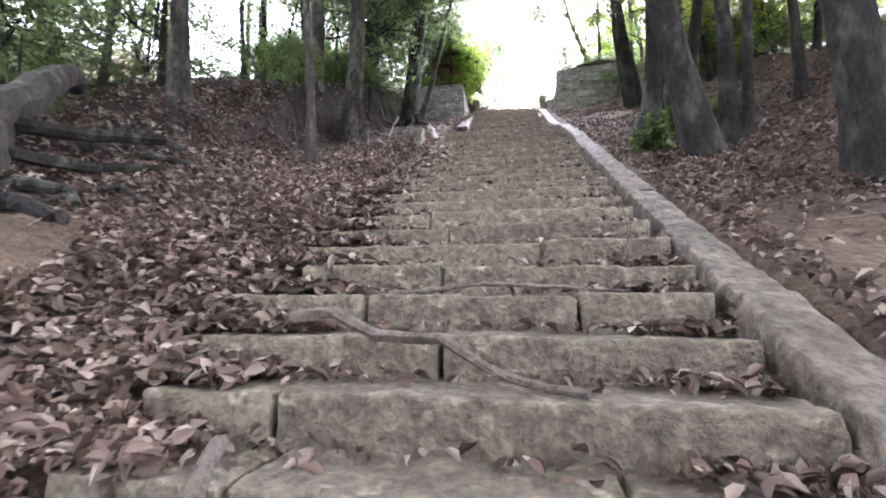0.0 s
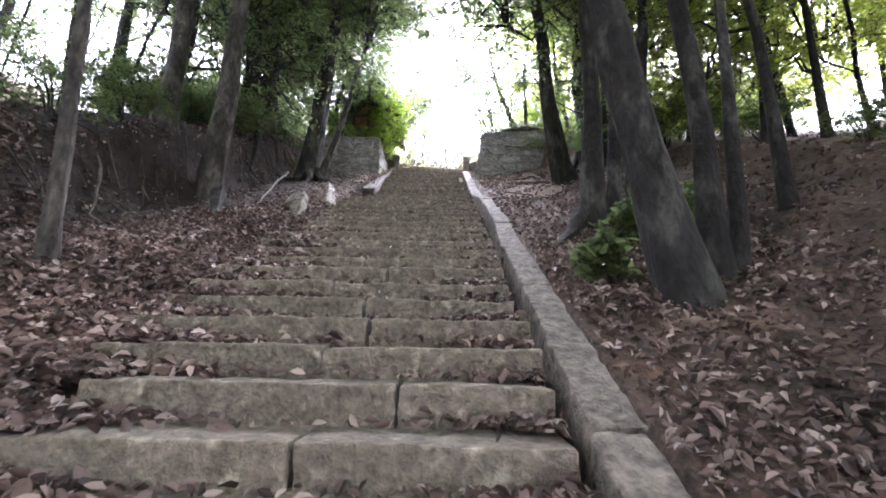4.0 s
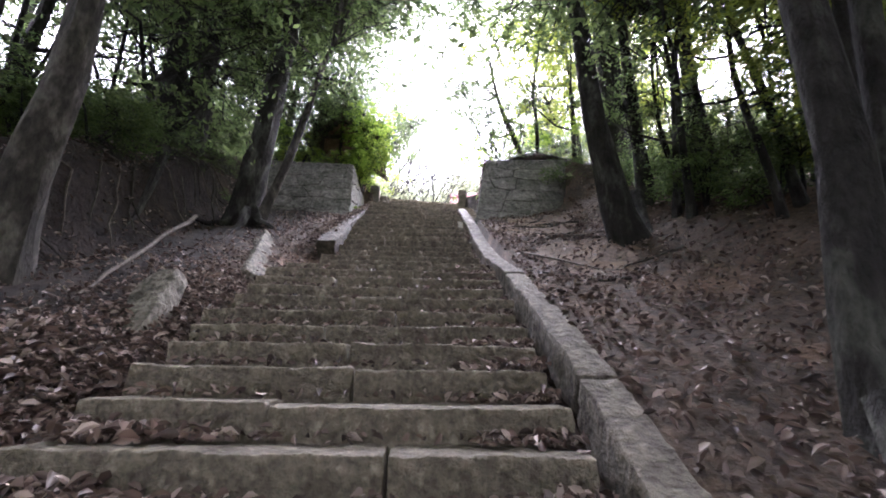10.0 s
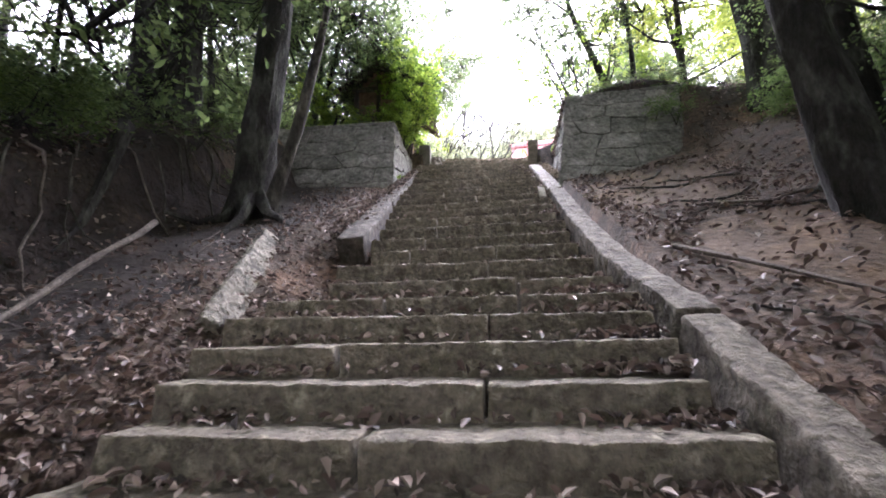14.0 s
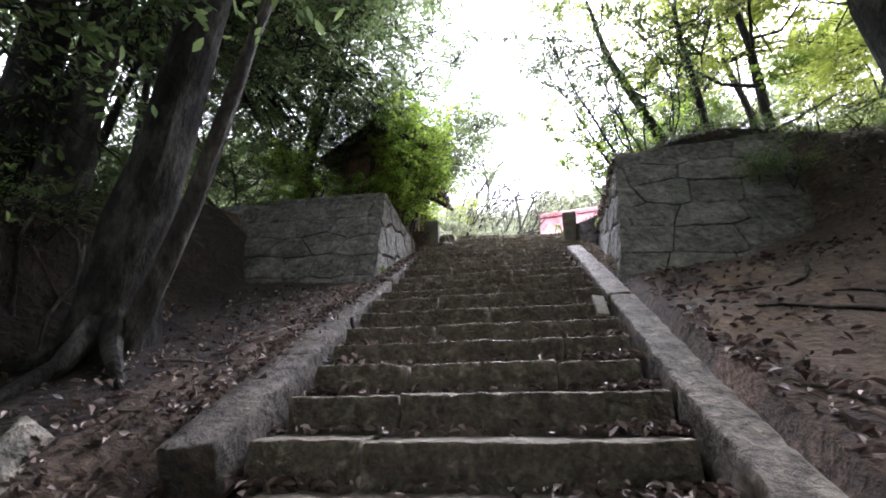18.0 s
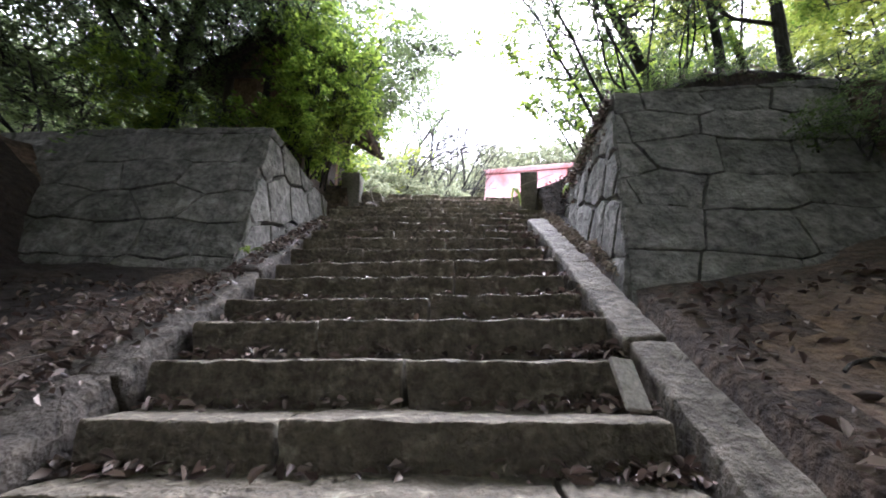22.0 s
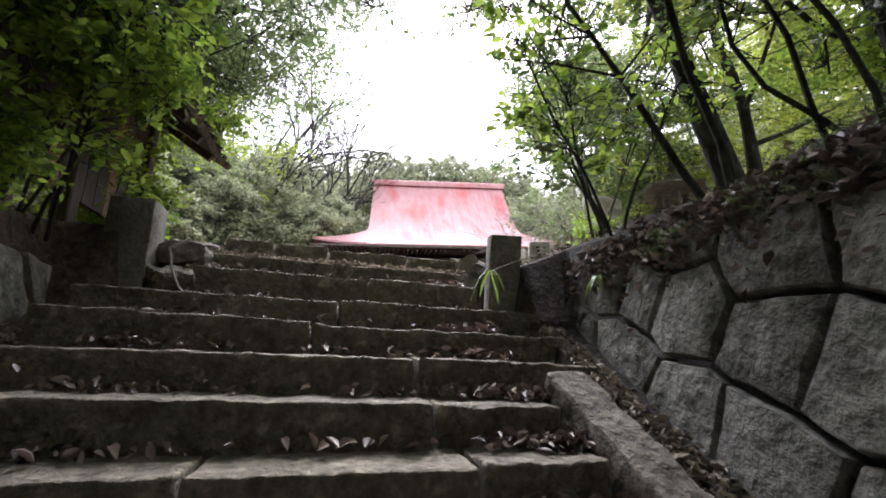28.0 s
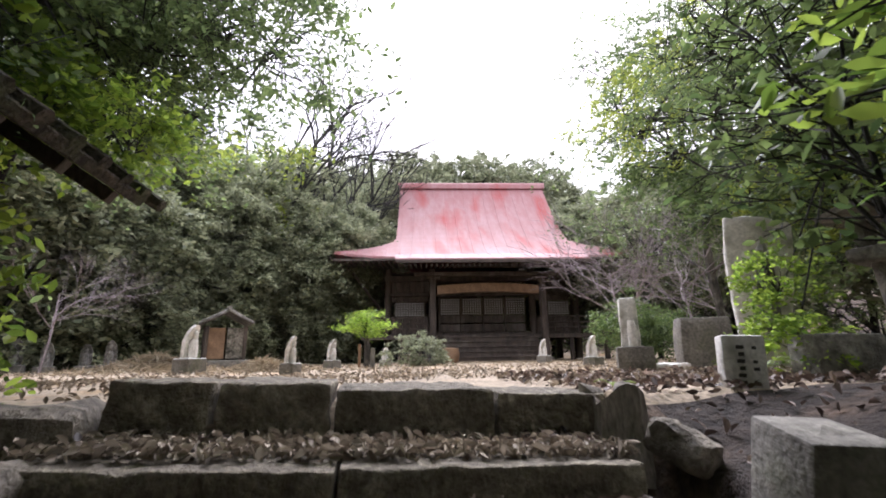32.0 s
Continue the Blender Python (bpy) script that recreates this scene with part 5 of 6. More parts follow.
for k in range(5):
    beam("stair_tread", -2.0, 2.0, -0.72 + k * 0.25, -0.42 + k * 0.25, 0.13 + k * 0.19, 0.18 + k * 0.19, WOOD, "worn timber stair tread")
    beam("stair_riser", -1.98, 1.98, -0.68 + k * 0.25, -0.66 + k * 0.25, -0.02 + k * 0.19, 0.13 + k * 0.19)
for sx in (-1, 1):
    for x in (2.45, 3.7, 5.0):
        beam("rail_post", sx * x - 0.045, sx * x + 0.045, 0.58, 0.67, 1.0, 1.75)
    for z in (1.24, 1.45, 1.68):
        beam("rail", min(sx * 2.4, sx * 5.15), max(sx * 2.4, sx * 5.15), 0.595, 0.655, z, z + 0.06)
    for z in (1.24, 1.45, 1.68):
        beam("rail", sx * 5.0 - 0.03, sx * 5.0 + 0.03, 0.6, 7.5, z, z + 0.06)
    for k in range(12):
        beam("floor_board", min(sx * 4.15, sx * 5.0), max(sx * 4.15, sx * 5.0), 1.8 + k * 0.5, 2.29 + k * 0.5, 0.98, 1.03, bevel=0.004)
    for y in (2.5, 5.0, 7.5):
        beam("floor_post", sx * 4.85 - 0.07, sx * 4.85 + 0.07, y - 0.07, y + 0.07, 0, 0.95)
    # slanting timber props under the side eaves
    part("prop", tube_bm([(sx * 4.4, 2.2, 2.2), (sx * 5.6, 0.6, 3.8)], [0.06, 0.06], 8), WOOD, hall)


# ---- statues and stones of the yard ----
STATUE = mat("statue_stone", (0.56, 0.54, 0.5), (0.82, 0.8, 0.76), 9, 0.9, 0.6, 40, (0.36, 0.35, 0.3), 5, grain=0.2)


def statue(x, y, h, w, turn, label, q=0.34, material=None):
    """A carved stone figure in front of a leaf-shaped slab, on a block: one plain mesh."""
    z = ground_z(x, y) - 0.03
    bm = stone_bm(w * 1.1, w * 0.95, h * q, 0.02, 0.008, 0.1, 6, seed=x)
    bm.transform(pose(0, 0, h * q / 2))

    def up(t):
        return h * (q + (1 - q) * t)
    prof = [(0.32, 0.0), (0.34, 0.25), (0.33, 0.5), (0.28, 0.75), (0.18, 0.92), (0.05, 1.0)]
    ring = [(-a * w, b) for a, b in prof] + [(a * w, b) for a, b in reversed(prof)]
    vf = [bm.verts.new((a + 0.01 * noise.noise((a * 9, b * 9, x)), 0.08 * w - 0.34 * w * b ** 3, up(b))) for a, b in ring]
    vb = [bm.verts.new((v.co.x, v.co.y + 0.22 * w, v.co.z)) for v in vf]
    for i in range(5):
        j = 11 - i
        for r, flip in ((vf, False), (vb, True)):
            f = (r[i], r[j], r[j - 1], r[i + 1])
            bm.faces.new(f[::-1] if flip else f)
    for i in range(len(ring)):
        j = (i + 1) % len(ring)
        bm.faces.new((vf[j], vf[i], vb[i], vb[j]))
    body = [(0.0, 0.0, 0.2), (0.0, 0.25, 0.21), (-0.02, 0.5, 0.17), (-0.04, 0.58, 0.08), (-0.06, 0.66, 0.11), (-0.08, 0.76, 0.11), (-0.08, 0.83, 0.04)]
    tube_bm([(0, (a - 0.1) * w, up(b)) for a, b, c in body], [c * w for a, b, c in body], 10, bm=bm)
    bmesh.ops.recalc_face_normals(bm, faces=bm.faces[:])
    bm.transform(pose(x, y, z, 0, 0, turn))
    ob = part("statue", bm, material or STATUE)
    ob.data.materials.append(POSTST)
    for p in ob.data.polygons:
        p.material_index = 1 if p.center.z < z + h * (q - 0.005) else 0
    return tagged(ob, label, "statue", "stone figures of the yard")


FIG = "small weathered pale stone figure on a block in the yard"
statue(-2.75, 25.0, 0.78, 0.34, 62, "weathered pale stone figure before a leaf-shaped slab")
statue(-1.06, 23.87, 0.56, 0.22, 65, FIG)
statue(-0.66, 26.54, 0.62, 0.26, 55, FIG)
statue(0.55, 29.36, 0.52, 0.26, 15, FIG)
statue(2.25, 30.9, 0.56, 0.28, 0, FIG)
statue(4.75, 28.7, 0.66, 0.3, 40, FIG)
statue(3.96, 24.66, 0.56, 0.26, 25, FIG)
for x, y, h in [(-7.7, 28.9, 0.75), (-6.9, 28.6, 0.7), (-6.3, 28.9, 0.65), (-5.7, 28.7, 0.72), (-8.6, 29.1, 0.7)]:
    statue(x, y, h, 0.34, 20, "mossy stone figure in a row under dark shrubs", 0.25, WALLST)


def slab(x, y, z, w, d, h, turn, label, top=0.0, lean=(0, 0), material=None, name="stone_slab", parent=None):
    bm = stone_bm(w, d, h, 0.02, 0.012, 0.12, 3, seed=x + h)
    for v in bm.verts:
        t = (v.co.z / h + 0.5)
        v.co.x *= 1 - top * max(0, t - 0.6)
    bm.transform(pose(x, y, z + h / 2, lean[0], lean[1], turn))
    ob = part(name, bm, material or POSTST, parent, smooth=True)
    return ob if parent else tagged(ob, label, "stone slab")


INK = mat("dark_letters", (0.03, 0.03, 0.03), (0.06, 0.055, 0.05), 5, 0.8, 0, 40)
# carved slab on a block, beside the yard
sx0, sy0 = 2.95, 21.9
stele = thing("carved_stele", pose(0, 0, 0), "tall carved stone slab with a small figure, on a square block", "stele")
slab(sx0, sy0, ground_z(sx0, sy0) - 0.03, 0.38, 0.34, 0.3, -30, "", name="block", parent=stele)
slab(sx0, sy0 + 0.05, ground_z(sx0, sy0) + 0.25, 0.2, 0.13, 0.58, -30, "", 0.3, name="slab", parent=stele, material=STATUE)
part("relief", tube_bm([(sx0 - 0.05, sy0 - 0.07, 11.12), (sx0 - 0.05, sy0 - 0.08, 11.3), (sx0 - 0.05, sy0 - 0.07, 11.42)], [0.05, 0.055, 0.035], 8), STATUE, stele, "worn pale carved figure", smooth=True)
# lettered slab
tx0, ty0 = 2.1, 19.6
letter = thing("lettered_slab", pose(tx0, ty0, ground_z(tx0, ty0) - 0.13, 0, 3, -18), "upright pale stone slab with a column of dark carved signs", "stele")
bm = stone_bm(0.24, 0.1, 0.42, 0.015, 0.008, 0.1, 4)
bm.transform(pose(0, 0, 0.21))
part("slab", bm, STATUE, letter, smooth=True)
for k in range(7):
    part("carved_sign", box_bm(-0.045 + 0.01 * (k % 2), -0.005, -0.058, -0.052, 0.34 - k * 0.04, 0.362 - k * 0.04), INK, letter)
    if k % 3 != 1:
        part("carved_sign", box_bm(0.04, 0.062 + 0.008 * (k % 2), -0.058, -0.052, 0.34 - k * 0.04, 0.358 - k * 0.04), INK, letter)
leaf_slab = thing("carved_slab", pose(4.15, 21.4, ground_z(4.15, 21.4) - 0.1, 0, 4, -38), "tall pale leaf-shaped stone slab with a dark carved figure", "stele")
bm = stone_bm(0.62, 0.16, 1.75, 0.03, 0.012, 0.08, 4, seed=3.3, chip=0.008)
for v in bm.verts:
    t = v.co.z / 1.75 + 0.5
    v.co.x *= 0.62 + 0.5 * t - 0.14 * max(0, t - 0.75) * 4
    v.co.z -= 0.35 * max(0, v.co.x) * t
    v.co.y -= 0.16 * t * t
bm.transform(pose(0, 0, 0.875))
part("slab", bm, STATUE, leaf_slab, smooth=True)
part("relief", tube_bm([(0.02, -0.16, 0.5), (0.02, -0.2, 0.85), (0.02, -0.24, 1.15), (0.02, -0.25, 1.24), (0.02, -0.27, 1.34), (0.02, -0.27, 1.42)], [0.12, 0.13, 0.1, 0.05, 0.075, 0.03], 10, 0.2), WALLST, leaf_slab, "dark worn carved figure", smooth=True)
slab(4.2, 22.3, ground_z(4.2, 22.3) - 0.05, 0.62, 0.3, 0.7, -20, "broad rough grey stone slab beside the yard", 0.2)
slab(3.45, 20.1, ground_z(3.45, 20.1) - 0.05, 0.5, 0.3, 0.38, -15, "dark squared stone under hanging branches", 0.0, (0, 0), WALLST)
rock(3.3, 21.9, ground_z(3.3, 21.9) + 0.02, (0.5, 0.3, 0.12), 10, "low flat pale kerb stone in the yard", STATUE, 9, amp=0.02)

# tree stump beside the top step
bm = bmesh.new()
ring = []
for j, (r, z) in enumerate([(0.21, 10.45), (0.17, 10.6), (0.15, 10.75), (0.145, 10.86), (0.05, 10.83)]):
    ring.append([bm.verts.new((1.2 + r * math.cos(t) * (1 + 0.25 * math.sin(5 * t + j * 0.4)), 19.5 + r * math.sin(t) * (1 + 0.2 * math.sin(4 * t)), z + 0.05 * math.sin(3 * t) * (j > 2))) for t in [k * 2 * math.pi / 24 for k in range(24)]])
for r0, r1 in zip(ring, ring[1:]):
    for k in range(24):
        bm.faces.new((r0[k], r0[(k + 1) % 24], r1[(k + 1) % 24], r1[k]))
bm.faces.new(ring[-1])
tagged(part("tree_stump", bm, mat("stump_wood", (0.1, 0.085, 0.07), (0.36, 0.32, 0.27), 9, 0.95, 1.0, 40, stretch=(1, 1, 0.25), grain=0.35), smooth=True), "old split pale tree stump beside the top step", "stump")


# ---- small roofed shrine in the yard ----
hutm = pose(-3.4, 29.0, ground_z(-3.4, 29.0), 0, 0, 22)
hut = thing("small_shrine", hutm, "small wooden shrine with a pale door and a tiled gable roof", "shrine")
part("base", stone_bm(1.15, 0.9, 0.22, 0.03, 0.012, 0.15, m=pose(0, 0, 0.1)), POSTST, hut, "grey stone base", smooth=True)
for x in (-0.42, 0.42):
    for y in (-0.3, 0.3):
        part("post", box_bm(x - 0.04, x + 0.04, y - 0.04, y + 0.04, 0.2, 1.0, 0.008), WOOD, hut)
part("back_wall", box_bm(-0.4, 0.4, 0.28, 0.31, 0.22, 1.0), WOOD, hut)
for x in (-0.4, 0.4):
    part("side_wall", box_bm(x - 0.012, x + 0.012, -0.28, 0.28, 0.22, 1.0), WOODL, hut)
part("door", box_bm(0.02, 0.4, -0.3, -0.27, 0.24, 0.96, 0.004), PALEST, hut, "pale grey painted door")
part("door", box_bm(-0.38, -0.02, -0.3, -0.27, 0.24, 0.96, 0.004), WOODL, hut, "bare brown door")
for sx in (-1, 1):
    part("roof_slope", box_bm(-0.03, 0.62, -0.55, 0.5, 0, 0.045, 0.008, pose(0, 0, 1.34, 0, 0, 0) @ pose(0, 0, 0, 0, 28, 0 if sx > 0 else 180)), WALLST, hut, "grey tiled roof slope")
    for k in range(7):
        y = -0.52 + k * 0.165
        m = pose(0, 0, 1.36, 0, 0, 0) @ pose(0, 0, 0, 0, 28, 0 if sx > 0 else 180)
        part("tile_roll", tube_bm([m @ Vector((0.02, y, 0.03)), m @ Vector((0.62, y, 0.03))], [0.028, 0.028], 6), WALLST, hut, smooth=True)
part("ridge", tube_bm([(0, -0.56, 1.42), (0, 0.52, 1.42)], [0.05, 0.05], 8), WALLST, hut, smooth=True)

# ---- stone lantern among the trees ----
lan = thing("stone_lantern", pose(5.0, 20.6, ground_z(5.0, 20.6), 0, 0, 20), "tall mossy stone lantern with a broad curved roof", "stone lantern")
part("foot", stone_bm(0.6, 0.6, 0.2, 0.04, 0.012, 0.15, m=pose(0, 0, 0.1)), POSTST, lan, smooth=True)
part("shaft", tube_bm([(0, 0, 0.15), (0, 0, 0.6), (0, 0, 1.05)], [0.16, 0.13, 0.16], 12), POSTST, lan, smooth=True)
part("platform", stone_bm(0.55, 0.55, 0.16, 0.05, 0.01, 0.15, m=pose(0, 0, 1.12)), POSTST, lan, smooth=True)
for x in (-0.15, 0.15):
    for y in (-0.15, 0.15):
        part("light_box_post", stone_bm(0.1, 0.1, 0.34, 0.015, 0.005, 0.1, m=pose(x, y, 1.35)), POSTST, lan, smooth=True)
bm = bmesh.new()
rings = []
for w, z in [(0.46, 1.5), (0.48, 1.55), (0.3, 1.66), (0.17, 1.78), (0.1, 1.88)]:
    rings.append([bm.verts.new((w * math.cos(t) * 1.15, w * math.sin(t) * 1.15, z + (0.07 if w > 0.4 and k % 2 == 0 else 0))) for k, t in enumerate([math.pi / 4 * i for i in range(8)])])
for r0, r1 in zip(rings, rings[1:]):
    for k in range(8):
        bm.faces.new((r0[k], r0[(k + 1) % 8], r1[(k + 1) % 8], r1[k]))
bm.faces.new(rings[0][::-1])
bm.faces.new(rings[-1])
part("cap", bm, POSTST, lan, "curved mossy lantern roof")
part("finial", tube_bm([(0, 0, 1.86), (0, 0, 1.98), (0, 0, 2.08), (0, 0, 2.16)], [0.07, 0.13, 0.09, 0.01], 10), POSTST, lan, smooth=True)

# ---- old roofed hut on the ground beside the gate ----
CLAY = mat("red_clay", (0.15, 0.085, 0.055), (0.3, 0.19, 0.13), 5, 0.95, 0.9, 30, (0.08, 0.06, 0.045), 2.5, spot_at=0.55, grain=0.35)
ROT = mat("rotten_thatch", (0.03, 0.025, 0.02), (0.09, 0.07, 0.05), 6, 0.97, 1.0, 24, (0.06, 0.07, 0.03), 3, grain=0.45, depth=0.06)
xm = -2.58
shed = thing("old_shed", pose(0, 0, 0), "old timber shed with a sagging tiled roof under leaves", "shed")
X0, X1, Y0, Y1, ZB = -3.15, -2.05, 17.5, 19.7, 10.5
for x in (X0, X1):
    for y in (Y0, (Y0 + Y1) / 2, Y1):
        part("post", box_bm(x - 0.06, x + 0.06, y - 0.06, y + 0.06, ZB, 12.15, 0.01), WOOD, shed)
for k in range(8):
    w = (X1 - X0) / 8
    part("clay_panel", box_bm(X0 + k * w + 0.001, X0 + (k + 1) * w - 0.001, Y0 - 0.03 - 0.006 * (k % 3), Y0 + 0.03, ZB, 12.1 + 0.5 * (1 - abs(k - 3.5) / 4)), CLAY, shed, "cracked reddish clay wall")
for k in range(14):
    w = (Y1 - Y0) / 14
    part("wall_board", box_bm(X1 - 0.015, X1 + 0.015, Y0 + k * w + 0.003, Y0 + (k + 1) * w - 0.003, ZB + 0.5, 12.1), WOOD if k % 5 else WOODL, shed)
for x in (X0 + 0.02, xm, X1 - 0.02):
    part("gable_stud", box_bm(x - 0.05, x + 0.05, Y0 - 0.075, Y0 - 0.045, ZB, 12.1 if x != xm else 12.55, 0.008), WOOD, shed)
part("gable_beam", box_bm(X0 - 0.1, X1 + 0.1, Y0 - 0.1, Y0 - 0.045, 12.0, 12.12, 0.01), WOOD, shed)
for sx in (-1, 1):
    m = pose(xm, 0, 12.72) @ pose(0, 0, 0, 0, 34, 0 if sx > 0 else 180)
    part("roof_slope", box_bm(-0.02, 1.32, *((Y0 - 0.15, Y1 + 0.45) if sx > 0 else (-Y1 - 0.45, -Y0 + 0.15)), 0, 0.07, 0.01, m), ROT, shed, "rotten mossy roof slope")
    for k in range(14):
        y = (Y0 - 0.1 + k * 0.225) * sx
        part("tile_roll", tube_bm([m @ Vector((0.03, y, 0.085)), m @ Vector((0.6, y, 0.08)), m @ Vector((1.32, y, 0.085))], [0.045] * 3, 6), ROT, shed, smooth=True)
    for k in range(7):
        y = (Y0 - 0.1 + k * 0.42) * sx
        part("rafter", box_bm(0.1, 1.3, y - 0.03, y + 0.03, -0.08, -0.002, 0.004, m), WOOD, shed)
part("ridge", tube_bm([(xm, Y0 - 0.2, 12.79), (xm, Y1 + 0.5, 12.79)], [0.09, 0.09], 8), ROT, shed, smooth=True)

# round straw-coloured tub by the hall steps
bm = tube_bm([(0, 0, 0), (0, 0, 0.1), (0, 0, 0.3), (0, 0, 0.46), (0, 0, 0.5)], [0.24, 0.29, 0.31, 0.27, 0.1], 16)
bm.transform(pose(2.75, 31.6, ground_z(2.75, 31.6)))
tagged(part("round_tub", bm, WOODL, smooth=True), "round straw-coloured tub beside the hall steps", "tub")


# ---- growth round the gate and the yard ----
shrub(-2.15, 17.0, 10.55, 0.6, "broad", "leafy green shrub hanging over the stone wall", 3, 0.9, 4, seed=60)
shrub(-1.98, 17.7, 10.6, 0.5, "broad", "leafy green shrub beside the gate post", 3, 1.0, 4, seed=61)
shrub(-1.95, 17.5, 11.3, 0.75, "broad", "tall leafy shrub against the old shed", 3, 1.2, 3, seed=62)
shrub(-2.1, 19.6, 10.8, 0.8, "broad", "leafy green shrub beside the shed", 3, 1.0, 3, seed=63)
shrub(-3.6, 16.7, 10.55, 0.8, "broad", "dark shrub on top of the wall", 3, 0.9, 3, seed=64)
shrub(-4.8, 16.6, 10.55, 0.9, "dark", "dark evergreen shrub on top of the wall", 2, 0.8, 3, seed=65)
tree((-4.0, 17.15), (0.16, 0.05), 5.5, 0.16, "evergreen tree growing through the wall top", "dark", crowns=4, seed=70.5, spread=1.4, bark=BARKD, size=0.8)
tree((-4.9, 18.4), (0.12, 0.06), 7.5, 0.3, "broad evergreen tree behind the shed", "dark", crowns=6, seed=71.5, spread=2.2, bark=BARKD, first=0.35)
tree((-3.9, 21.9), (0.1, -0.08), 5.2, 0.2, "evergreen tree overhanging the yard corner", "dark", crowns=4, seed=72.5, spread=1.5, bark=BARKD, size=0.8)
tree((3.5, 18.1), (-0.42, -0.06), 4.6, 0.24, "dark tree leaning out over the stone wall", "young", crowns=2, seed=73.5, spread=1.6, bark=BARKD, size=0.75)


def airy_tree(x, y, height, stems, lean, label, seed, thick=0.02, leaf=0.065, material=None, per=7, spread=0.7, name="sapling"):
    """Several thin forked stems from one foot, with small leaves along their outer twigs."""
    rng = random.Random(seed)
    nr = np.random.default_rng(seed)
    z = ground_z(x, y)
    own = thing(name, pose(x, y, z), label, "tree")
    for k in range(stems):
        bm, spots = bmesh.new(), []
        way = Vector((lean[0] + rng.uniform(-0.3, 0.3), lean[1] + rng.uniform(-0.3, 0.3), 1)).normalized()
        tall = height * rng.uniform(0.7, 1.05)
        trunk = [Vector((rng.uniform(-0.1, 0.1), rng.uniform(-0.1, 0.1), -0.15))]
        for j in range(9):
            way = (way + Vector((rng.uniform(-0.24, 0.24), rng.uniform(-0.24, 0.24), 0.05))).normalized()
            trunk.append(trunk[-1] + way * tall / 9)
        tube_bm(trunk, [thick * (1 - 0.08 * j) for j in range(10)], 6, bm=bm, cap=False)
        for j in range(3, 10):
            for _ in range(3):
                d = Vector((rng.uniform(-1, 1), rng.uniform(-1, 1), rng.uniform(0.0, 0.8))).normalized()
                ln = height * spread * rng.uniform(0.18, 0.4)
                p = trunk[j]
                q = p + d * ln * 0.5 + Vector([rng.uniform(-0.08, 0.08) for _ in range(3)])
                e = p + d * ln + Vector((0, 0, -0.12 * ln))
                tube_bm([p, q, e], [thick * 0.4, thick * 0.28, 0.003], 4, bm=bm, cap=False)
                for _ in range(4):
                    o = q.lerp(e, rng.random())
                    f = o + Vector((rng.uniform(-0.3, 0.3), rng.uniform(-0.3, 0.3), rng.uniform(-0.12, 0.2))) * ln * 1.2
                    tube_bm([o, f], [0.005, 0.002], 3, bm=bm, cap=False)
                    spots += [o.lerp(f, rng.uniform(0.2, 1.1)) + Vector([rng.gauss(0, 0.03) for _ in range(3)]) for _ in range(per)]
        bm.normal_update()
        stem = part("stem", bm, BARKD, own, smooth=True)
        leaves = new("leaves", blade_mesh("leaves", np.array(spots), leaf, material or LEAFB, nr, 0.3, 2.2, 0.3))
        leaves.parent = stem
    return own


for x, y, h, n in ((2.35, 6.75, 0.6, 3), (1.8, 5.85, 0.45, 2), (2.7, 6.6, 0.7, 3)):
    airy_tree(x, y, h, n, (-0.15, -0.1), "small dark evergreen sapling at the foot of the trees", int(x * 100), 0.008, 0.085, LEAF, 3)
SAPLING = "slim forked sapling with small leaves on the wall top"
airy_tree(1.95, 17.0, 4.2, 2, (-0.3, 0.05), SAPLING, 741, 0.026)
airy_tree(2.1, 16.35, 3.4, 4, (-0.2, 0.0), SAPLING, 742, 0.016, per=4)
airy_tree(2.6, 16.35, 3.2, 3, (-0.05, 0.05), SAPLING, 743, 0.015, per=4)
airy_tree(1.9, 17.9, 2.6, 3, (-0.15, 0.05), "thin leafy sapling beside the leaning post", 744, 0.014, 0.085, LEAFM, 5)
airy_tree(2.35, 18.7, 2.8, 4, (-0.25, 0.05), "thin leafy sapling beside the leaning post", 745, 0.015, 0.075, LEAFB, 5)
tree((3.2, 16.7), (0.05, 0.05), 4.5, 0.12, "small tree on the mound above the wall", "young", crowns=1, seed=77.5, spread=1.0, bark=BARKD, size=0.6)
tree((4.6, 17.5), (0.0, 0.0), 6.0, 0.2, "yellow-green tree above the wall", "young", crowns=2, seed=78.5, spread=1.8, bark=BARKD, first=0.3)
tree((5.6, 19.6), (-0.05, 0.0), 6.5, 0.22, "yellow-green tree beside the yard", "young", crowns=5, seed=79.5, spread=1.9, bark=BARKD, first=0.3)
tree((6.0, 22.8), (-0.1, 0.02), 5.0, 0.16, "bright maple at the edge of the yard", "young", crowns=5, seed=80.5, spread=1.6, limbs=5, first=0.35, size=0.6)
tree((8.0, 26.0), (-0.05, 0.0), 6.5, 0.2, "evergreen tree at the edge of the yard", "dark", crowns=5, seed=81.5, spread=1.9, first=0.25)
shrub(5.2, 25.2, ground_z(5.2, 25.2), 0.85, "bright", "round green bush beside the stone slabs", 4, 1.0, 4, seed=82)
shrub(4.6, 19.4, 10.6, 0.45, "bright", "low green shrub among the leaves", 2, 0.8, 3, seed=84)

# wall of evergreen growth round the yard
rg = random.Random(9)
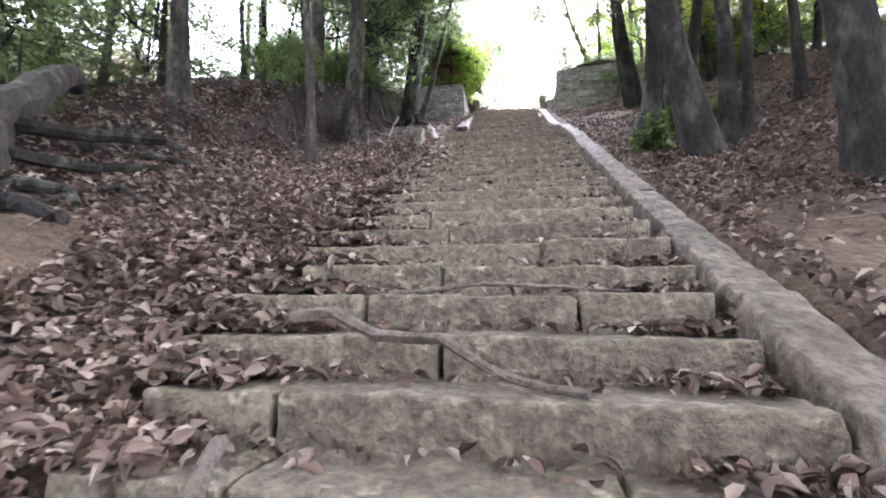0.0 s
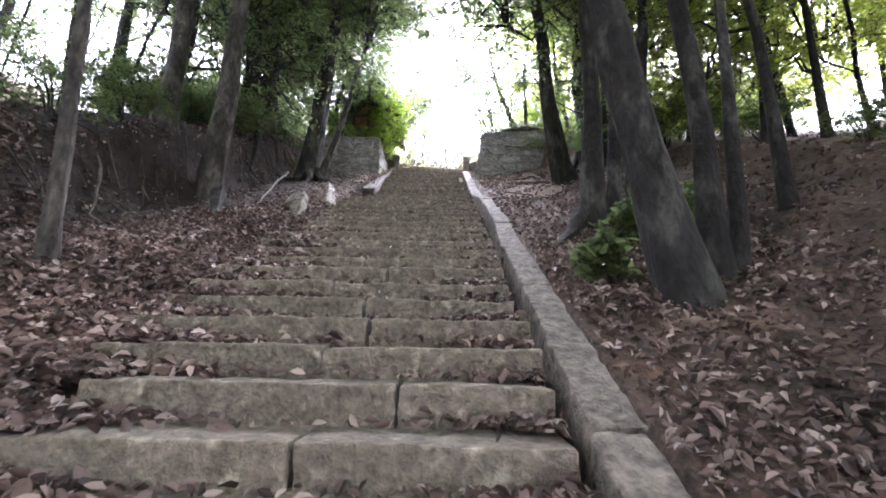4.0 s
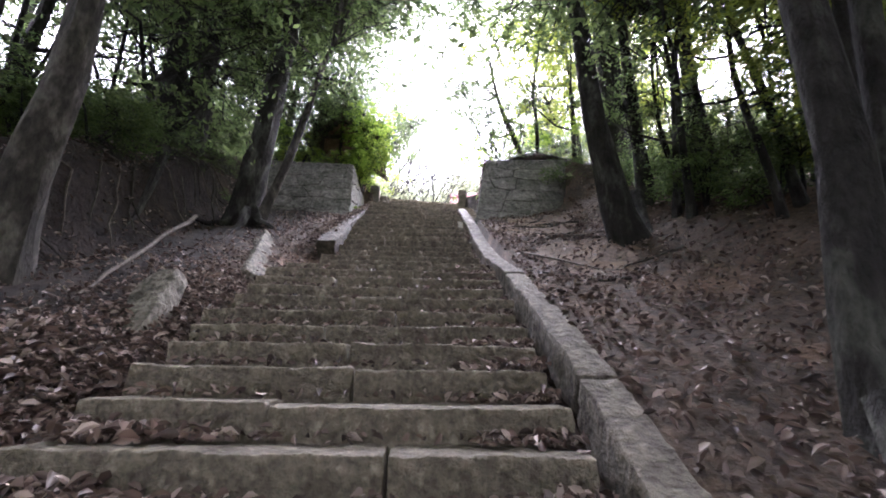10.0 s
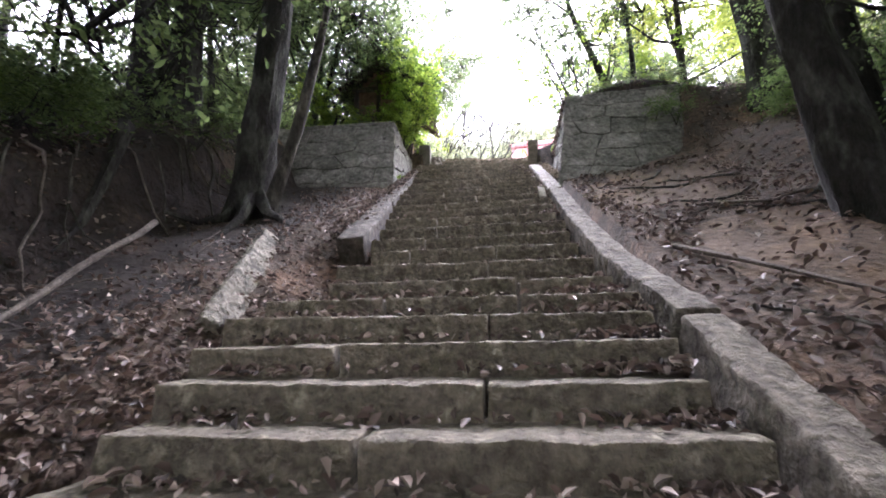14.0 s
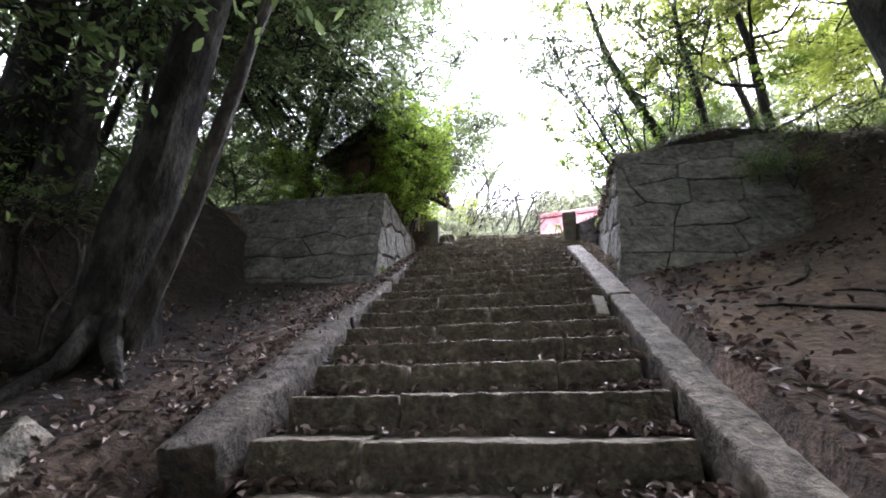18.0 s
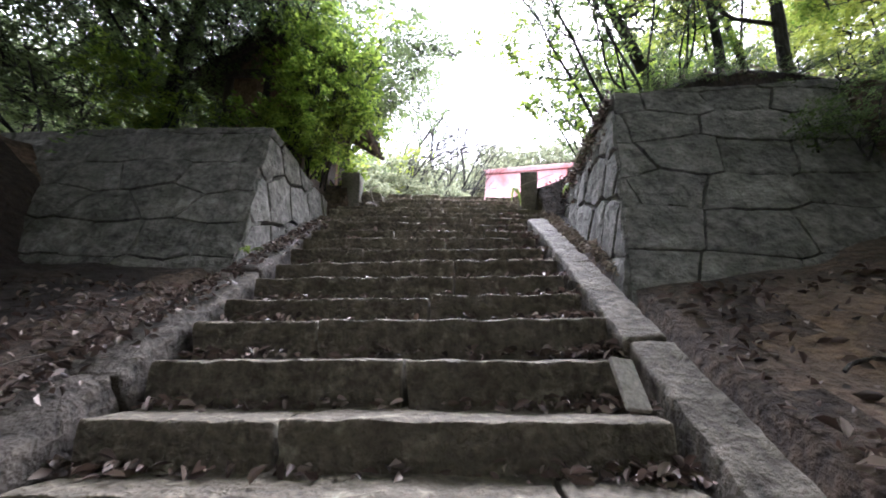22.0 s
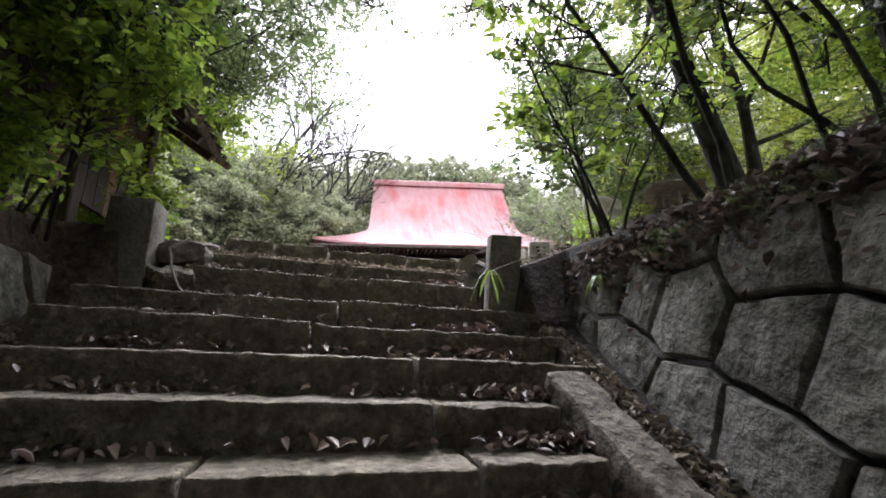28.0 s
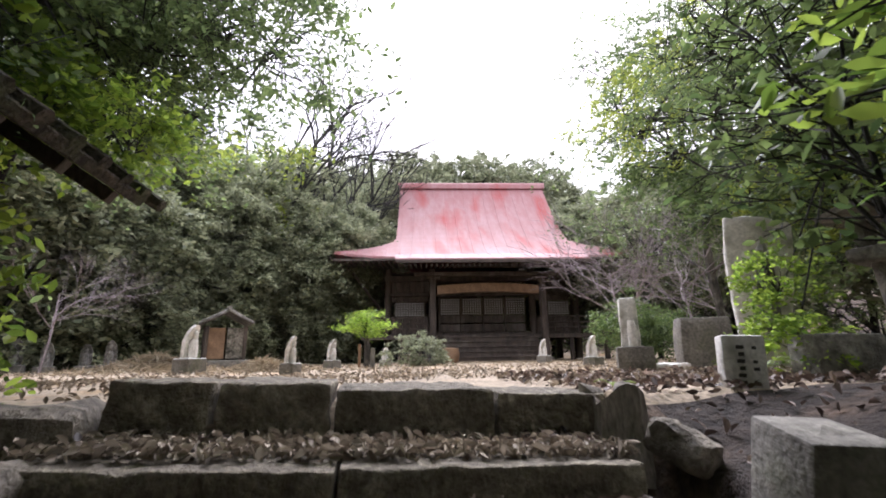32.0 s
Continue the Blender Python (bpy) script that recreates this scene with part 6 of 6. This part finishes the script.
for k in range(17):
    t = k / 16
    x, y = lerp(-14.0, -0.9, t) + rg.uniform(-0.6, 0.6), lerp(25.0, 39.5, t ** 0.8) + rg.uniform(-0.8, 0.8)
    own = tree((x, y), (0, 0), rg.uniform(5.0, 7.0), 0.2, "dense grey-green evergreen at the edge of the yard", "grey", crowns=3, seed=90 + k, spread=1.6, bark=BARKD, group="growth round the yard", size=1.15)
    for j in range(3):
        add_crown(own, "grey", (x + rg.uniform(-1.0, 1.6), y - rg.uniform(-0.5, 1.6), ground_z(x, y) + 1.4 + j * 1.7), rg.uniform(1.0, 1.3))
for k in range(10):
    t = k / 9
    x, y = lerp(10.2, 15, t) + rg.uniform(-0.6, 0.6), lerp(40.0, 24.0, t) + rg.uniform(-0.8, 0.8)
    own = tree((x, y), (0, 0), rg.uniform(5.5, 7.5), 0.2, "dense evergreen beside the temple hall", "grey", crowns=3, seed=120 + k, spread=1.6, bark=BARKD, group="growth round the yard", size=1.15)
    for j in range(3):
        add_crown(own, "grey" if j else "dark", (x + rg.uniform(-1.6, 0.8), y - rg.uniform(-0.5, 1.6), ground_z(x, y) + 1.4 + j * 1.7), rg.uniform(1.0, 1.3))
# wooded hill behind
for k in range(44):
    x, y = rg.uniform(-34, 34), rg.uniform(48, 74)
    if k < 12:
        x, y = rg.uniform(-20, -8), rg.uniform(34, 48)
    own = tree((x, y), (0, 0), rg.uniform(6, 9), 0.3, "distant evergreen tree on the hill", "grey" if k % 4 else "young", crowns=3, seed=140 + k, spread=2.4, bark=BARKD, group="trees on the hill", size=rg.uniform(1.5, 2.1), limbs=2)

for x, y, h in [(3.6, 51, 10.5), (6.4, 52, 11.5), (9.0, 51, 11.0), (12.0, 53, 11.5), (15.2, 52, 11.0), (1.0, 54, 9.5)]:
    tree((x, y), (0, 0), h, 0.35, "tall rounded evergreen on the hill behind the hall", "grey", crowns=5, seed=x, spread=2.6, bark=BARKD, group="trees on the hill", size=1.7, limbs=4, first=0.55)

# ---- bare trees ----
def bare_tree(x, y, height, diam, seed, label, spread=0.9, material=None, sprays=3):
    z = ground_z(x, y)
    rng = random.Random(seed)
    own = thing("bare_tree", pose(x, y, z), label, "tree")
    part("trunk", tube_bm([(0, 0, -0.1), (0.1, 0, height * 0.25), (0.05, 0.1, height * 0.5)], [diam / 2, diam * 0.4, diam * 0.3], 8, 0.2, seed), material or BARKD, own, smooth=True)
    for k in range(7):
        bm = bmesh.new()
        stack = [(Vector((0.05, 0.05, height * rng.uniform(0.22, 0.5))), Vector((rng.uniform(-1, 1) * spread, rng.uniform(-1, 1) * spread, rng.uniform(0.5, 1.1))).normalized(), height * 0.28, diam * 0.22, 0)]
        while stack:
            p, d, ln, r, lev = stack.pop()
            mid = p + d * ln * 0.5 + Vector([rng.uniform(-0.06, 0.06) * ln for _ in range(3)])
            end = p + d * ln
            tube_bm([p, mid, end], [r, r * 0.8, r * 0.6], 5 if lev < 2 else 3, bm=bm, cap=False)
            if lev < 4:
                for _ in range(sprays if lev < 3 else 2):
                    nd = (d + Vector([rng.uniform(-0.75, 0.75) for _ in range(3)]) + Vector((0, 0, 0.12))).normalized()
                    stack.append((end if rng.random() < 0.6 else mid, nd, ln * rng.uniform(0.55, 0.8), r * 0.62, lev + 1))
        bm.normal_update()
        part("limb", bm, material or BARKD, own, smooth=True)
    return own


bare_tree(-3.9, 36.6, 14, 0.5, 3, "tall bare tree rising above the evergreens", 0.6)
bare_tree(-1.6, 38.6, 13.0, 0.42, 4, "bare tree on the hill beside the hall", 0.6)
bare_tree(2.0, 52.0, 11.0, 0.4, 5, "bare tree on the hill behind the hall", 0.7)
TWIGGREY = mat("grey_twigs", (0.26, 0.215, 0.225), (0.42, 0.36, 0.375), 6, 0.9, 0.3, 40)
bare_tree(6.9, 28.6, 5.0, 0.09, 6, "bare pale-twigged cherry tree beside the hall", 1.7, TWIGGREY)
bare_tree(8.2, 29.4, 5.6, 0.09, 16, "bare pale-twigged cherry tree among evergreens", 1.6, TWIGGREY)
bare_tree(9.3, 27.5, 5.0, 0.08, 17, "bare pale-twigged shrub beside the yard", 1.6, TWIGGREY)
bare_tree(5.9, 24.6, 3.4, 0.05, 7, "bare pale shrub behind the stone slabs", 1.4, TWIGGREY)
bare_tree(-6.4, 27.6, 3.2, 0.045, 8, "bare pale shrub before dark evergreens", 1.6, TWIGGREY)

# clipped small pine and a thin shrub in the yard
pine = thing("garden_pine", pose(0.0, 27.0, ground_z(0.0, 27.0)), "small clipped pine with flat yellow-green tiers", "tree")
part("trunk", tube_bm([(0, 0, -0.05), (0.05, 0, 0.4), (-0.03, 0, 0.8), (0.02, 0, 1.15)], [0.06, 0.05, 0.04, 0.02], 8, 0.3), BARK, pine, smooth=True)
for px, pz, s in [(-0.3, 0.85, 0.3), (0.3, 0.9, 0.28), (0.0, 1.12, 0.3), (0.1, 0.72, 0.22), (-0.12, 1.0, 0.25)]:
    pr = np.random.default_rng(int(pz * 100))
    spots = pr.normal(size=(420, 3)) * np.array([s * 0.6, s * 0.6, 0.05]) + np.array([px, 0, pz])
    tier = new("needle_tier", blade_mesh("needles", spots, 0.09, LEAFM, pr, 0.2, 6.0, 0.1))
    tier.parent = pine
    tagged(tier, kind="stuff")
part("support_post", box_bm(-0.16, -0.1, -0.03, 0.03, -0.05, 0.5, 0.005), WOODL, pine)
part("support_post", box_bm(0.1, 0.2, -0.05, 0.05, -0.05, 0.42, 0.01), POSTST, pine)
shrub(1.2, 28.0, ground_z(1.2, 28.0), 0.5, "grey", "thin pale garden shrub in the yard", 1, 0.8, 4, seed=88)

# heap of dry grass
sr = np.random.default_rng(5)
n = 2200
r = np.abs(sr.normal(size=n)) * 0.45
a = sr.uniform(0, 2 * np.pi, n)
hx, hy = -4.0, 26.8
spots = np.stack([hx + r * np.cos(a) * 1.5, hy + r * np.sin(a), ground_z(hx, hy) + 0.02 + 0.3 * np.exp(-(r / 0.5) ** 2) * sr.uniform(0, 1, n)], 1)
tagged(new("grass_heap", blade_mesh("grass_heap", spots, 0.3, STRAW, sr, 0.5, 25.0, 0.2)), "low heap of pale dry grass in the yard", "grass heap", kind="stuff")
n = 900
r = np.abs(sr.normal(size=n)) * 0.3
a = sr.uniform(0, 2 * np.pi, n)
hx, hy = -1.75, 25.6
spots = np.stack([hx + r * np.cos(a) * 1.4, hy + r * np.sin(a), ground_z(hx, hy) + 0.02 + 0.2 * np.exp(-(r / 0.35) ** 2) * sr.uniform(0, 1, n)], 1)
tagged(new("grass_heap", blade_mesh("grass_heap", spots, 0.24, STRAW, sr, 0.5, 25.0, 0.2)), "small heap of pale dry grass in the yard", "grass heap", kind="stuff")
# sparse dry grass over the yard
n = 7000
gx0, gy0 = sr.uniform(-9, 10, n), sr.uniform(21.5, 33, n)
spots = np.array([(x, y, ground_z(x, y) + 0.015) for x, y in zip(gx0, gy0)])
tagged(new("dry_grass", blade_mesh("dry_grass", spots, 0.12, STRAW, sr, 0.6, 14.0, 0.3)), "short dry straw-coloured grass over the yard", "grass", kind="stuff")


# ---- bamboo grass by the leaning post ----
def bamboo(x, y, z, n, size, label, seed, hang=0.75):
    br = np.random.default_rng(seed)
    own = thing("bamboo_grass", pose(x, y, z), label, "plant")
    for k in range(n):
        a, ln = br.uniform(0, 6.28), size * br.uniform(0.7, 1.2)
        pts = [(math.cos(a) * ln * t * 0.7, math.sin(a) * ln * t * 0.7, ln * ((t - 0.75 * t * t) if hang < 1 else (0.1 * t - hang * t * t))) for t in (0, 0.25, 0.5, 0.75, 1)]
        w = 0.018
        sidev = Vector((-math.sin(a), math.cos(a), 0))
        bm = bmesh.new()
        rows = [[bm.verts.new(Vector(p) + sidev * w * f * s + Vector((0, 0, 0.004 * abs(s)))) for s in (-1, 0, 1)] for p, f in zip(pts, (0.4, 0.9, 1, 0.7, 0.08))]
        for r0, r1 in zip(rows, rows[1:]):
            for j in (0, 1):
                bm.faces.new((r0[j], r0[j + 1], r1[j + 1], r1[j]))
        part("blade", bm, BAMBOO, own)


bamboo(0.92, 18.0, 10.45, 6, 0.2, "spray of yellow-green bamboo leaves hanging by the post", 1, 1.1)
bamboo(3.0, 20.4, 10.85, 14, 0.4, "tuft of bamboo grass beside the slabs", 2)
bamboo(3.9, 20.7, 10.85, 14, 0.45, "tuft of bamboo grass beside the slabs", 3)
bamboo(1.62, 17.75, 10.4, 9, 0.17, "small green fern hanging from the edge of the wall", 6, 1.1)
bamboo(1.35, 19.7, 10.85, 8, 0.16, "small tuft of grass beside the stump", 4)
bamboo(-1.62, 15.55, 8.95, 6, 0.14, "small green fern at the foot of the wall", 5)

# leafy branches that hang over the yard corner
own = tree((-3.2, 20.9), (0.25, -0.05), 4.2, 0.12, "leafy evergreen hanging over the shed roof", "dark", crowns=3, seed=82.5, spread=1.2, bark=BARKD, limbs=4, size=1.0)
for at in [(-2.2, 19.7, 12.7), (-2.5, 19.5, 12.4), (-2.9, 20.0, 13.7), (-2.4, 21.3, 13.2), (-3.0, 19.0, 13.6)]:
    add_crown(own, "broad", at, 0.7)
for at in [(-1.75, 20.5, 13.5), (-1.35, 20.9, 14.0), (-2.0, 20.4, 14.0)]:
    add_crown(own, "dark", at, 0.28)
for x, y in [(2.3, 16.3), (3.0, 16.2), (3.7, 16.3), (4.6, 16.3), (-2.8, 16.7), (-4.2, 16.8)]:
    shrub(x, y, ground_z(x, y) - 0.1, 0.22 if x > 0 else 0.4, "dark", "low dark creeping growth on top of the wall", 1, 0.6, 2, seed=int(x * 10))
# creepers over the roof of the old shed
for x, y, z in [(-3.4, 17.3, 12.1), (-2.95, 17.2, 12.45), (-2.5, 17.15, 12.7), (-2.1, 17.2, 12.35), (-1.75, 17.3, 12.05), (-2.2, 18.2, 12.5), (-3.0, 18.2, 12.5)]:
    shrub(x, y, z, 0.32, "dark", "dark creeper hanging over the shed roof", 1, 0.6, 2, name="creeper", seed=int(x * 20))
for x, y, z in [(-3.2, 17.3, 11.0), (-3.1, 17.3, 12.0), (-3.7, 17.3, 11.6)]:
    shrub(x, y, z, 0.36, "dark" if x < -2.9 else "broad", "leafy creeper hanging on the shed wall", 1, 0.9, 2, name="creeper", seed=int(x * 30))
# branches that hang into the yard from the trees above the wall
for at in [(4.0, 20.9, 14.3), (5.0, 21.1, 14.2), (6.2, 21.0, 14.5), (5.0, 21.2, 13.0), (4.4, 19.6, 14.6)]:
    overhang(at, "dark" if at[2] > 14 else "bright", 0.62 if at[2] > 14 else 0.9, 0.9)
for at in [(-0.47, 18.5, 13.31), (-0.36, 19.5, 14.13), (-0.79, 20.0, 13.91), (0.21, 18.5, 15.7), (0.97, 18.0, 14.28), (0.95, 18.5, 13.3), (-0.33, 17.5, 14.77), (1.02, 16.5, 13.56)]:
    overhang(at, "dark", 0.3, 0.8)
for at in [(3.41, 17.2, 12.1), (4.49, 16.6, 12.2)]:
    overhang(at, "broad", 0.45, 0.7)
for at in [(-6.5, 7.0, 6.7), (-7.2, 9.0, 7.9), (-8.8, 12.0, 10.6), (-8.1, 14.0, 12.3), (-7.6, 15.5, 12.0), (-6.8, 16.5, 13.2), (-5.9, 17.0, 14.2)]:
    overhang(at, "dark", 0.75, 0.9)
for at in [(8.1, 20.5, 15.7), (7.9, 19.5, 15.2)]:
    overhang(at, "young", 0.8, 0.9)
for at in [(-7.2, 16.8, 12.0), (-6.5, 17.5, 12.2), (-5.7, 18.0, 13.5), (-5.9, 18.5, 15.3)]:
    overhang(at, "dense", 0.62, 0.9)
for at in [(-2.5, 19.6, 13.3), (-3.5, 18.9, 13.1), (-1.8, 18.9, 12.9)]:
    overhang(at, "dark", 0.55, 0.9)
# leaves that hide the end of the old shed
for at in [(-3.3, 17.1, 12.3), (-2.95, 17.0, 12.8), (-3.9, 17.2, 11.8), (-2.5, 17.3, 13.1), (-3.6, 17.6, 12.9)]:
    overhang(at, "dark", 0.42, 0.9)
for at in [(-1.75, 17.1, 12.1), (-1.7, 16.95, 11.5), (-1.6, 17.7, 12.6), (-1.9, 17.0, 12.7), (-1.55, 18.1, 11.9)]:
    overhang(at, "broad", 0.5, 1.0)
# leaves round the yard and over the wall
for at in [(5.2, 25.0, 17.4), (5.9, 24.0, 17.5), (6.8, 25.0, 16.6)]:
    overhang(at, "dark", 0.6, 0.9)
for at in [(6.6, 26.0, 15.4), (7.3, 25.0, 14.6), (7.1, 24.0, 13.6), (6.3, 22.0, 12.6)]:
    overhang(at, "bright", 1.1, 0.9)
for at in [(9.3, 22.5, 17.0), (9.4, 21.5, 16.7), (9.2, 23.5, 16.7)]:
    overhang(at, "young", 0.55, 0.9)
for at in [(3.3, 20.3, 11.2), (3.6, 20.6, 11.7), (-2.4, 20.6, 13.6), (-1.5, 19.9, 12.4), (-1.9, 19.7, 12.4)]:
    overhang(at, "broad", 0.4, 0.9)
for k in range(3):
    y = 16.2 + 0.4 * k
    shrub(1.72, y, 10.35 + 0.08 * (k % 2), 0.14, "dark", "dark creeper hanging over the edge of the wall", 1, 0.8, 2, name="creeper", seed=560 + k)
# thick leaves high over the left bank, out of view, added to shade it
for at in [(-3.2, 10.2, 13.0), (-5.0, 9.6, 12.6), (-6.8, 10.6, 12.8), (-4.0, 11.8, 13.8), (-5.8, 12.2, 13.4), (-7.6, 12.6, 13.2), (-3.4, 13.4, 14.4), (-5.2, 13.8, 14.2), (-7.0, 14.2, 13.8), (-4.2, 8.0, 11.6), (-6.0, 7.6, 11.2)]:
    overhang(at, "dense", 0.9, 0.8)
# more unseen crowns, added to keep the sun off the left bank
for at in [(-3.2, 16.8, 17.6), (-5.0, 17.0, 17.4), (-7.0, 17.2, 17.2), (-4.0, 18.8, 18.4), (-6.0, 19.0, 18.4), (-8.5, 18.0, 17.2)]:
    overhang(at, "dense", 1.1, 0.8)
# sunlit leaves beyond the wall
for at in [(8.0, 21.5, 15.4), (9.7, 21.5, 16.7), (9.3, 21.5, 15.2), (10.0, 22.5, 14.5), (11.7, 22.5, 16.4)]:
    overhang(at, "young", 0.75, 0.9)
airy_tree(-2.05, 18.25, 2.3, 4, (0.2, -0.12), "maple sapling with bright green leaves beside the gate post", 746, 0.014, 0.095, LEAFM, 6)
# sprays of small leaves that hang into the bright gap over the steps
for at in [(-0.55, 13.0, 12.9), (0.47, 13.0, 12.1), (-1.21, 13.0, 12.5), (0.96, 13.0, 13.0), (-0.88, 14.5, 14.3), (0.08, 14.5, 13.9), (1.18, 14.5, 14.2), (-0.64, 16.5, 13.4), (0.19, 16.5, 13.7), (1.11, 16.5, 13.1), (0.69, 16.5, 12.5), (-0.76, 17.5, 14.1), (0.71, 17.5, 13.8), (0.02, 19.0, 13.6), (-0.83, 19.0, 14.6), (1.48, 19.0, 14.2), (-1.17, 20.0, 14.6), (-0.64, 20.0, 14.4), (1.99, 20.0, 14.9)]:
    overhang(at, "dark", 0.28, 0.8)
# dark boughs over the right side of the yard corner
for at in [(3.14, 20.4, 14.1), (4.16, 20.4, 14.2), (4.93, 20.4, 13.9), (3.93, 20.4, 13.3), (3.01, 20.4, 13.4)]:
    overhang(at, "dark", 0.42, 0.8)
# dark boughs over the left side of the yard corner
for at in [(-2.4, 20.3, 13.34), (-2.0, 20.3, 13.49), (-1.58, 20.3, 13.36), (-2.13, 20.3, 13.01), (-1.76, 20.3, 13.1)]:
    overhang(at, "dense", 0.3, 0.9)
# rough growth over the broken end of the earth bank
for k, (x, y) in enumerate([(-3.9, 13.9), (-4.2, 14.3), (-4.7, 14.7), (-5.3, 14.8), (-4.1, 13.2), (-4.5, 12.4), (-5.9, 14.6), (-4.3, 11.3)]):
    shrub(x, y, ground_z(x, y) - 0.08, 0.3 + 0.05 * (k % 3), "dark" if k % 3 else "bright", "dark creeping growth over the end of the bank", 1, 0.7, 3, seed=700 + k)
for k in range(14):
    x, y = -3.75 - 0.14 * k, 13.6 + 0.09 * k
    stick([g(x - 0.3 + 0.5 * t, y - 0.5 + 0.8 * t + 0.1 * math.sin(5 * t + k), 0.03 + 0.05 * math.sin(3 * t)) for t in (0, 0.25, 0.5, 0.75, 1)], 0.012 + 0.004 * (k % 4), "bare root over the end of the earth bank", "root", BARK if k % 2 else STICK)
for at in [(-7.4, 15.5, 14.2), (-6.3, 16.0, 14.7), (-7.4, 17.5, 13.4)]:
    overhang(at, "dark", 0.75, 0.9)
# dark leaves behind the trunks on the right bank
for at in [(3.67, 12.3, 9.91), (4.31, 12.3, 10.06), (4.98, 12.3, 9.64), (5.61, 12.3, 9.87), (4.47, 12.3, 8.87), (5.16, 12.3, 8.75)]:
    overhang(at, "dark", 0.5, 0.9)
